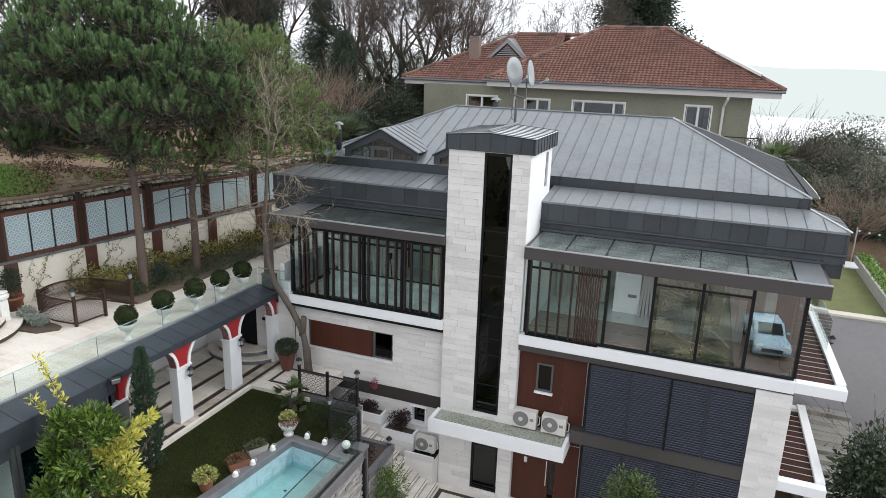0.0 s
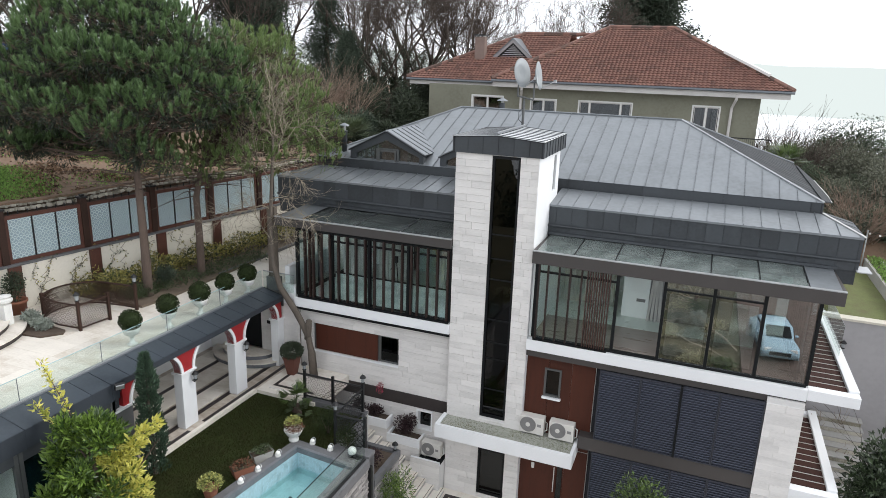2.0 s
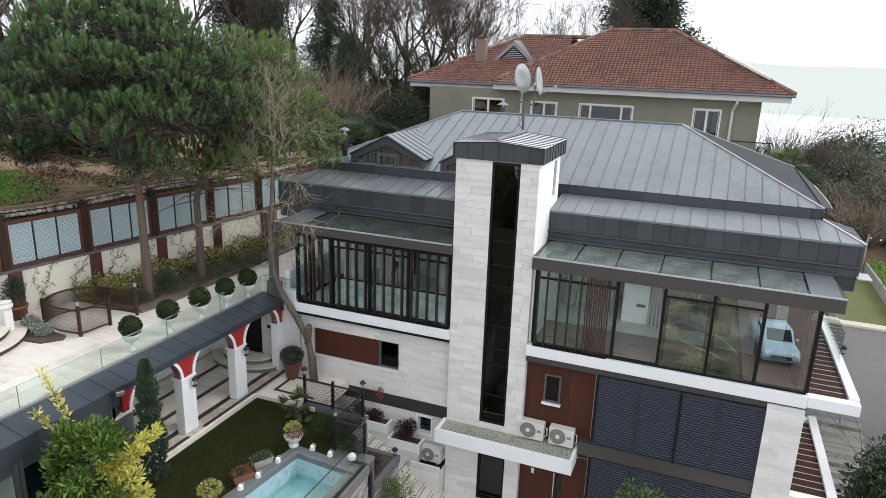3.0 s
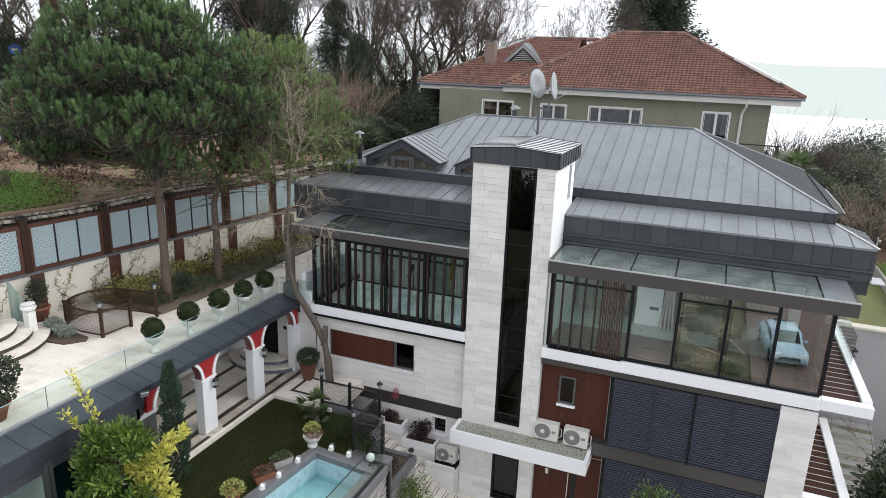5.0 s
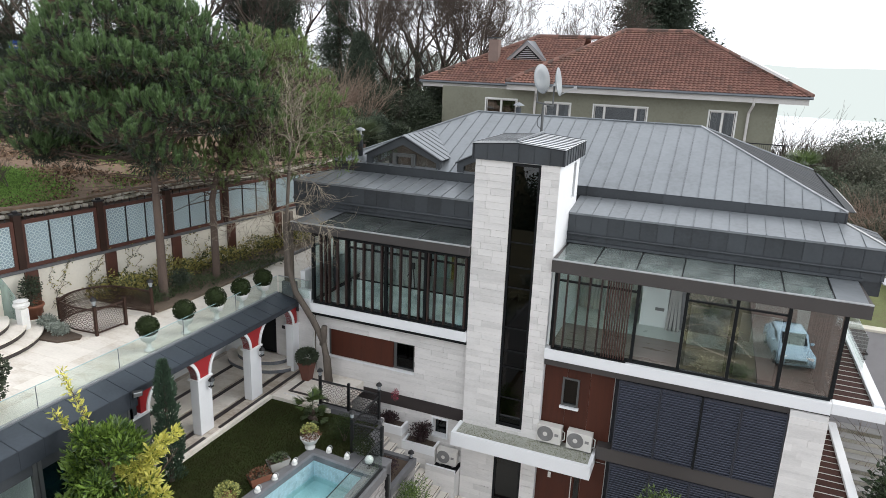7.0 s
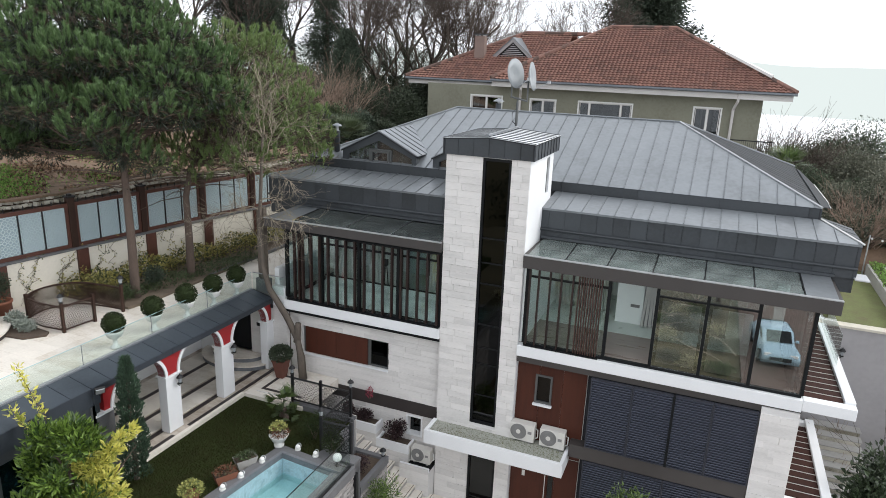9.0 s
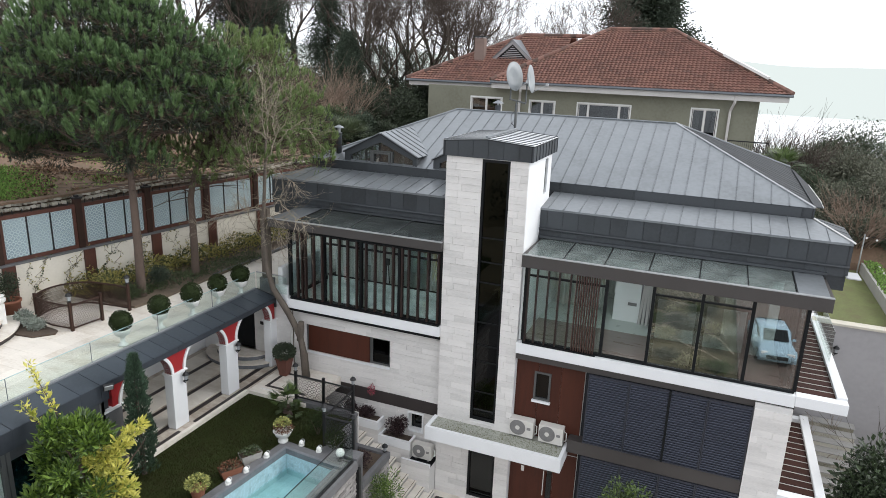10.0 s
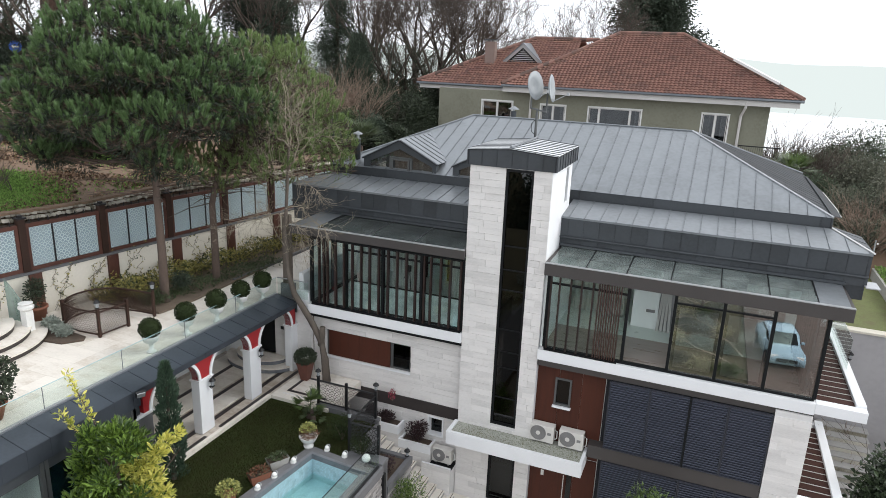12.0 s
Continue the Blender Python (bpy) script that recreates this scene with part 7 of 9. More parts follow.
railing("iron_gate", "black iron lattice gate beside the pool", [(-8.65, 13.42), (-8.67, 14.0), (-8.69, 14.55), (-8.71, 15.1)], 0.18, M["iron"], iron_lat, 0.93, "gate", lamps=(0,))
lantern("post_lantern", (-8.65, 13.42, 0.18 + 1.05), False)
railing("iron_fence", "black iron lattice fence by the stair head", [(-8.65, 13.42), (-8.2, 13.44), (-7.72, 13.46)], 0.18, M["iron"], iron_lat, 0.93, "fence", lamps=(2,))
for at in ((-8.70, -8.60, 15.105, 15.30), (-7.80, -7.38, 13.05, 13.44)):
    bm = B()
    box(bm, *at, 0.19, 0.29, 0.01)
    cap_ob = thing("pier", "grey stone pier with a flat cap", "pier")
    part("cap", bm, M["grey_stone"], cap_ob)
    boxed("shaft", M["grey_stone"], cap_ob, at[0] + 0.04, at[1] - 0.04, at[2] + 0.04, at[3] - 0.04, -2.9, 0.19)
lantern("post_lantern", (-7.55, 15.1, -0.72), False)

# planting bed on the terrace
bed = whole("planting_bed", (lambda bm: solid(bm, [(fence_x(13.6) + 0.12, 13.6, 2.99), (-15.9, 13.72, 2.99), (-15.75, 14.9, 2.99), (-15.95, 24, 2.99), (fence_x(24) + 0.12, 24, 2.99)], (0, 0, 0.11)) or bm)(B()), M["bed_soil"], "dark soil bed along the boundary wall", "flower bed", kind="structure")
boxed("edging", M["grey_stone"], bed, -15.95, -15.85, 17.4, 24.0, 3.021, 3.13)


def hedge_row(name, label, y0, y1, off0, off1, z0, h, material, count, leaf, seed):
    rnd = random.Random(seed)
    p, n = [], []
    for _ in range(count):
        y = rnd.uniform(y0, y1)
        lump = 0.75 + 0.25 * math.sin(y * 3.1 + seed) + rnd.uniform(-0.1, 0.1)
        x = fence_x(y) + rnd.uniform(off0, off0 + (off1 - off0) * (0.6 + 0.4 * lump))
        z = z0 + h * lump * rnd.random() ** 0.6
        p.append(Vector((x, y, z)))
        n.append(Vector((rnd.uniform(-0.3, 1), rnd.uniform(-1, 1), rnd.uniform(0, 1))))
    t = thing(name, label, "hedge")
    part("foliage", leaves("foliage", p, n, leaf, material, rnd, 0.5, 0.8), None, t)
    bm = B()
    for k in range(int((y1 - y0) / 0.4)):
        y = y0 + 0.2 + k * 0.4
        x = fence_x(y) + (off0 + off1) / 2
        tube(bm, [(x, y, z0 - 0.02), (x + 0.05, y, z0 + h * 0.5)], [0.015, 0.006], 4)
    part("branchwork", bm, M["bark"], t, kind="stuff")


hedge_row("golden_hedge", "variegated golden-green hedge along the wall", 13.4, 24.5, 0.2, 1.4, 3.08, 0.75, M["hedge"], 7600, 0.11, 1)
hedge_row("low_planting", "dark green low planting under the pines", 13.9, 20.0, 1.5, 2.6, 3.08, 0.34, M["palm"], 3000, 0.09, 2)
for k, (x, y, m_, l_, sz) in enumerate(((-17.7, 11.3, "silver", "silver-grey low shrub by the railing", (0.5, 0.35, 0.4)), (-17.05, 11.15, "silver", "silver-grey low shrub by the railing", (0.45, 0.3, 0.35)), (-18.75, 11.6, "ivy", "dark green shrub in a terracotta pot", (0.45, 0.45, 0.9)), (-17.2, 13.95, "hedge", "golden shrub behind the railing", (0.6, 0.5, 0.9)), (-16.6, 14.3, "palm", "green ferny plant under the pine", (0.5, 0.5, 0.5)), (-16.7, 15.6, "evergreen", "dark spiky plant under the pine", (0.45, 0.45, 0.7)))):
    bush("terrace_shrub", (x, y, TERRACE + (0.08 if y > 13.5 else 0.45 if x < -18.5 else 0.0)), sz, M[m_], l_, 900, 0.08, 60 + k)
bm = B()
solid(bm, [(-18.3, 11.0, 3.021), (-17.6, 10.55, 3.021), (-16.6, 10.7, 3.021), (-16.25, 11.15, 3.021), (-16.4, 11.35, 3.021), (-17.5, 11.45, 3.021), (-18.2, 11.9, 3.021)], (0, 0, 0.05))
whole("small_bed", bm, M["soil"], "small dark soil bed by the railing", "flower bed", kind="structure")
pt = thing("terrace_pot", "large terracotta pot by the boundary wall", "pot", (-18.72, 11.62, TERRACE + 0.003))
bm = B()
lathe(bm, [(0.2, 0), (0.3, 0.42), (0.33, 0.44), (0.33, 0.5), (0.26, 0.5), (0.24, 0.44)], 18)
part("bowl", bm, M["terracotta"], pt, "", True)
# climbers on the wall
vine = thing("wall_climber", "thin leafless climber on the cream wall", "climber")
rnd = random.Random(9)
bm = B()
pts_, nr_ = [], []
for y0 in (10.3, 12.6, 13.9, 15.2, 16.4, 17.8):
    for s in range(3):
        y, z = y0 + rnd.uniform(-0.2, 0.2), 3.03
        path = []
        while z < 4.5 and len(path) < 14:
            path.append((fence_x(y) + 0.02, y, z))
            y += rnd.uniform(-0.16, 0.22)
            z += rnd.uniform(0.04, 0.18)
            pts_ += [Vector((fence_x(y) + 0.03, y + rnd.uniform(-0.08, 0.08), z + rnd.uniform(-0.06, 0.06))) for _ in range(3)]
            nr_ += [Vector((1, 0, -0.3))] * 3
        bm = B()
        tube(bm, path, 0.008, 3)
        part("stem", bm, M["twig"], vine)
part("leaves", leaves("leaves", pts_, nr_, 0.07, M["hedge"], rnd, 0.6), None, vine)


# ---- roof fittings ----
vent = thing("flue_pipe", "dark metal flue pipe with a conical cap", "flue", (-12.66, 21.02, 7.36))
bm = B()
lathe(bm, [(0.105, 0), (0.105, 0.85), (0.12, 0.87), (0.12, 0.91), (0.08, 0.91)], 14)
part("pipe", bm, M["zinc_dark"], vent, "", True)
bm = B()
lathe(bm, [(0.06, 0.91), (0.06, 1.1)], 10)
part("neck", bm, M["galv"], vent)
bm = B()
lathe(bm, [(0.19, 1.08), (0.17, 1.12), (0.0, 1.2)], 14)
part("cap", bm, M["zinc"], vent)
v2 = thing("roof_vent", "small metal roof vent with a pale cap", "flue", (-8.05, 26.2, 8.6))
bm = B()
lathe(bm, [(0.12, 0), (0.12, 0.7)], 12)
part("pipe", bm, M["zinc_dark"], v2)
bm = B()
lathe(bm, [(0.24, 0.78), (0.22, 0.8), (0.0, 0.92)], 12)
part("cap", bm, M["zinc"], v2)
bm = B()
tube(bm, [(0, 0, 0.7), (0, 0, 0.8)], 0.05, 6)
part("neck", bm, M["galv"], v2)

mast = thing("dish_mast", "galvanised mast with two satellite dishes", "antenna", (-5.54, 20.3, 7.2))
bm = B()
tube(bm, [(0, 0, -0.15), (0, 0, 2.55)], 0.045, 8)
part("mast", bm, M["grey_frame"], mast)
bm = B()
tube(bm, [(-0.24, 0.0, 2.71), (0.33, -0.05, 2.60)], 0.03, 6)
tube(bm, [(0, 0, 2.5), (0, 0, 2.70)], 0.03, 6)
part("cross_arm", bm, M["grey_frame"], mast)
for sx, sz, r, turn, tilt in ((-0.22, 2.72, 0.44, 66, 80), (0.31, 2.66, 0.42, 90, 82)):
    m = pose(sx + 0.05, -0.12, sz + 0.70, tilt, 0, turn)
    bm = B()
    tube(bm, [(sx, 0, sz - 0.04), (sx, 0, sz + 0.70)], 0.03, 6)
    part("upright", bm, M["grey_frame"], mast)
    bm = B()
    lathe(bm, [(0.0, 0.0), (r * 0.5, 0.03), (r, 0.11), (r, 0.125), (r * 0.5, 0.045), (0.0, 0.015)], 28)
    bmesh.ops.transform(bm, matrix=m @ Matrix.Diagonal((0.9, 1.05, 1, 1)), verts=bm.verts)
    dish = part("dish", bm, M["dish"], mast, "grey satellite dish", True)
    bm = B()
    a, b = m @ Vector((0, -r, 0.1)), m @ Vector((0, -r * 0.55, 0.62))
    tube(bm, [a, b], 0.014, 5)
    obox(bm, Matrix.Translation(b), 0.09, 0.06, 0.09)
    part("feed_arm", bm, M["galv"], dish)
bm = B()
tube(bm, [(0.04, -0.02, 2.4), (-0.14, -0.05, 2.2), (-0.13, -0.05, 1.95), (0.03, 0, 1.8)], 0.012, 4)
part("cable", bm, M["rubber"], mast)

# ---- inside the glass rooms ----
tri = thing("tripod", "black camera tripod standing on the pale floor", "tripod", (-8.72, 17.42, FLOOR3 + 0.02))
for k in range(3):
    a = 2 * math.pi * k / 3 + 0.4
    bm = B()
    tube(bm, [(0.17 * math.cos(a), 0.12 * math.sin(a), 0), (0.03 * math.cos(a), 0.03 * math.sin(a), 1.62)], 0.018, 5)
    part("leg", bm, M["rubber"], tri)
bm = B()
box(bm, -0.07, 0.07, -0.05, 0.05, 1.6, 1.8)
tube(bm, [(0, 0, 1.7), (-0.2, 0.05, 1.3)], 0.012, 5)
part("head", bm, M["rubber"], tri)
for k in range(4):
    pl_ = thing("leaning_plank", "pale plank leaning on the room wall", "plank", (-0.86 + 0.1 * k, 20.1, FLOOR3 + 0.021), "planks leaning on the wall")
    bm = B()
    obox(bm, pose(0, 0.09, 0.68, -8, 3 - 2 * k, 0), 0.085, 0.03, 1.36)
    part("board", bm, M["fascia"], pl_)


def curtain(name, x0, x1, y, z0, z1, label):
    verts, faces = [], []
    n = int((x1 - x0) / 0.03)
    for i in range(n + 1):
        x = x0 + (x1 - x0) * i / n
        d = 0.05 * math.sin(x * 34) + 0.015 * math.sin(x * 90)
        verts += [(x, y + d, z0), (x, y + d * 0.7, z1), (x, y + d + 0.006, z0), (x, y + d * 0.7 + 0.006, z1)]
        if i:
            k = 4 * i
            faces += [(k - 4, k, k + 1, k - 3), (k - 1, k + 3, k + 2, k - 2)]
    return whole(name, raw(name, verts, faces, M["curtain"]), None, label, "curtain")


curtain("curtain", -3.85, -2.1, 20.9, FLOOR3 + 0.025, 5.35, "white sheer curtain hanging in the dining room")
def side_curtain(x, y0, y1, z0, z1, label):
    verts, faces = [], []
    n = int((y1 - y0) / 0.04)
    for i in range(n + 1):
        y = y0 + (y1 - y0) * i / n
        d = 0.06 * math.sin(y * 26) + 0.02 * math.sin(y * 61)
        verts += [(x + d, y, z0), (x + d * 0.7, y, z1), (x + d + 0.006, y, z0), (x + d * 0.7 + 0.006, y, z1)]
        if i:
            k = 4 * i
            faces += [(k - 4, k, k + 1, k - 3), (k - 1, k + 3, k + 2, k - 2)]
    return whole("curtain", raw("curtain", verts, faces, M["dark_curtain"]), None, label, "curtain")


side_curtain(3.22, 17.4, 20.7, FLOOR3 + 0.025, 5.35, "dark grey curtain along the side glass")
for a, b in ((-10.75, -9.85), (-9.42, -8.2), (-7.25, -6.85)):
    curtain("curtain", a, b, 17.62, FLOOR3 + 0.025, 5.15, "white sheer curtain hanging behind the glass wall")
guard = thing("glass_guard", "frosted glass guard with a thin black handrail", "guard", (0, 0, FLOOR3 + 0.021))
for a, b in ((-10.85, -9.55), (-9.45, -8.15), (-8.05, -6.75)):
    boxed("pane", M["guard"], guard, a, b, 17.24, 17.252, 0.06, 0.98)
boxed("handrail", M["dark_frame"], guard, -10.87, -6.72, 17.23, 17.262, 0.981, 1.025)
boxed("foot_rail", M["dark_frame"], guard, -10.87, -6.72, 17.23, 17.262, 0, 0.06)
beam = whole("curtain_box", (lambda bm: box(bm, -10.9, -6.80, 17.45, 17.8, 5.16, TOP - 0.007) or bm)(B()), M["fin"], "dark brown timber curtain box under the ceiling", "pelmet")
idoor = thing("room_door", "grey-framed dark glazed inner door", "door", (-9.9, 21.52, FLOOR3 + 0.021))
bm = B()
for a in ((0, 0.1, 0, 2.3), (1.9, 2.0, 0, 2.3), (0.1, 1.9, 2.2, 2.3), (0.95, 1.05, 0, 2.2)):
    box(bm, a[0], a[1], 0, 0.06, a[2], a[3])
part("frame", bm, M["fin"], idoor)
bm = B()
box(bm, 0.1, 1.9, 0.02, 0.04, 0, 2.2)
part("pane", bm, M["clear"], idoor)


# ---- the old house behind ----
def tiles(parent, o, u, v, poly, w=0.21, h=0.235):
    """Courses of hollow clay tiles over a roof plane, each a small arched piece."""
    o, u, v = Vector(o), Vector(u).normalized(), Vector(v).normalized()
    n = u.cross(v).normalized()
    verts, faces = [], []
    rnd = random.Random(round(abs(o.x * 10)) + 3)

    def inside(pt):
        for i, a in enumerate(poly):
            b = poly[(i + 1) % len(poly)]
            if (b[0] - a[0]) * (pt[1] - a[1]) - (b[1] - a[1]) * (pt[0] - a[0]) < -1e-6:
                return False
        return True

    rows = int(max(p[1] for p in poly) / h) + 1
    lo, hi = min(p[0] for p in poly), max(p[0] for p in poly)
    for r in range(rows):
        for c in range(int((hi - lo) / w) + 1):
            x, y = lo + c * w, r * h
            if not inside((x + w / 2, y + h * 0.5)):
                continue
            k = len(verts)
            j = rnd.uniform(-0.012, 0.012)
            for yy, zz in ((y - 0.05 + j, 0.10), (y + h, 0.02)):
                for f, e in ((0.0, 0.0), (0.28, 0.03), (0.58, 0.03), (0.8, 0.0), (1.0, -0.004)):
                    verts.append(o + u * (x + f * w) + v * yy + n * (zz + e + rnd.uniform(-0.004, 0.004)))
            for q in range(4):
                faces.append((k + q, k + q + 1, k + 6 + q, k + 5 + q))
    part("roof_tiles", raw("roof_tiles", verts, faces, M["tile"]), None, parent, "weathered red clay tiles", kind="stuff")
    bm = B()
    # deck in darker terracotta, the shade under the tiles put into its colour
    solid(bm, [o + u * p[0] + v * p[1] for p in poly], -n * 0.1)
    part("roof_deck", bm, M["dark_terra"], parent)


def hip_line(parent, a, b):
    a, b = Vector(a), Vector(b)
    n = int((b - a).length / 0.38)
    bm = B()
    for k in range(n):
        p, q = a.lerp(b, k / n), a.lerp(b, (k + 1.1) / n)
        tube(bm, [p + Vector((0, 0, 0.07)), q + Vector((0, 0, 0.1))], [0.13, 0.11], 7)
    part("ridge_tiles", bm, M["ridge"], parent, kind="stuff")


old = thing("old_house", "olive rendered old house with a red tiled hip roof", "house")
NY, NE = 36.5, 9.97
WINS = ((-0.80, 0.50, 7.55, 9.05), (-6.75, -3.9, 7.55, 9.0), (-9.47, -8.04, 7.4, 8.98), (-13.0, -11.14, 7.4, 9.02))
hole_wall("wall", M["olive"], old, -15.75, 2.36, NY, NY + 0.3, 3.4, 9.6, WINS, "olive grey rendered wall with stains")
boxed("wall", M["olive"], old, 2.06, 2.36, NY + 0.3, 45.5, 3.4, 9.6)
boxed("wall", M["olive"], old, -15.75, -15.45, NY + 0.3, 45.5, 3.4, 9.48)
boxed("wall", M["olive"], old, -15.45, 2.06, 45.2, 45.5, 3.4, 9.48)
# dark sheet for the old house's unlit rooms
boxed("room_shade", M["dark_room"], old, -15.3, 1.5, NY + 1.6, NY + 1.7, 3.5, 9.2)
for x0, x1, z0, z1 in WINS:
    f = part("window", (lambda bm: (box(bm, x0 - 0.05, x0 + 0.03, NY - 0.03, NY + 0.12, z0, z1 + 0.06), box(bm, x1 - 0.03, x1 + 0.05, NY - 0.03, NY + 0.12, z0, z1 + 0.06), box(bm, x0 + 0.03, x1 - 0.03, NY - 0.03, NY + 0.12, z1 - 0.02, z1 + 0.06), box(bm, x0 - 0.1, x1 + 0.1, NY - 0.1, NY + 0.12, z0 - 0.06, z0)) and bm)(B()), M["white_frame"], old, "window in a white wooden frame")
    n = 2 if x1 - x0 < 2.0 else 3
    cuts = [x0 + 0.03 + (x1 - x0 - 0.06) * q for q in ((0, 0.5, 1) if n == 2 else (0, 0.2, 0.8, 1))]
    for a in cuts[1:-1]:
        boxed("mullion", M["white_frame"], f, a - 0.03, a + 0.03, NY + 0.0, NY + 0.1, z0, z1 - 0.02)
    for a, b in zip(cuts, cuts[1:]):
        boxed("pane", M["grey_glass"], f, a + 0.03, b - 0.03, NY + 0.06, NY + 0.07, z0, z1 - 0.02)
        sash = B()
        for c, d in ((a + 0.031, a + 0.065), (b - 0.065, b - 0.031)):
            box(sash, c, d, NY + 0.02, NY + 0.059, z0, z1 - 0.02)
        box(sash, a + 0.065, b - 0.065, NY + 0.02, NY + 0.059, z1 - 0.07, z1 - 0.02)
        part("sash", sash, M["fascia"], f)
    boxed("curtain", M["curtain"], f, x0 + 0.1, x0 + 0.42, NY + 0.25, NY + 0.28, z0, z1)
    boxed("curtain", M["curtain"], f, x1 - 0.36, x1 - 0.1, NY + 0.25, NY + 0.28, z0, z1)
# right roof block
rb = part("roof", (lambda bm: (box(bm, -11.6, 3.62, 35.86, 46.4, 9.60, 9.92)) or bm)(B()), M["fascia"], old, "red clay tile roof with pale eaves")
A0, A1, RA, RB_, RYY, RZZ = -11.65, 3.72, -6.1, -2.5, 41.0, 13.04
upv = Vector((0, RYY - 35.8, RZZ - NE))
tiles(rb, (A0, 35.8, NE), (1, 0, 0), upv, [(0, 0), (A1 - A0, 0), (RB_ - A0, upv.length), (RA - A0, upv.length)])
upv2 = Vector((RB_ - A1, 0, RZZ - NE))
tiles(rb, (A1, 35.8, NE), (0, 1, 0), upv2, [(0, 0), (10.6, 0), (5.2, upv2.length)])
upv3 = Vector((RA - A0, 0, RZZ - NE))
tiles(rb, (A0, 46.4, NE), (0, -1, 0), upv3, [(0, 0), (10.6, 0), (5.4, upv3.length)])
upv4 = Vector((0, RYY - 46.4, RZZ - NE))
bm = B()
solid(bm, [(A1, 46.4, NE), (A0, 46.4, NE), (RA, RYY, RZZ), (RB_, RYY, RZZ)], (0, 0, -0.1))
part("roof_deck", bm, M["tile"], rb)
for a, b in (((A0, 35.8, NE), (RA, RYY, RZZ)), ((A1, 35.8, NE), (RB_, RYY, RZZ)), ((RA, RYY, RZZ), (RB_, RYY, RZZ))):
    hip_line(rb, a, b)
bm = B()
a, b = Vector((A1, 35.8, NE)), Vector((RB_, RYY, RZZ))
tube(bm, [a.lerp(b, 0.18) + Vector((0, -0.1, 0.2)), a.lerp(b, 0.54) + Vector((0, -0.1, 0.2))], 0.10, 5)
part("hip_flashing", bm, M["white_frame"], rb, "white flashing over the hip")
bm = B()
tube(bm, [(A0, 35.74, NE - 0.03), (A1 + 0.05, 35.74, NE - 0.03)], 0.07, 7)
part("gutter", bm, M["gutter_zinc"], rb)
# left roof block
lb = part("roof", (lambda bm: (box(bm, -17.35, -10.5, 37.16, 46.0, 9.50, 9.78)) or bm)(B()), M["fascia"], old)
L0, LZ, LR, LRZ, LRY = -17.5, 9.83, -11.4, 12.62, 41.6
upl_ = Vector((0, LRY - 37.1, LRZ - LZ))
tiles(lb, (L0, 37.1, LZ), (1, 0, 0), upl_, [(0, 0), (9.0, 0), (9.0, upl_.length), (LR - L0, upl_.length)])
upl2 = Vector((LR - L0, 0, LRZ - LZ))
tiles(lb, (L0, 46.1, LZ), (0, -1, 0), upl2, [(0, 0), (9.0, 0), (4.5, upl2.length)])
bm = B()
solid(bm, [(-8.2, 46.1, LZ), (L0, 46.1, LZ), (LR, LRY, LRZ), (-8.2, LRY, LRZ)], (0, 0, -0.1))
part("roof_deck", bm, M["tile"], lb)
hip_line(lb, (L0, 37.1, LZ), (LR, LRY, LRZ))
hip_line(lb, (LR, LRY, LRZ), (-7.4, LRY, LRZ))
bm = B()
tube(bm, [(L0, 37.04, LZ - 0.03), (-11.6, 37.04, LZ - 0.03)], 0.07, 7)
part("gutter", bm, M["gutter_zinc"], lb)
# small roof gable, chimney, downpipes, balcony
gb = part("roof_gable", (lambda bm: solid(bm, [(-12.62, 39.3, 11.2), (-10.42, 39.3, 11.2), (-11.52, 39.3, 12.2)], (0, 0.08, 0)) or bm)(B()), M["dark_frame"], old, "small triangular roof gable")
for a, b in (((-12.72, 11.2), (-11.52, 12.28)), ((-10.32, 11.2), (-11.52, 12.28))):
    bm = B()
    solid(bm, [(a[0], 39.2, a[1]), (b[0], 39.2, b[1]), (b[0], 39.2, b[1] - 0.2), (a[0] + (0.2 if a[0] < b[0] else -0.2), 39.2, a[1])], (0, 0.12, 0))
    part("barge_board", bm, M["wall_grey"], gb)
    bm = B()
    solid(bm, [(a[0], 39.15, a[1] + 0.03), (b[0], 39.15, b[1] + 0.03), (b[0], 41.0, b[1] + 0.03), (a[0], 39.6, a[1] + 0.03)], (0, 0, 0.05))
    part("gable_roof", bm, M["zinc"], gb)
bm = B()
for q in range(7):
    box(bm, -12.27 + q * 0.12, -10.77 - q * 0.12, 39.26, 39.3, 11.25 + q * 0.11, 11.30 + q * 0.11)
part("gable_louvres", bm, M["wall_grey"], gb, kind="stuff")
bm = B()
box(bm, -13.86, -13.24, 39.0, 39.5, 9.9, 12.36, 0.02)
ch = part("chimney", bm, M["brick_pink"], old, "rendered chimney with a flat dark cap")
boxed("chimney_cap", M["roof_black"], ch, -13.93, -13.17, 38.94, 39.56, 12.44, 12.5)
bm = B()
for x in (-13.84, -13.36):
    box(bm, x, x + 0.08, 39.05, 39.45, 12.36, 12.44)
part("cap_feet", bm, M["concrete"], ch)
for x in (1.05, -10.05):
    bm = B()
    tube(bm, [(x + 0.15, 35.85, 9.85), (x + 0.15, 35.9, 9.5), (x, 36.38, 9.05), (x - 0.02, 36.42, 3.6)], 0.07, 7)
    part("downpipe", bm, M["fascia"], old)
bal_o = part("balcony", (lambda bm: box(bm, 1.1, 3.0, 34.9, 36.5, 6.65, 6.8) or bm)(B()), M["concrete"], old, "small balcony with an iron railing")
for k in range(20):
    boxed("baluster", M["iron"], bal_o, 1.12 + k * 0.097, 1.135 + k * 0.097, 34.93, 34.95, 6.8, 7.68)
boxed("handrail", M["iron"], bal_o, 1.1, 3.0, 34.91, 34.97, 7.68, 7.73)

# ---- sea side: retaining wall, small lawn, steps, scrub ----
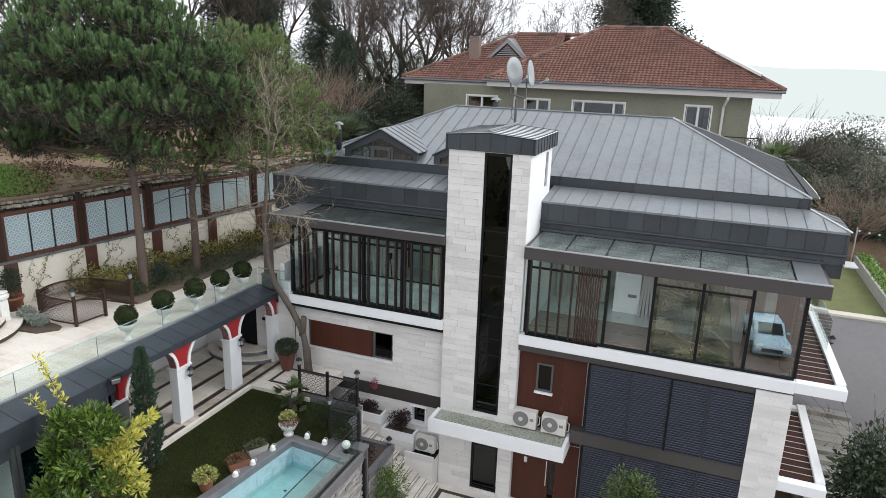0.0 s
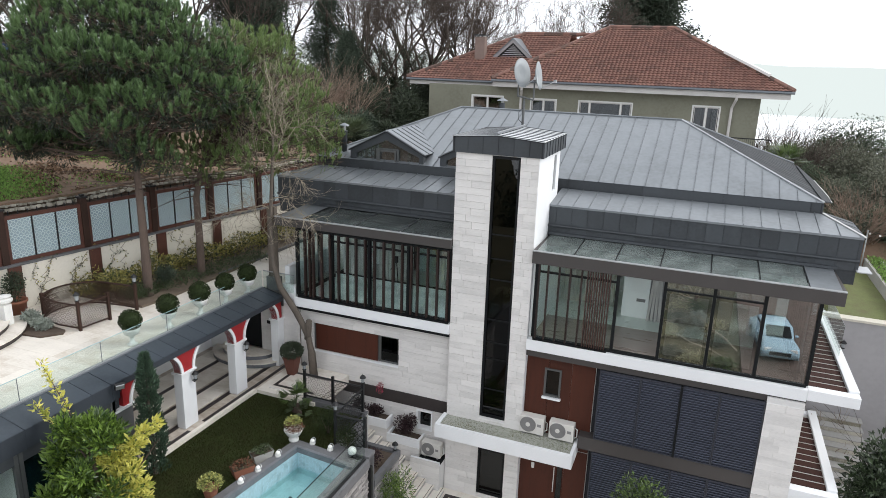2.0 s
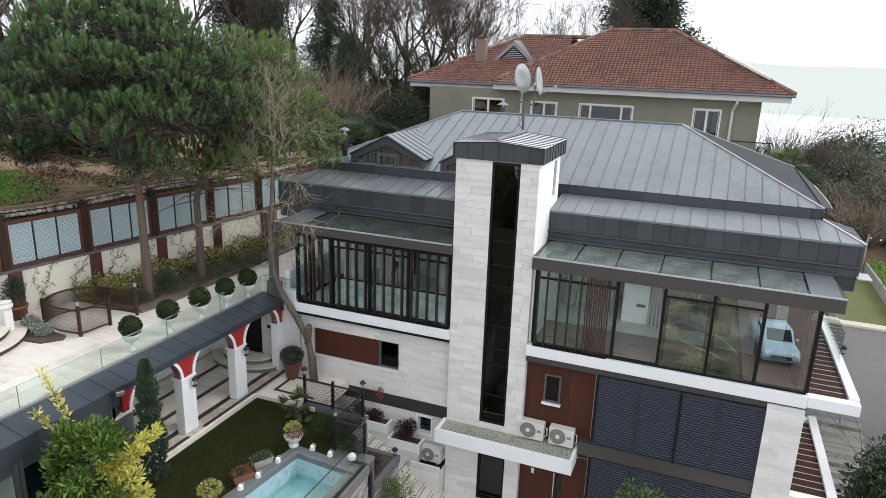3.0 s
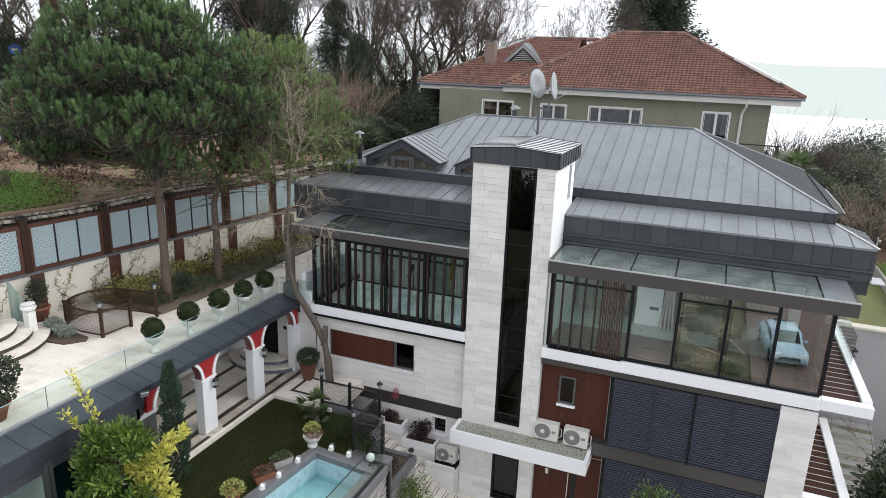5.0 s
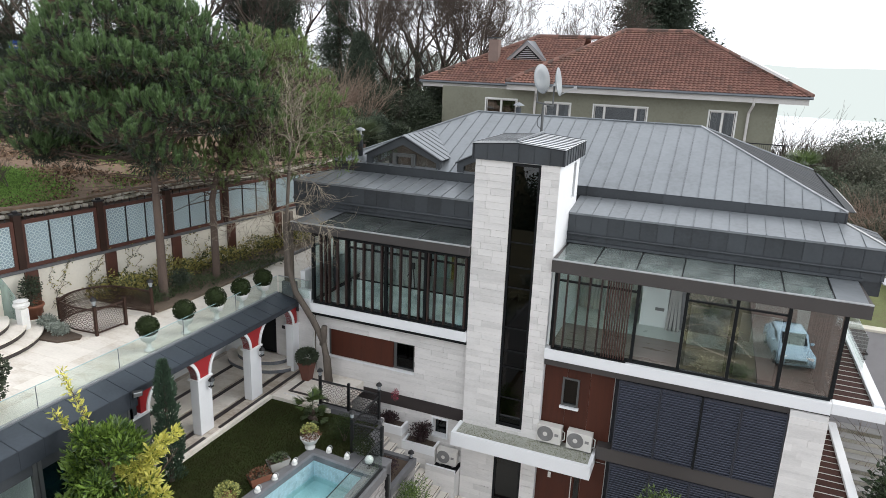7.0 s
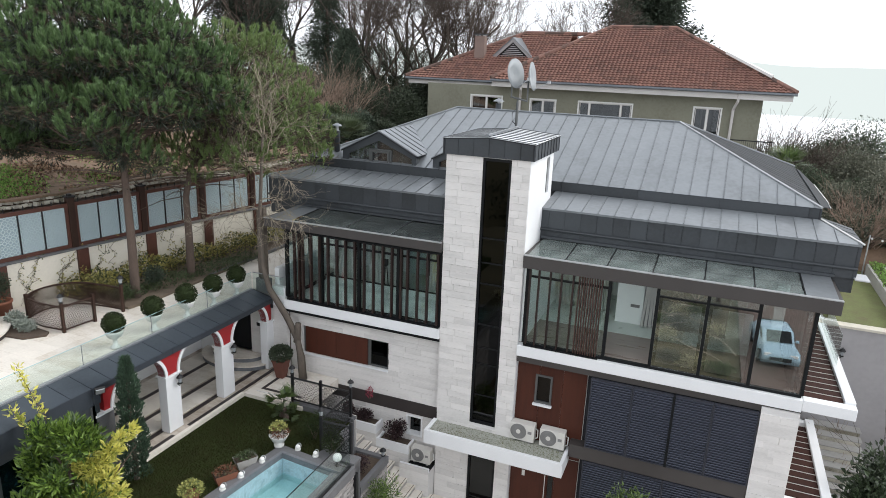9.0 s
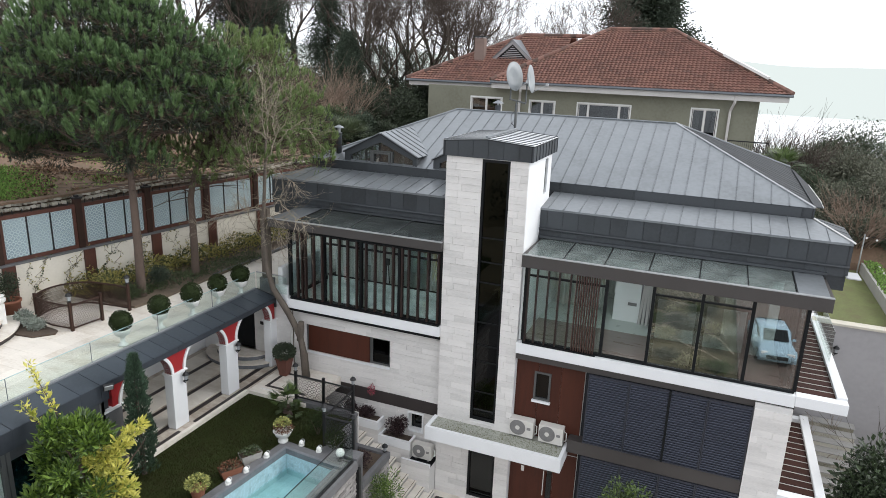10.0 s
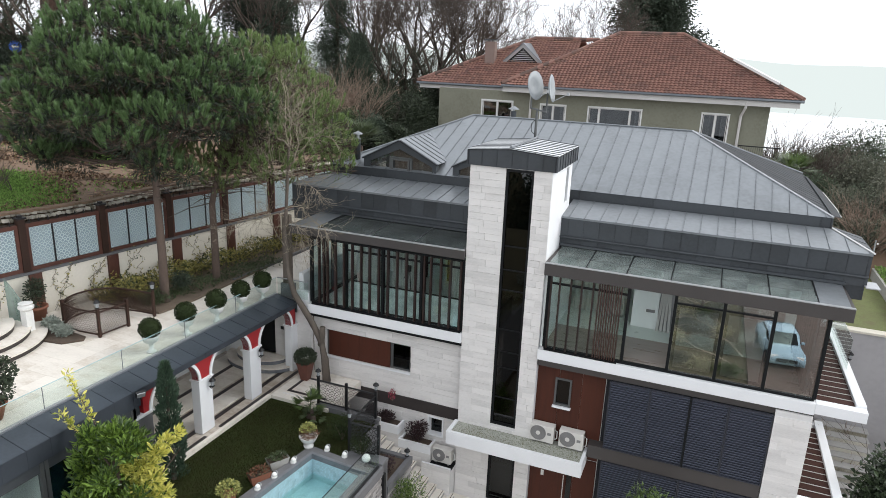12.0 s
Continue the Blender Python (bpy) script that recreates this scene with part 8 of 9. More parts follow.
rw = whole("wall_retaining", (lambda bm: (box(bm, 4.75, 13, 23.3, 23.6, -3.3, 2.95), box(bm, 4.5, 4.75, 23.3, 31, -3.3, 2.95)) and bm)(B()), M["wall_grey"], "plain grey rendered retaining wall", "wall", kind="structure")
boxed("coping", M["rubble"], rw, 4.5, 13, 23.22, 23.62, 2.951, 3.03)
whole("upper_lawn", (lambda bm: box(bm, 4.76, 7.0, 23.63, 31, 2.6, 2.96) or bm)(B()), M["dry_grass"], "dry yellow-green patch of lawn", "lawn", kind="structure")
pb = thing("concrete_planter", "long concrete planter with low green plants", "planter", (7.0, 23.7, 2.96))
bm = B()
box(bm, 0.0, 0.1, 0, 7, -0.2, 0.45)
box(bm, 0.55, 0.65, 0, 7, -0.2, 0.45)
box(bm, 0.1, 0.55, 0, 0.1, -0.2, 0.45)
part("trough", bm, M["concrete"], pb)
boxed("soil", M["soil"], pb, 0.1, 0.55, 0.1, 7, -0.2, 0.36)
rnd = random.Random(41)
p = [Vector((rnd.uniform(0.05, 0.6), rnd.uniform(0.1, 7), 0.36 + rnd.uniform(0, 0.25))) for _ in range(1600)]
part("foliage", leaves("foliage", p, [Vector((0, 0, 1))] * len(p), 0.09, M["weed"], rnd, 0.6, 1.0), None, pb)
whole("side_yard", (lambda bm: box(bm, 7.6, 13, 23.63, 40, 2.2, 2.6) or bm)(B()), M["asphalt"], "grey paved yard beyond the planter", "yard", kind="structure")
gh = thing("grey_house", "grey rendered neighbouring building with dark openings", "house")
bm = B()
box(bm, 9.2, 16, 33.0, 41, 2.0, 6.5)
part("wall", bm, M["wall_grey"], gh)
boxed("roof", M["roof_black"], gh, 9.0, 16.2, 32.8, 41.2, 6.5, 6.7)
for x in (9.8, 11.6):
    w_ = boxed("window", M["white_frame"], gh, x, x + 1.0, 32.95, 32.999, 3.4, 5.0)
    boxed("pane", M["dark_glass"], w_, x + 0.06, x + 0.94, 32.93, 32.949, 3.46, 4.94)
sl = thing("string_lights", "string of small white bulbs over the yard", "lights")
bm = B()
tube(bm, [(6.9, 30.6, 4.6), (8.2, 31.0, 4.4), (9.5, 31.4, 4.6)], 0.012, 4)
part("cable", bm, M["rubber"], sl)
for k in range(7):
    bm = B()
    bmesh.ops.create_icosphere(bm, subdivisions=1, radius=0.05, matrix=Matrix.Translation((7.0 + 0.4 * k, 30.63 + 0.12 * k, 4.52 - 0.15 * math.sin(math.pi * k / 6) - 0.02)))
    part("bulb", bm, M["globe"], sl)
bm = B()
tube(bm, [(6.9, 30.6, 2.5), (6.9, 30.6, 4.65)], 0.03, 6)
part("pole", bm, M["galv"], sl)
lantern("wall_lantern", (5.35, 23.2, 1.95))
ss = thing("side_stair", "pale stone garden steps beside the villa", "stairs")
for k in range(11):
    st_ = boxed("step", M["rubble"], ss, 4.78, 6.3, 22.9 - 0.36 * k, 23.27 - 0.36 * k, -3.25, -0.5 - 0.17 * k - 0.03)
    boxed("tread", M["concrete"], st_, 4.76, 6.34, 22.87 - 0.36 * k, 23.27 - 0.36 * k, -0.5 - 0.17 * k - 0.03, -0.5 - 0.17 * k)
whole("side_path", (lambda bm: (box(bm, 3.6, 9, 12.5, 19.2, -3.25, -2.6)) or bm)(B()), M["grey_stone"], "grey paved path below the balcony", "pavement", kind="structure")


# ---- cars: one on the lane above, one on the drive ----
def car(name, at, turn, paint, label):
    t = thing(name, label, "car", at, turn=turn)
    prof = [(-2.0, 0.28), (-2.05, 0.62), (-1.9, 0.9), (-1.55, 0.98), (-0.95, 1.42), (0.55, 1.46), (1.25, 1.02), (1.95, 0.86), (2.1, 0.62), (2.08, 0.28)]
    bm = B()
    rings = []
    for yy, k in ((-0.86, 0.0), (-0.72, 1.0), (0.72, 1.0), (0.86, 0.0)):
        rings.append([bm.verts.new((x, yy if z < 1.0 else yy * 0.84, z * (1 if k else (0.96 if z > 0.5 else 1)))) for x, z in prof])
    for u, v in zip(rings, rings[1:]):
        for i in range(len(prof)):
            j = (i + 1) % len(prof)
            bm.faces.new((u[i], u[j], v[j], v[i]))
    bm.faces.new(rings[0][::-1])
    bm.faces.new(rings[-1])
    part("body", bm, paint, t, "", True)
    for nm, pts in (("windscreen", [(1.22, -0.6, 1.06), (1.22, 0.6, 1.06), (0.62, 0.56, 1.45), (0.62, -0.56, 1.45)]), ("rear_window", [(-1.5, 0.6, 1.03), (-1.5, -0.6, 1.03), (-1.0, -0.56, 1.42), (-1.0, 0.56, 1.42)])):
        bm = B()
        n = Vector((1, 0, 0.7)) if nm == "windscreen" else Vector((-1, 0, 0.9))
        solid(bm, [Vector(p) + n * 0.012 for p in pts], n * 0.012)
        part(nm, bm, M["dark_frame"], t)
    for s in (-1, 1):
        bm = B()
        solid(bm, [(-1.2, s * 0.745, 1.04), (1.0, s * 0.745, 1.04), (0.5, s * 0.735, 1.38), (-0.85, s * 0.735, 1.38)], (0, s * 0.02, 0))
        part("side_window", bm, M["dark_frame"], t)
        for x in (-1.3, 1.3):
            bm = B()
            lathe(bm, [(0.2, -0.1), (0.32, -0.09), (0.32, 0.09), (0.2, 0.1)], 18)
            bmesh.ops.transform(bm, matrix=pose(x, s * 0.80, 0.32, 90), verts=bm.verts)
            wh = part("wheel", bm, M["rubber"], t)
            bm = B()
            lathe(bm, [(0.0, -0.11), (0.2, -0.1), (0.2, 0.1), (0.0, 0.11)], 10)
            bmesh.ops.transform(bm, matrix=pose(x, s * 0.80, 0.32, 90), verts=bm.verts)
            part("rim", bm, M["chrome"], wh)
        bm = B()
        obox(bm, pose(2.02, s * 0.6, 0.7, 0, 0, s * -12), 0.1, 0.34, 0.14, 0.02)
        part("headlight", bm, M["globe"], t)
        bm = B()
        obox(bm, pose(0.75, s * 0.92, 1.02), 0.12, 0.16, 0.12, 0.03)
        part("mirror", bm, paint, t)
    bm = B()
    obox(bm, pose(2.08, 0, 0.5), 0.06, 1.0, 0.2, 0.02)
    part("grille", bm, M["rubber"], t)
    return t


car("parked_car", (4.62, -1.1, COURT - 0.01), 84, M["car_paint"], "pale blue hatchback parked on the brown drive")
car("parked_car", (-29.2, 16.6, ground_z(-29.2, 16.6) + 0.02), 60, M["dark_frame"], "dark car parked on the lane above the bank")
verts, faces = [], []
for k in range(31):
    s = k / 30
    c = Vector((-22.5 - 34 * s, 6 + 34 * s, 0))
    d = Vector((0.707, 0.707, 0)) * 2.4
    for w_ in (-1, 1):
        q = c + d * w_
        verts.append((q.x, q.y, ground_z(q.x, q.y) + 0.06))
    if k:
        faces.append((2 * k - 2, 2 * k - 1, 2 * k + 1, 2 * k))
lane = whole("road", raw("road", verts, faces, M["asphalt"]), None, "narrow grey lane above the bank", "road", kind="structure")
SIGN_H = 10.9 - ground_z(-43.9, 30.6)
rs = thing("road_sign", "round blue road sign with a white arrow", "sign", (-43.9, 30.6, ground_z(-43.9, 30.6)))
bm = B()
tube(bm, [(0, 0, -0.2), (0, 0, SIGN_H + 0.1)], 0.04, 6)
part("pole", bm, M["galv"], rs)
bm = B()
lathe(bm, [(0.38, 0), (0.38, 0.03)], 24)
bmesh.ops.transform(bm, matrix=pose(0.03, -0.06, SIGN_H, 90, 0, 42), verts=bm.verts)
face_ = part("face", bm, M["blue_sign"], rs)
bm = B()
solid(bm, [(-0.26, 0, 0), (-0.06, 0, 0.14), (-0.06, 0, 0.05), (0.24, 0, 0.05), (0.24, 0, -0.05), (-0.06, 0, -0.05), (-0.06, 0, -0.14)], (0, -0.01, 0))
bmesh.ops.transform(bm, matrix=pose(0.05, -0.10, SIGN_H, 0, 0, 42), verts=bm.verts)
part("arrow", bm, M["white_frame"], face_)
# planting on the slope before the villa
# unseen turf, added to darken what the panes mirror
xs, ys = [-80 + 8.0 * i for i in range(21)], [-76 + 5.25 * j for j in range(9)]
verts = [(x, y, ground_z(x, y) + 0.06) for y in ys for x in xs]
faces = [(j * 21 + i, j * 21 + i + 1, j * 21 + i + 22, j * 21 + i + 21) for j in range(8) for i in range(20)]
whole("valley_grass", raw("valley_grass", verts, faces, M["slope_turf"]), None, "unseen dark turf under the woods, added for the mirrored view", "grass", kind="structure")
xs, ys = [-17 + 1.5 * i for i in range(20)], [-33.5 + 1.5 * j for j in range(27)]
verts = [(x, y, ground_z(x, y) + 0.06) for y in ys for x in xs]
faces = [(j * 20 + i, j * 20 + i + 1, j * 20 + i + 21, j * 20 + i + 20) for j in range(26) for i in range(19) if not (xs[i] > -15 and ys[j] < -21)]
whole("slope_grass", raw("slope_grass", verts, faces, M["slope_turf"]), None, "unseen dark turf below the court, added for the mirrored view", "grass", kind="structure")
rnd = random.Random(66)
for k in range(48):
    x, y = -10.4 + 1.12 * (k % 12) + rnd.uniform(-0.3, 0.3), 2.2 - 2.6 * (k // 12) + rnd.uniform(-0.5, 0.5)
    bush("drive_shrub", (x, y, ground_z(x, y) - 0.02), (rnd.uniform(0.7, 1.1), rnd.uniform(0.7, 1.1), rnd.uniform(0.35, 0.8) + 0.12 * (k // 12)), M[("straw", "silver", "scrub", "straw", "laurel", "scrub", "silver")[k % 7]], "loose dry shrub on the verge beside the drive", 650, 0.17, 640 + k, 0.22, 0.85, "shrub", "shrubs beside the drive", 6)
for k in range(14):
    x, y = -8.5 + 0.8 * k, 1.6 - 2.2 * (k % 4)
    fall_ = thing("fallen_branch", "pale fallen branch lying among shrubs", "branch", (x, y, ground_z(x, y) + 0.1), "fallen branches by the drive", turn=20 + 43 * k)
    bm = B()
    tube(bm, [(-1.3, 0, 0.15), (-0.4, 0.1, 0.5), (0.5, -0.1, 0.8), (1.4, 0.2, 1.1)], [0.05, 0.042, 0.03, 0.015], 5)
    for q in range(4):
        a = -0.7 + 0.5 * q
        tube(bm, [(a, 0, 0.4 + 0.2 * q), (a + 0.35, 0.5 * (-1) ** q, 0.6 + 0.22 * q), (a + 0.9, 0.8 * (-1) ** q, 0.7 + 0.25 * q)], [0.022, 0.015, 0.008], 4)
    part("branch", bm, M["bark_pale"], fall_)


# ---- trees ----
def needles(name, centres, rnd, material, per=60, long=0.15, wide=0.015, shoot=0.3):
    """Upright brushes: needles set along short shoots, pointing forwards like a bottle brush."""
    n = len(centres) * per
    base, tip, sid = np.zeros((n, 3)), np.zeros((n, 3)), np.zeros((n, 3))
    i = 0
    for c, s in centres:
        s = s.normalized()
        a = s.orthogonal().normalized()
        e = s.cross(a)
        k = rnd.uniform(0.75, 1.25)
        for _ in range(per):
            g = rnd.uniform(0, 6.28)
            f = rnd.random() ** 0.7
            w = (s + (a * math.cos(g) + e * math.sin(g)) * rnd.uniform(0.3, 0.95)).normalized()
            b0 = c + s * shoot * f * k
            base[i], tip[i], sid[i] = b0, b0 + w * long * k * rnd.uniform(0.8, 1.1), w.cross(s).normalized() * wide / 2
            i += 1
    verts = np.empty((n * 3, 3))
    verts[0::3], verts[1::3], verts[2::3] = base - sid, base + sid, tip
    faces = np.arange(n * 3).reshape(n, 3)
    return raw(name, verts.tolist(), faces.tolist(), material)


def pine(at, height, girth, dome, count, gap, extra, material, seed, brushes, per, long, shoot, label, lump=(0.5, 0.9), inner=190, inner_mat="pine_gap_dark"):
    """An umbrella pine: straight trunk, limbs to each spray, sprays of upright needle brushes with dark gaps between."""
    t = thing("umbrella_pine", label, "tree", at, "pines on the terrace")
    rnd = random.Random(seed)
    c, r = Vector(dome[0]), dome[1]
    top = Vector((c.x * 0.5, c.y * 0.5, height + 1.6))
    trunk = [Vector((0, 0, -0.05)), Vector((0.02, 0, height * 0.4)), Vector((-0.02, 0.02, height * 0.75)), Vector((c.x * 0.1, c.y * 0.1, height)), top]
    bm = B()
    tube(bm, [Vector((0, 0, -0.06)), Vector((0, 0, 0.1)), *trunk[1:]], [girth * 1.25, girth * 1.05, girth * 0.92, girth * 0.8, girth * 0.66, girth * 0.3], 12)
    part("trunk", bm, M["bark"], t, "", True)
    sprays = [(Vector(p), q) for p, q in extra]
    tries = 0
    while len(sprays) < count and tries < 9000:
        tries += 1
        a, q = rnd.uniform(0, 6.28), math.sqrt(rnd.random())
        h = max(0.0, 1 - q ** 2.2) ** 0.75
        low = rnd.random() < 0.34
        z = h * rnd.uniform(0.1, 0.75) - 0.05 if low else h * rnd.uniform(0.86, 1.0)
        p = c + Vector((r[0] * q * math.cos(a), r[1] * q * math.sin(a), r[2] * z))
        if p.x - c.x < -0.45 * r[0] and z > 0.8 - 0.35 * (c.x - p.x) / r[0] and r[0] > 3:
            continue
        if all((p - o).length > gap for o, _ in sprays):
            sprays.append((p, rnd.uniform(*lump)))
    green, dry, core, way = [], [], [], []
    limbs = B()
    for p, s in sprays:
        for _ in range(int(brushes * (s / 0.7) ** 2)):
            d = Vector((rnd.gauss(0, 1), rnd.gauss(0, 1), rnd.gauss(0.25, 0.8))).normalized()
            if d.z < -0.35:
                continue
            o = p + Vector((d.x * s, d.y * s, d.z * s * 0.7)) * rnd.uniform(0.72, 1.05)
            green.append((o - Vector((0, 0, shoot * 0.5)), Vector((d.x * 0.4 + rnd.gauss(0, 0.12), d.y * 0.4 + rnd.gauss(0, 0.12), 0.9))))
        for _ in range(int(brushes * 0.5)):
            d = Vector((rnd.gauss(0, 1), rnd.gauss(0, 1), -abs(rnd.gauss(0, 0.6)))).normalized()
            dry.append((p + d * s * rnd.uniform(0.4, 1.0), Vector((d.x, d.y, 0.3))))
        # dense inner needles; on the large pine their dark colour is gap shade
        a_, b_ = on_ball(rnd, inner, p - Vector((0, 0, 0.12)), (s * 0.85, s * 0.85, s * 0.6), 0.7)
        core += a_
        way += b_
        o = trunk[-2].lerp(trunk[-1], rnd.random()) if p.z > height else trunk[-3].lerp(trunk[-2], rnd.random())
        m1 = o.lerp(p, 0.55) + Vector((rnd.uniform(-0.2, 0.2), rnd.uniform(-0.2, 0.2), -0.3))
        tube(limbs, [o, m1, p], [0.045, 0.028, 0.01], 5)
        for _ in range(4):
            e = p + Vector((rnd.gauss(0, 1), rnd.gauss(0, 1), rnd.uniform(-0.5, 0.5))) * s * 0.8
            tube(limbs, [m1.lerp(p, rnd.random()), e], [0.012, 0.006], 3)
    for k in range(16):
        o = trunk[-3].lerp(trunk[-2], rnd.random())
        a = rnd.uniform(0, 6.28)
        e = o + Vector((math.cos(a), math.sin(a), rnd.uniform(-0.15, 0.2))) * rnd.uniform(1.0, 2.6)
        tube(limbs, [o, o.lerp(e, 0.5) + Vector((0, 0, 0.1)), e], [0.025, 0.016, 0.005], 4)
    part("branchwork", limbs, M["bark"], t)
    part("crown", needles("crown", green, rnd, material, per, long, 0.014, shoot), None, t, "upright brushes of green needles")
    part("old_needles", leaves("old_needles", core, way, 0.19, M[inner_mat], rnd, 0.10, 0.8), None, t, "inner needles of the sprays, gap shade painted into the dark ones")
    part("inner_foliage", needles("inner_foliage", dry, rnd, M["pine_dead"], 16, 0.14, 0.012, 0.3), None, t, "thin brownish inner needles")
    return t


rnd = random.Random(58)
LOW_SPRAYS = [(((-0.2 - 3.4 * q * math.cos(a)), 2.9 * q * math.sin(a) + 0.3, z), s_) for q, a, z, s_ in [(rnd.uniform(0.5, 1.0), rnd.uniform(-1.2, 1.3), rnd.uniform(4.55, 5.5), rnd.uniform(0.4, 0.55)) for _ in range(16)]]
pine((-16.43, 14.55, 3.09), 4.6, 0.145, ((-0.45, 0.2, 6.0), (3.75, 3.45, 3.6)), 140, 0.70, (((1.3, -1.5, 5.6), 0.7), ((1.6, -1.4, 5.1), 0.6), ((1.0, -1.2, 4.9), 0.5), ((2.0, -0.8, 4.8), 0.45), ((-3.0, -0.6, 5.4), 0.6), ((-3.9, 0.2, 5.3), 0.6), ((-3.2, -1.9, 5.5), 0.6), ((-3.7, -1.0, 5.1), 0.55), ((-2.5, -2.1, 5.1), 0.5), ((-4.3, -0.6, 5.6), 0.55), *LOW_SPRAYS), M["pine"], 71, 42, 130, 0.145, 0.24, "large umbrella pine with a dense green crown", (0.55, 0.85), 260)
pine((-16.35, 17.0, 3.09), 3.9, 0.138, ((1.35, 1.7, 4.5), (2.7, 2.7, 4.2)), 95, 0.58, (((1.1, -0.9, 4.5), 0.7), ((1.0, -0.7, 3.9), 0.6), ((0.2, -0.9, 4.2), 0.6), ((3.3, 0.8, 4.6), 0.7), ((2.3, 0.6, 4.0), 0.6)), M["pine_olive"], 72, 38, 70, 0.15, 0.18, "smaller pine with an olive-green crown", (0.5, 0.75), 30, "pine_olive")

# the leaning leafless tree between terrace and house
lt = thing("leafless_tree", "leafless grey tree leaning over the terrace corner", "tree", (-11.46, 16.7, 0.27))
rnd = random.Random(13)
trunk = [Vector(p) for p in ((0, 0, -0.05), (-0.08, 0.02, 0.8), (-0.25, 0.05, 1.5), (-0.70, 0.1, 2.16), (-1.37, 0.15, 2.98), (-1.66, 0.2, 3.76), (-1.71, 0.2, 5.3), (-1.55, 0.2, 7.2), (-1.47, 0.2, 8.1))]
bm = B()
tube(bm, trunk, [0.155, 0.135, 0.125, 0.11, 0.10, 0.085, 0.065, 0.05, 0.04], 10)
tube(bm, [trunk[2] + Vector((0, 0, -0.2)), (-0.2, 0.05, 1.75), (-0.16, 0.02, 2.0)], [0.12, 0.11, 0.10], 9)
part("trunk", bm, M["bark_grey"], lt, "", True)
limbs = []


def limb(start, steps, depth_y, r, twigs, long, droop=0.1):
    """A crooked limb through a few bends, dressed with wiry side twigs."""
    p = Vector(start)
    path = [p.copy()]
    for dx, dz in steps:
        mid = p + Vector((dx * 0.5 + rnd.gauss(0, 0.05), depth_y * 0.5, dz * 0.5 + rnd.gauss(0, 0.05)))
        p = p + Vector((dx, depth_y, dz))
        path += [mid, p.copy()]
    n = len(path)
    limbs.append((path, [max(r * (1 - 0.8 * k / (n - 1)), 0.007) for k in range(n)]))
    for k in range(twigs):
        i = rnd.randint(1, n - 2)
        o = path[i].lerp(path[i + 1], rnd.random())
        way = (path[i + 1] - path[i]).normalized() + Vector((rnd.gauss(0, 0.8), rnd.gauss(0, 0.6), rnd.gauss(0, 0.6) + droop))
        branches(rnd, o, way, rnd.uniform(0.5, 1.0) * long, 0.010, 2, rnd.uniform(-0.2, 0.3), 2, 0.34, 0.75, limbs, 1.0, 0.0045)


# rising limbs at the upper fork
top_, mid_, low_ = trunk[8], trunk[7], trunk[6]
limb(top_, ((-0.35, 0.22), (-0.45, 0.62), (-0.18, 0.60), (-0.2, 0.7), (-0.25, 0.4)), -0.06, 0.034, 16, 0.9)
limb(top_, ((-0.2, 0.4), (-0.08, 0.7), (-0.03, 0.75)), 0.12, 0.028, 14, 0.8)
limb(mid_.lerp(top_, 0.3), ((0.36, 0.45), (0.1, 0.7), (0.22, 0.7)), -0.1, 0.028, 16, 0.9)
limb(top_, ((0.03, 0.5), (0.0, 0.6), (-0.05, 0.65)), 0.0, 0.03, 14, 0.8)
limb(top_, ((0.3, 0.2), (0.5, 0.15), (0.6, 0.05), (0.5, -0.05)), 0.1, 0.018, 14, 0.8, 0.0)
# a middle whorl, level to both sides
limb(mid_, ((-0.55, 0.15), (-0.55, 0.45), (-0.7, 0.5)), -0.1, 0.024, 16, 1.0)
limb(mid_.lerp(low_, 0.1), ((-0.65, 0.0), (-0.7, 0.5), (-0.5, 0.3)), 0.15, 0.022, 16, 1.0)
limb(mid_, ((0.55, -0.05), (0.55, -0.25), (0.3, -0.15)), -0.12, 0.02, 18, 0.7, -0.2)
limb(mid_.lerp(low_, 0.3), ((-0.3, 0.5), (-0.15, 0.8), (0.1, 0.6)), -0.15, 0.02, 14, 0.9)
# drooping limbs lower down
limb(low_.lerp(mid_, 0.2), ((-0.5, 0.05), (-0.8, -0.25), (-0.6, -0.25)), -0.15, 0.022, 16, 1.0, -0.1)
limb(low_.lerp(mid_, 0.4), ((0.5, 0.1), (0.55, -0.15), (0.6, -0.3), (0.5, -0.1)), -0.15, 0.02, 18, 0.9, -0.15)
limb(low_, ((0.4, 0.35), (0.5, -0.25), (0.35, -0.6)), -0.2, 0.018, 14, 0.8, -0.2)
limb(trunk[5].lerp(low_, 0.5), ((-0.3, 0.5), (-0.3, 0.9), (0.0, 0.9)), -0.1, 0.026, 14, 0.9)
part("branchwork", limb_mesh("branchwork", limbs, M["bark_pale"], 3, 0.03), None, lt, "pale bare twigs")


def bare_tree(seed, height, label, material, spread=0.75, ivy=0.0, kids=3, group="bare trees behind the villa"):
    t = thing("bare_tree", label, "tree", (0, 0, 0), group)
    rnd = random.Random(seed)
    fork = height * rnd.uniform(0.22, 0.34)
    trunk = [Vector((0, 0, -0.4)), Vector((rnd.uniform(-0.2, 0.2), 0, fork * 0.5)), Vector((rnd.uniform(-0.4, 0.4), rnd.uniform(-0.3, 0.3), fork))]
    bm = B()
    tube(bm, trunk, [0.30, 0.24, 0.2], 9)
    part("trunk", bm, M["bark"], t, "", True)
    limbs = []
    for k in range(5):
        a = 2 * math.pi * k / 5 + rnd.uniform(-0.5, 0.5)
        w_ = Vector((math.cos(a) * spread, math.sin(a) * spread, rnd.uniform(0.8, 1.6)))
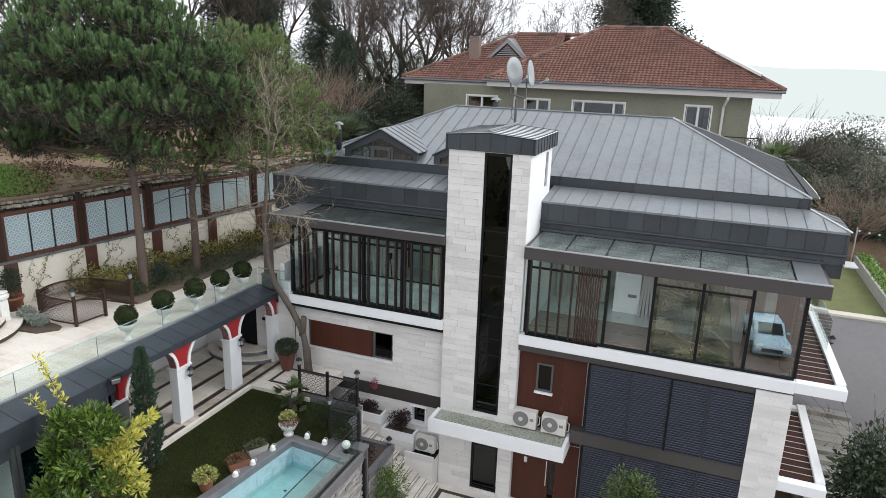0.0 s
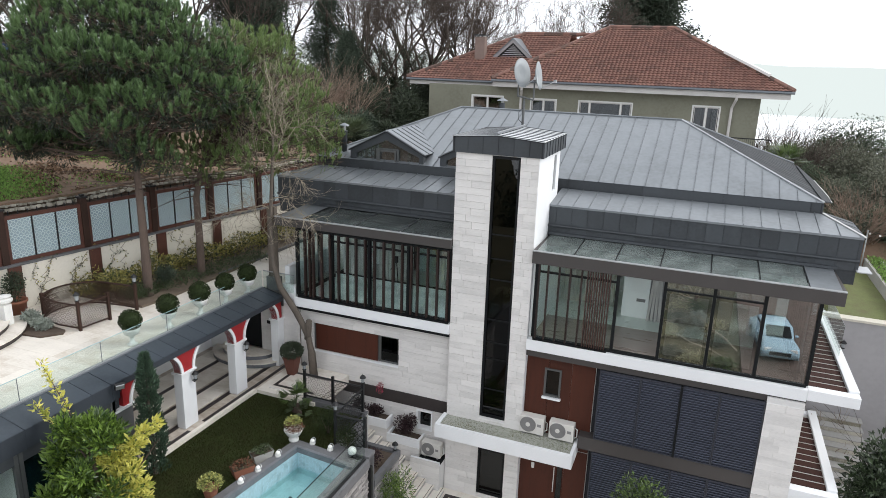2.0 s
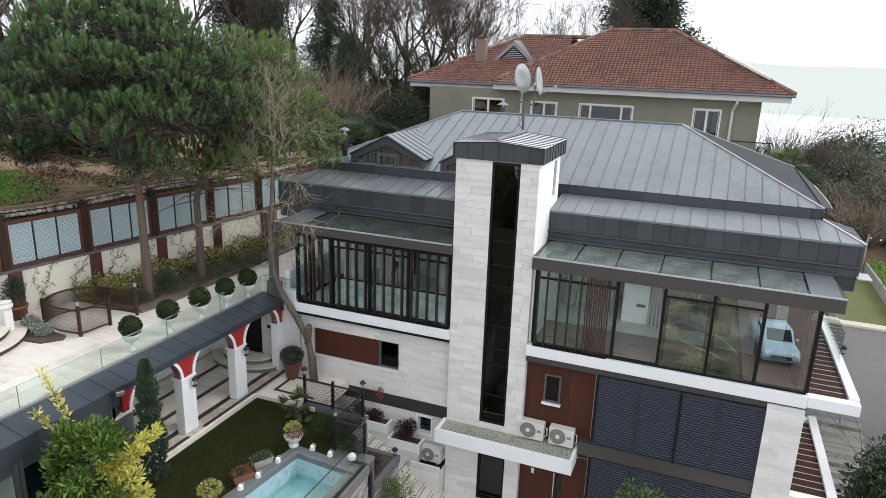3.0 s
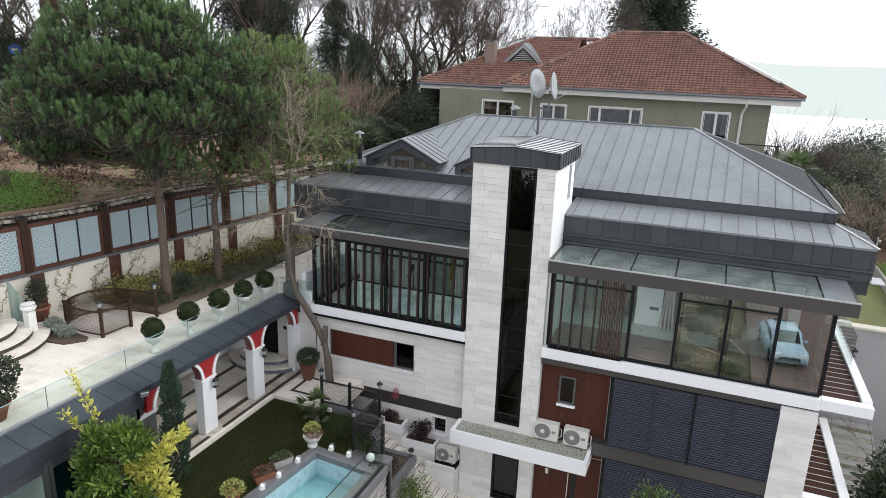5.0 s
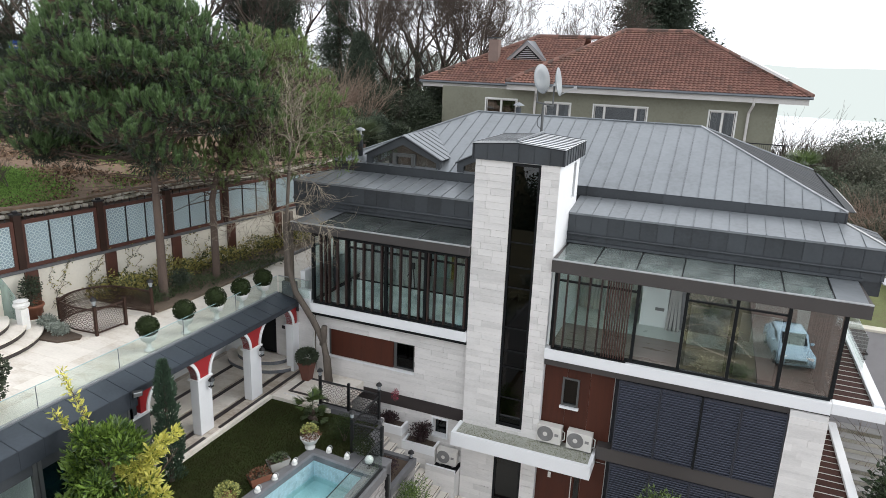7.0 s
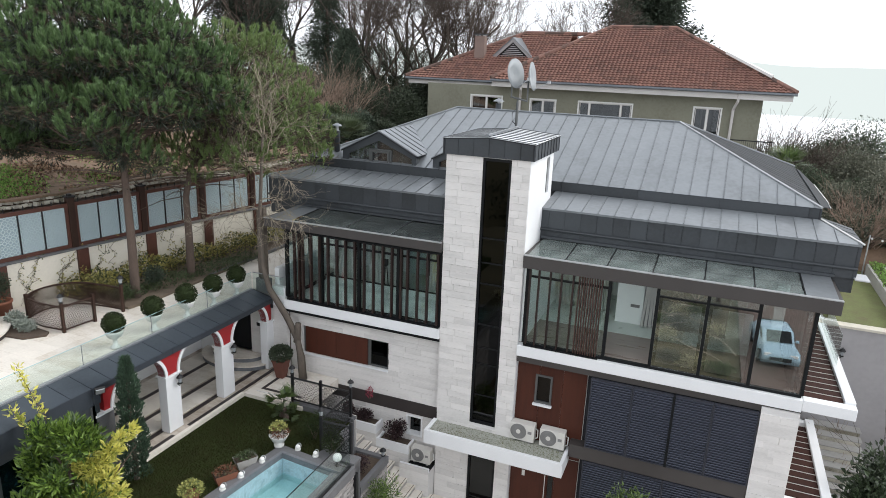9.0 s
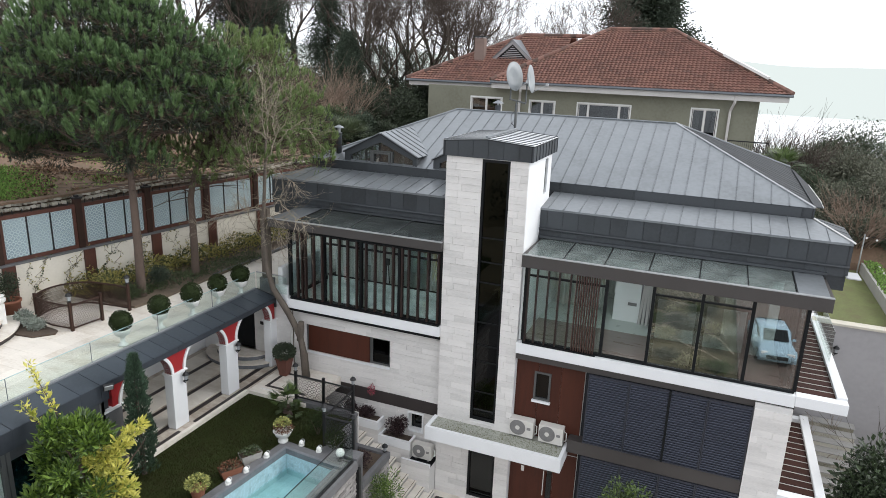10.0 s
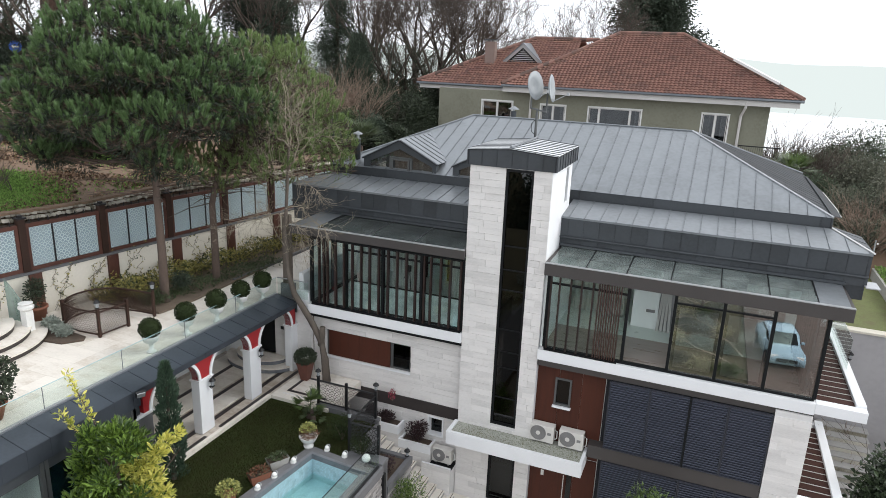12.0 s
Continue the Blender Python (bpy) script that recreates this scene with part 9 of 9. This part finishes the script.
        branches(rnd, trunk[2] - Vector((0, 0, rnd.uniform(0, fork * 0.3))), w_, height * 0.34, 0.10, 5, 0.12, kids, 0.28, 0.7, limbs, 0.85, 0.011)
    part("branchwork", limb_mesh("branchwork", limbs, material, 3, 0.06), None, t)
    if ivy:
        pts, nrm = [], []
        for path, rad in limbs:
            if rad[0] > 0.05:
                for a, b in zip(path, path[1:]):
                    for _ in range(int(85 * ivy)):
                        pts.append(a.lerp(b, rnd.random()) + Vector((rnd.gauss(0, 0.22), rnd.gauss(0, 0.22), rnd.gauss(0, 0.15))))
                        nrm.append(Vector((rnd.uniform(-1, 1), rnd.uniform(-1, 1), rnd.uniform(-0.5, 0.7))))
        for a, b in zip(trunk, trunk[1:]):
            for _ in range(int(3200 * ivy)):
                g = rnd.uniform(0, 6.28)
                q = rnd.uniform(0.3, 0.65)
                pts.append(a.lerp(b, rnd.random()) + Vector((q * math.cos(g), q * math.sin(g), 0)))
                nrm.append(Vector((math.cos(g), math.sin(g), 0.2)))
        part("ivy", leaves("ivy", pts, nrm, 0.10, M["ivy"], rnd, 0.6), None, t, "dark ivy over trunk and limbs")
    return t


def plant(ob, x, y, turn=0, s=1.0, drop=0.0):
    """Another tree of the kind at that place."""
    o = copy_thing(ob, pose(x, y, ground_z(x, y) - drop, 0, 0, turn))
    o.scale = (s, s, s)
    return o


tree_a = bare_tree(101, 13.0, "tall leafless tree with fine grey-brown twigs", M["twig"])
tree_b = bare_tree(102, 12.0, "leafless tree with ivy-covered trunk", M["twig"], 0.9, 1.0, 2)
tree_c = bare_tree(103, 11.0, "spreading leafless tree with fine twigs", M["twig"], 1.1)
for ob, x, y in ((tree_a, -16.9, 44.0), (tree_b, -21.6, 41.5), (tree_c, -12.6, 48.5)):
    ob.matrix_world = pose(x, y, ground_z(x, y), 0, 0, 0)
for ob, x, y, turn, s in ((tree_a, -25.5, 45, 70, 1.05), (tree_b, -19.2, 43.0, 140, 0.95), (tree_b, -21.6, 44.5, 40, 0.9), (tree_c, -30.5, 40, 200, 1.1), (tree_a, -35.5, 39, 250, 1.1), (tree_c, -41, 33, 80, 1.1), (tree_b, -40.5, 29.5, 310, 1.0), (tree_a, -8.0, 52, 130, 1.0), (tree_c, -47, 38, 30, 1.2), (tree_a, -50, 30, 190, 1.0), (tree_c, -23.5, 50, 100, 1.15), (tree_a, 0.8, 50, 40, 0.5), (tree_c, -33, 48, 160, 1.1), (tree_b, -44, 31, 60, 1.1), (tree_b, -34.5, 35, 10, 0.9), (tree_b, -38, 36, 200, 1.2), (tree_a, -46, 29, 20, 1.2), (tree_b, -49.5, 34, 120, 1.3), (tree_c, -54, 33, 220, 1.3), (tree_a, -27.5, 49, 15, 1.1), (tree_a, -18.8, 51, 200, 1.05), (tree_c, -20.5, 47.5, 330, 1.1)):
    plant(ob, x, y, turn, s)

# tall trunks beside the lane, one clothed in brown climbers
for x, y, r_, h_, m_, l_ in ((-42.6, 32.4, 0.62, 14, "climber", "tall trunk covered in brown leafless climbers"), (-39.9, 32.8, 0.2, 13, "bark_grey", "slender pale bare trunk by the lane"), (-39.1, 33.6, 0.24, 13, "bark_grey", "slender pale bare trunk by the lane")):
    t = thing("lane_tree", l_, "tree", (x, y, ground_z(x, y)), "trunks by the lane")
    bm = B()
    tube(bm, [(0, 0, -0.3), (0.1, 0, h_ * 0.3), (-0.05, 0.1, h_ * 0.65), (0.1, 0, h_)], [r_ * 1.1, r_, r_ * 0.85, r_ * 0.5], 10)
    part("trunk", bm, M[m_], t, "", True)
    rnd = random.Random(int(x * 10))
    limbs = []
    for k in range(40 if r_ > 0.5 else 8):
        a, z = rnd.uniform(0, 6.28), rnd.uniform(0.15, 0.9) * h_
        branches(rnd, (r_ * 0.7 * math.cos(a), r_ * 0.7 * math.sin(a), z), (math.cos(a), math.sin(a), 0.8), rnd.uniform(0.8, 2.0), 0.02, 2, 0.2, 3, 0.35, 0.65, limbs, 0.9, 0.008)
    part("branchwork", limb_mesh("branchwork", limbs, M["climber" if r_ > 0.5 else "twig"], 3, 0.1), None, t)

# pale bare trees on the drive's verge, mirrored in the big panes
tree_d = bare_tree(104, 5.5, "pale leafless tree beside the brown drive", M["bark_pale"], 1.6, 0.0, 3, "bare trees by the drive")
tree_d.matrix_world = pose(0.6, -5.5, ground_z(0.6, -5.5), 0, 0, 0)
tree_d.scale = (0.55, 0.55, 0.55)
for x, y, turn, s_ in ((-2.6, -6.5, 70, 0.6), (2.0, -8.5, 160, 0.6), (-6.0, -7.0, 300, 0.55)):
    plant(tree_d, x, y, turn, s_)


def evergreen(x, y, height, r, label, seed, material="evergreen", layers=11, base=0.25, dense=4000, leaf=0.15, loose=0.18):
    """A dark conifer: drooping tiers of foliage with gaps."""
    t = thing("evergreen_tree", label, "tree", (x, y, ground_z(x, y)))
    rnd = random.Random(seed)
    bm = B()
    tube(bm, [(0, 0, -0.3), (0, 0, height)], [0.3, 0.04], 8)
    part("trunk", bm, M["bark"], t)
    pts, nrm = [], []
    for k in range(layers):
        f = k / (layers - 1)
        z = height * (base + (1 - base) * f)
        rr = r * (1 - f) ** 0.8 + 0.25
        for b in range(7):
            a = rnd.uniform(0, 6.28)
            l = rr * rnd.uniform(0.55, 1.15)
            for _ in range(420):
                q = rnd.random() ** 0.7 * l
                pts.append(Vector((q * math.cos(a) + rnd.gauss(0, loose), q * math.sin(a) + rnd.gauss(0, loose), z - 0.18 * q + rnd.gauss(0, 0.16 + 0.05 * r))))
                nrm.append(Vector((math.cos(a), math.sin(a), -0.2)))
    p, n = on_ball(rnd, dense, (0, 0, height * (base + (1 - base) * 0.42)), (r * 0.55, r * 0.55, height * (1 - base) * 0.5), 0.9)
    part("inner_foliage", leaves("inner_foliage", p, n, 0.22, M[material], rnd, 0.5, 1.0), None, t)
    part("foliage", leaves("foliage", pts, nrm, leaf, M[material], rnd, 0.3, 0.8), None, t)


evergreen(-29.6, 40.0, 9.0, 3.2, "dark evergreen with broad drooping tiers", 201, layers=8, base=0.1, dense=1800)
evergreen(-27.0, 43.5, 8.2, 2.6, "dark evergreen with broad drooping tiers", 202, layers=8, dense=1500)
evergreen(-5.6, 54.0, 18.0, 4.6, "tall dark conifer behind the red roof", 203, layers=16, base=0.4, dense=9000, leaf=0.34, loose=0.3)
evergreen(-36, 44, 9.5, 3.4, "dark evergreen behind the lane", 204)
evergreen(-32.5, 43, 10.5, 3.6, "dark evergreen behind the lane", 208)
evergreen(-22.8, 39.2, 5.4, 1.5, "slender dark evergreen among bare trees", 205)


def stems(x, y, h, label, material, seed, count=26, spread=0.5, thin=0.008):
    t = thing("bare_shrub", label, "shrub", (x, y, ground_z(x, y)), "bare shrubs on the bank")
    rnd = random.Random(seed)
    limbs = []
    for k in range(count):
        a = rnd.uniform(0, 6.28)
        branches(rnd, (rnd.uniform(-0.4, 0.4), rnd.uniform(-0.4, 0.4), -0.1), (math.cos(a) * spread, math.sin(a) * spread, 1), h * rnd.uniform(0.4, 0.62), 0.03, 2, 0.05, 3, 0.15, 0.62, limbs, 0.55, thin)
    part("branchwork", limb_mesh("branchwork", limbs, material, 3, 0.1), None, t)


stems(-22.6, 34.6, 5.4, "reddish leafless thicket of upright stems", M["twig_red"], 301, 60, 0.8)
stems(-20.4, 34.0, 4.6, "reddish leafless thicket of upright stems", M["twig_red"], 302, 50, 0.8)
for k, (x, y, h) in enumerate(((-23.5, 47, 8.5), (-20.8, 49, 9.0), (-18.2, 47.5, 8.5), (-26.5, 46, 8.0))):
    stems(x, y, h, "tall grey-brown leafless thicket", M["twig"], 330 + k, 26, 0.8, 0.012)
stems(-25.4, 36.4, 3.8, "thin grey-brown leafless thicket", M["twig"], 303)
stems(-18.9, 36.2, 3.0, "thin grey-brown leafless thicket", M["twig"], 304)
stems(-24.3, 14.0, 2.2, "pale leafless bush at the lane", M["bark_grey"], 305, 9, 0.9)
stems(-22.2, 13.2, 1.4, "pale leafless bush on the bank", M["bark_grey"], 306, 6, 0.9)
stems(2.9, 42.0, 4.7, "tall grey leafless bush beside the old house", M["twig"], 307, 80, 0.75, 0.013)
stems(5.0, 42.5, 3.6, "grey leafless bush beside the old house", M["twig"], 317, 60, 0.8, 0.013)
stems(7.0, 31.8, 3.3, "pale reddish leafless bush beside the roof", M["twig_red"], 318, 50, 0.9, 0.009)
stems(5.2, 38.0, 3.8, "grey leafless bush beside the old house", M["twig"], 308, 26, 0.9)
stems(7.0, 41.0, 4.4, "grey leafless bush on the slope to the sea", M["twig_red"], 312, 40, 0.9)
stems(9.5, 40.0, 4.0, "grey leafless bush on the slope to the sea", M["twig"], 313, 40, 0.9)
stems(12.0, 38.0, 4.0, "grey leafless bush on the slope to the sea", M["twig"], 314, 40, 0.9)
stems(9.0, 30.5, 3.2, "reddish leafless bush by the side yard", M["twig_red"], 309, 24, 0.8)
stems(7.6, 21.4, 5.6, "leafless shrub before the grey wall", M["twig"], 310, 9, 0.7)
stems(5.6, 22.8, 4.8, "thin leafless twigs before the grey wall", M["twig_red"], 311, 4, 0.4)


def thicket(x, y, size, label, material, count, leaf, seed, up=0.0):
    t = bush("thicket", (x, y, ground_z(x, y) - 0.3 + up), size, M[material], label, count, leaf, seed, 0.5, 0.75, "thicket", "thickets round the villa", 9)
    rnd = random.Random(seed + 7)
    p, n = on_ball(rnd, 4500, (0, 0, size[2] * 0.46), (size[0] * 0.72, size[1] * 0.72, size[2] * 0.44), 0.8)
    part("inner_foliage", leaves("inner_foliage", p, n, 0.16, M[material], rnd, 0.55, 1.0), None, t)


for k, (x, y, sx, sz, mt_) in enumerate(((-20.5, 37.4, 2.4, 3.3, "ivy"), (-18.0, 38.8, 2.4, 3.4, "ivy"), (-23.6, 38.5, 2.4, 3.2, "ivy"), (-22.4, 36.2, 1.8, 2.7, "evergreen"), (-19.4, 35.8, 1.8, 2.8, "ivy"), (-17.2, 36.6, 1.6, 3.0, "ivy"), (-25.6, 39.8, 2.2, 3.4, "ivy"), (-20.0, 32.4, 1.3, 2.3, "palm"), (-18.4, 33.0, 1.2, 1.9, "evergreen"), (-22.8, 33.0, 1.5, 2.0, "evergreen"), (-28.2, 41.0, 2.4, 3.4, "evergreen"), (-16.6, 39.6, 1.8, 3.4, "ivy"), (-27.5, 37.0, 2.5, 2.4, "evergreen"), (-31, 35.0, 2.6, 2.0, "evergreen"), (-21.6, 32.2, 1.9, 2.2, "palm"), (-19.0, 30.5, 1.6, 2.2, "evergreen"), (-36, 33, 3.0, 2.4, "evergreen"), (-42, 35, 3.0, 2.6, "ivy"), (-48, 34, 3.2, 3.0, "evergreen"), (-45.5, 33, 2.6, 4.2, "evergreen"), (-38.5, 35.5, 2.6, 4.6, "evergreen"), (-34, 37, 2.8, 4.0, "ivy"), (-50.5, 31.5, 3.0, 4.6, "ivy"))):
    thicket(x, y, (sx, sx, sz), "dark evergreen undergrowth on the bank", mt_, 5200, 0.13, 400 + k)
for k, (x, y, sx, sz, mt_) in enumerate(((5.8, 41, 2.0, 3.6, "scrub"), (8.0, 42, 2.6, 4.7, "evergreen"), (6.6, 42.5, 1.8, 4.1, "evergreen"), (7.2, 37.5, 2.4, 4.0, "scrub"), (10.5, 43, 3.0, 4.6, "evergreen"), (13.5, 44, 3.0, 5.2, "evergreen"), (10.0, 38, 2.6, 3.6, "scrub"), (12.8, 40, 2.6, 4.2, "scrub"), (4.2, 35.8, 1.4, 2.2, "palm"), (16.5, 46, 3.2, 6.0, "evergreen"), (6.2, 34.0, 1.8, 2.4, "scrub"), (8.8, 34.5, 2.0, 3.4, "scrub"), (6.4, 32.4, 1.5, 1.6, "scrub"), (4.9, 36.0, 1.6, 2.8, "evergreen"), (4.5, 33.0, 1.2, 2.2, "evergreen"), (8.3, 32.6, 1.7, 1.8, "evergreen"), (10.4, 33.4, 2.0, 2.2, "scrub"), (7.4, 36.2, 1.8, 2.4, "evergreen"), (12.2, 35.0, 2.2, 2.4, "scrub"))):
    thicket(x, y, (sx, sx, sz), "grey-green scrub on the slope to the sea" if mt_ == "scrub" else "dark leafy thicket on the slope to the sea", "hill_green" if mt_ == "evergreen" else mt_, 14000, 0.105, 430 + k)
palm((-17.6, 30.2, ground_z(-17.6, 30.2)), 1.7, 60, "dark green fan palm on the bank", 0.5)
for k, (x, y, r_, z_) in enumerate(((-17.5, 34.0, 1.3, 1.6), (-17.3, 32.0, 0.9, 1.1), (-18.6, 31.4, 1.1, 1.4))):
    thicket(x, y, (r_, r_, z_), "low dark undergrowth on the bank", "ivy", 3200, 0.09, 480 + k)
palm((3.55, 33.2, 3.95), 1.3, 60, "green fan palm beside the old house", 2.7, leaf="laurel")
stems(3.9, 39.5, 5.2, "tall grey leafless bush beside the old house", M["twig"], 319, 120, 0.85, 0.010)
mg = bush("magnolia", (6.0, 18.6, -2.6), (1.5, 1.4, 4.2), M["magnolia"], "large-leaved glossy magnolia beside the steps", 3400, 0.2, 470, 0.45, 0.7, "tree", "", 10)
bush("magnolia", (7.2, 17.2, -2.6), (1.4, 1.4, 3.6), M["magnolia"], "large-leaved glossy magnolia beside the steps", 2800, 0.2, 471, 0.45, 0.7, "tree", "", 9)

# weeds, moss and fallen leaves on the bank
rnd = random.Random(51)
p, n = [], []
for cx, cy, sx, sy, cnt in ((-20.5, 12.5, 0.5, 0.6, 1500), (-21.4, 13.4, 0.8, 0.6, 5500), (-22.6, 14.3, 0.8, 0.5, 4000), (-23.3, 18.8, 0.5, 0.35, 1100), (-20.4, 17.2, 0.6, 0.8, 500), (-25.9, 18.0, 1.2, 0.9, 500), (-20.9, 19.6, 0.7, 0.9, 500)):
    for _ in range(cnt):
        x, y = cx + rnd.gauss(0, sx), cy + rnd.gauss(0, sy)
        if x < fence_x(y) - 0.9:
            p.append(Vector((x, y, ground_z(x, y))))
            n.append(Vector((rnd.uniform(-0.5, 0.5), rnd.uniform(-0.5, 0.5), 0.9)))
whole("weeds", leaves("weeds", p, n, 0.10, M["weed"], rnd, 0.5, 0.8), None, "bright green weeds on the bank", "weeds", kind="stuff")
p, n = [], []
for k in range(52000):
    near = k % 3
    y = rnd.uniform(7, 36 if not near else 24)
    x = fence_x(y) - 0.8 - (rnd.random() ** 1.5 * 9 if near else rnd.uniform(0, 20))
    if rnd.random() < 0.45 + 0.45 * math.sin(x * 1.7 + math.sin(y * 1.3) * 2):
        p.append(Vector((x, y, ground_z(x, y) + 0.012)))
        n.append(Vector((rnd.uniform(-1, 1), rnd.uniform(-1, 1), 0.3)))
whole("fallen_leaves", leaves("fallen_leaves", p, n, 0.12, M["litter"], rnd, 0.7, 0.2), None, "brown fallen leaves on the bank", "leaves", kind="stuff")

# unseen dark woods beyond the drive, added so the panes mirror green, not earth
rnd = random.Random(91)
pts, ways = [], []
for k in range(330):
    cx, cy, r = rnd.uniform(-70, 70), rnd.uniform(-74, -50), rnd.uniform(2.2, 3.6)
    cz = -15.5 + rnd.uniform(1.0, 7.0)
    a, b = on_ball(rnd, 260, (cx, cy, cz), (r, r, r * 1.3), 0.4)
    pts += a
    ways += b
whole("far_woods", leaves("far_woods", pts, ways, 0.55, M["evergreen"], rnd, 0.6, 1.0), None, "unseen dark woods beyond the drive, added for the mirrored view", "woods", kind="stuff")
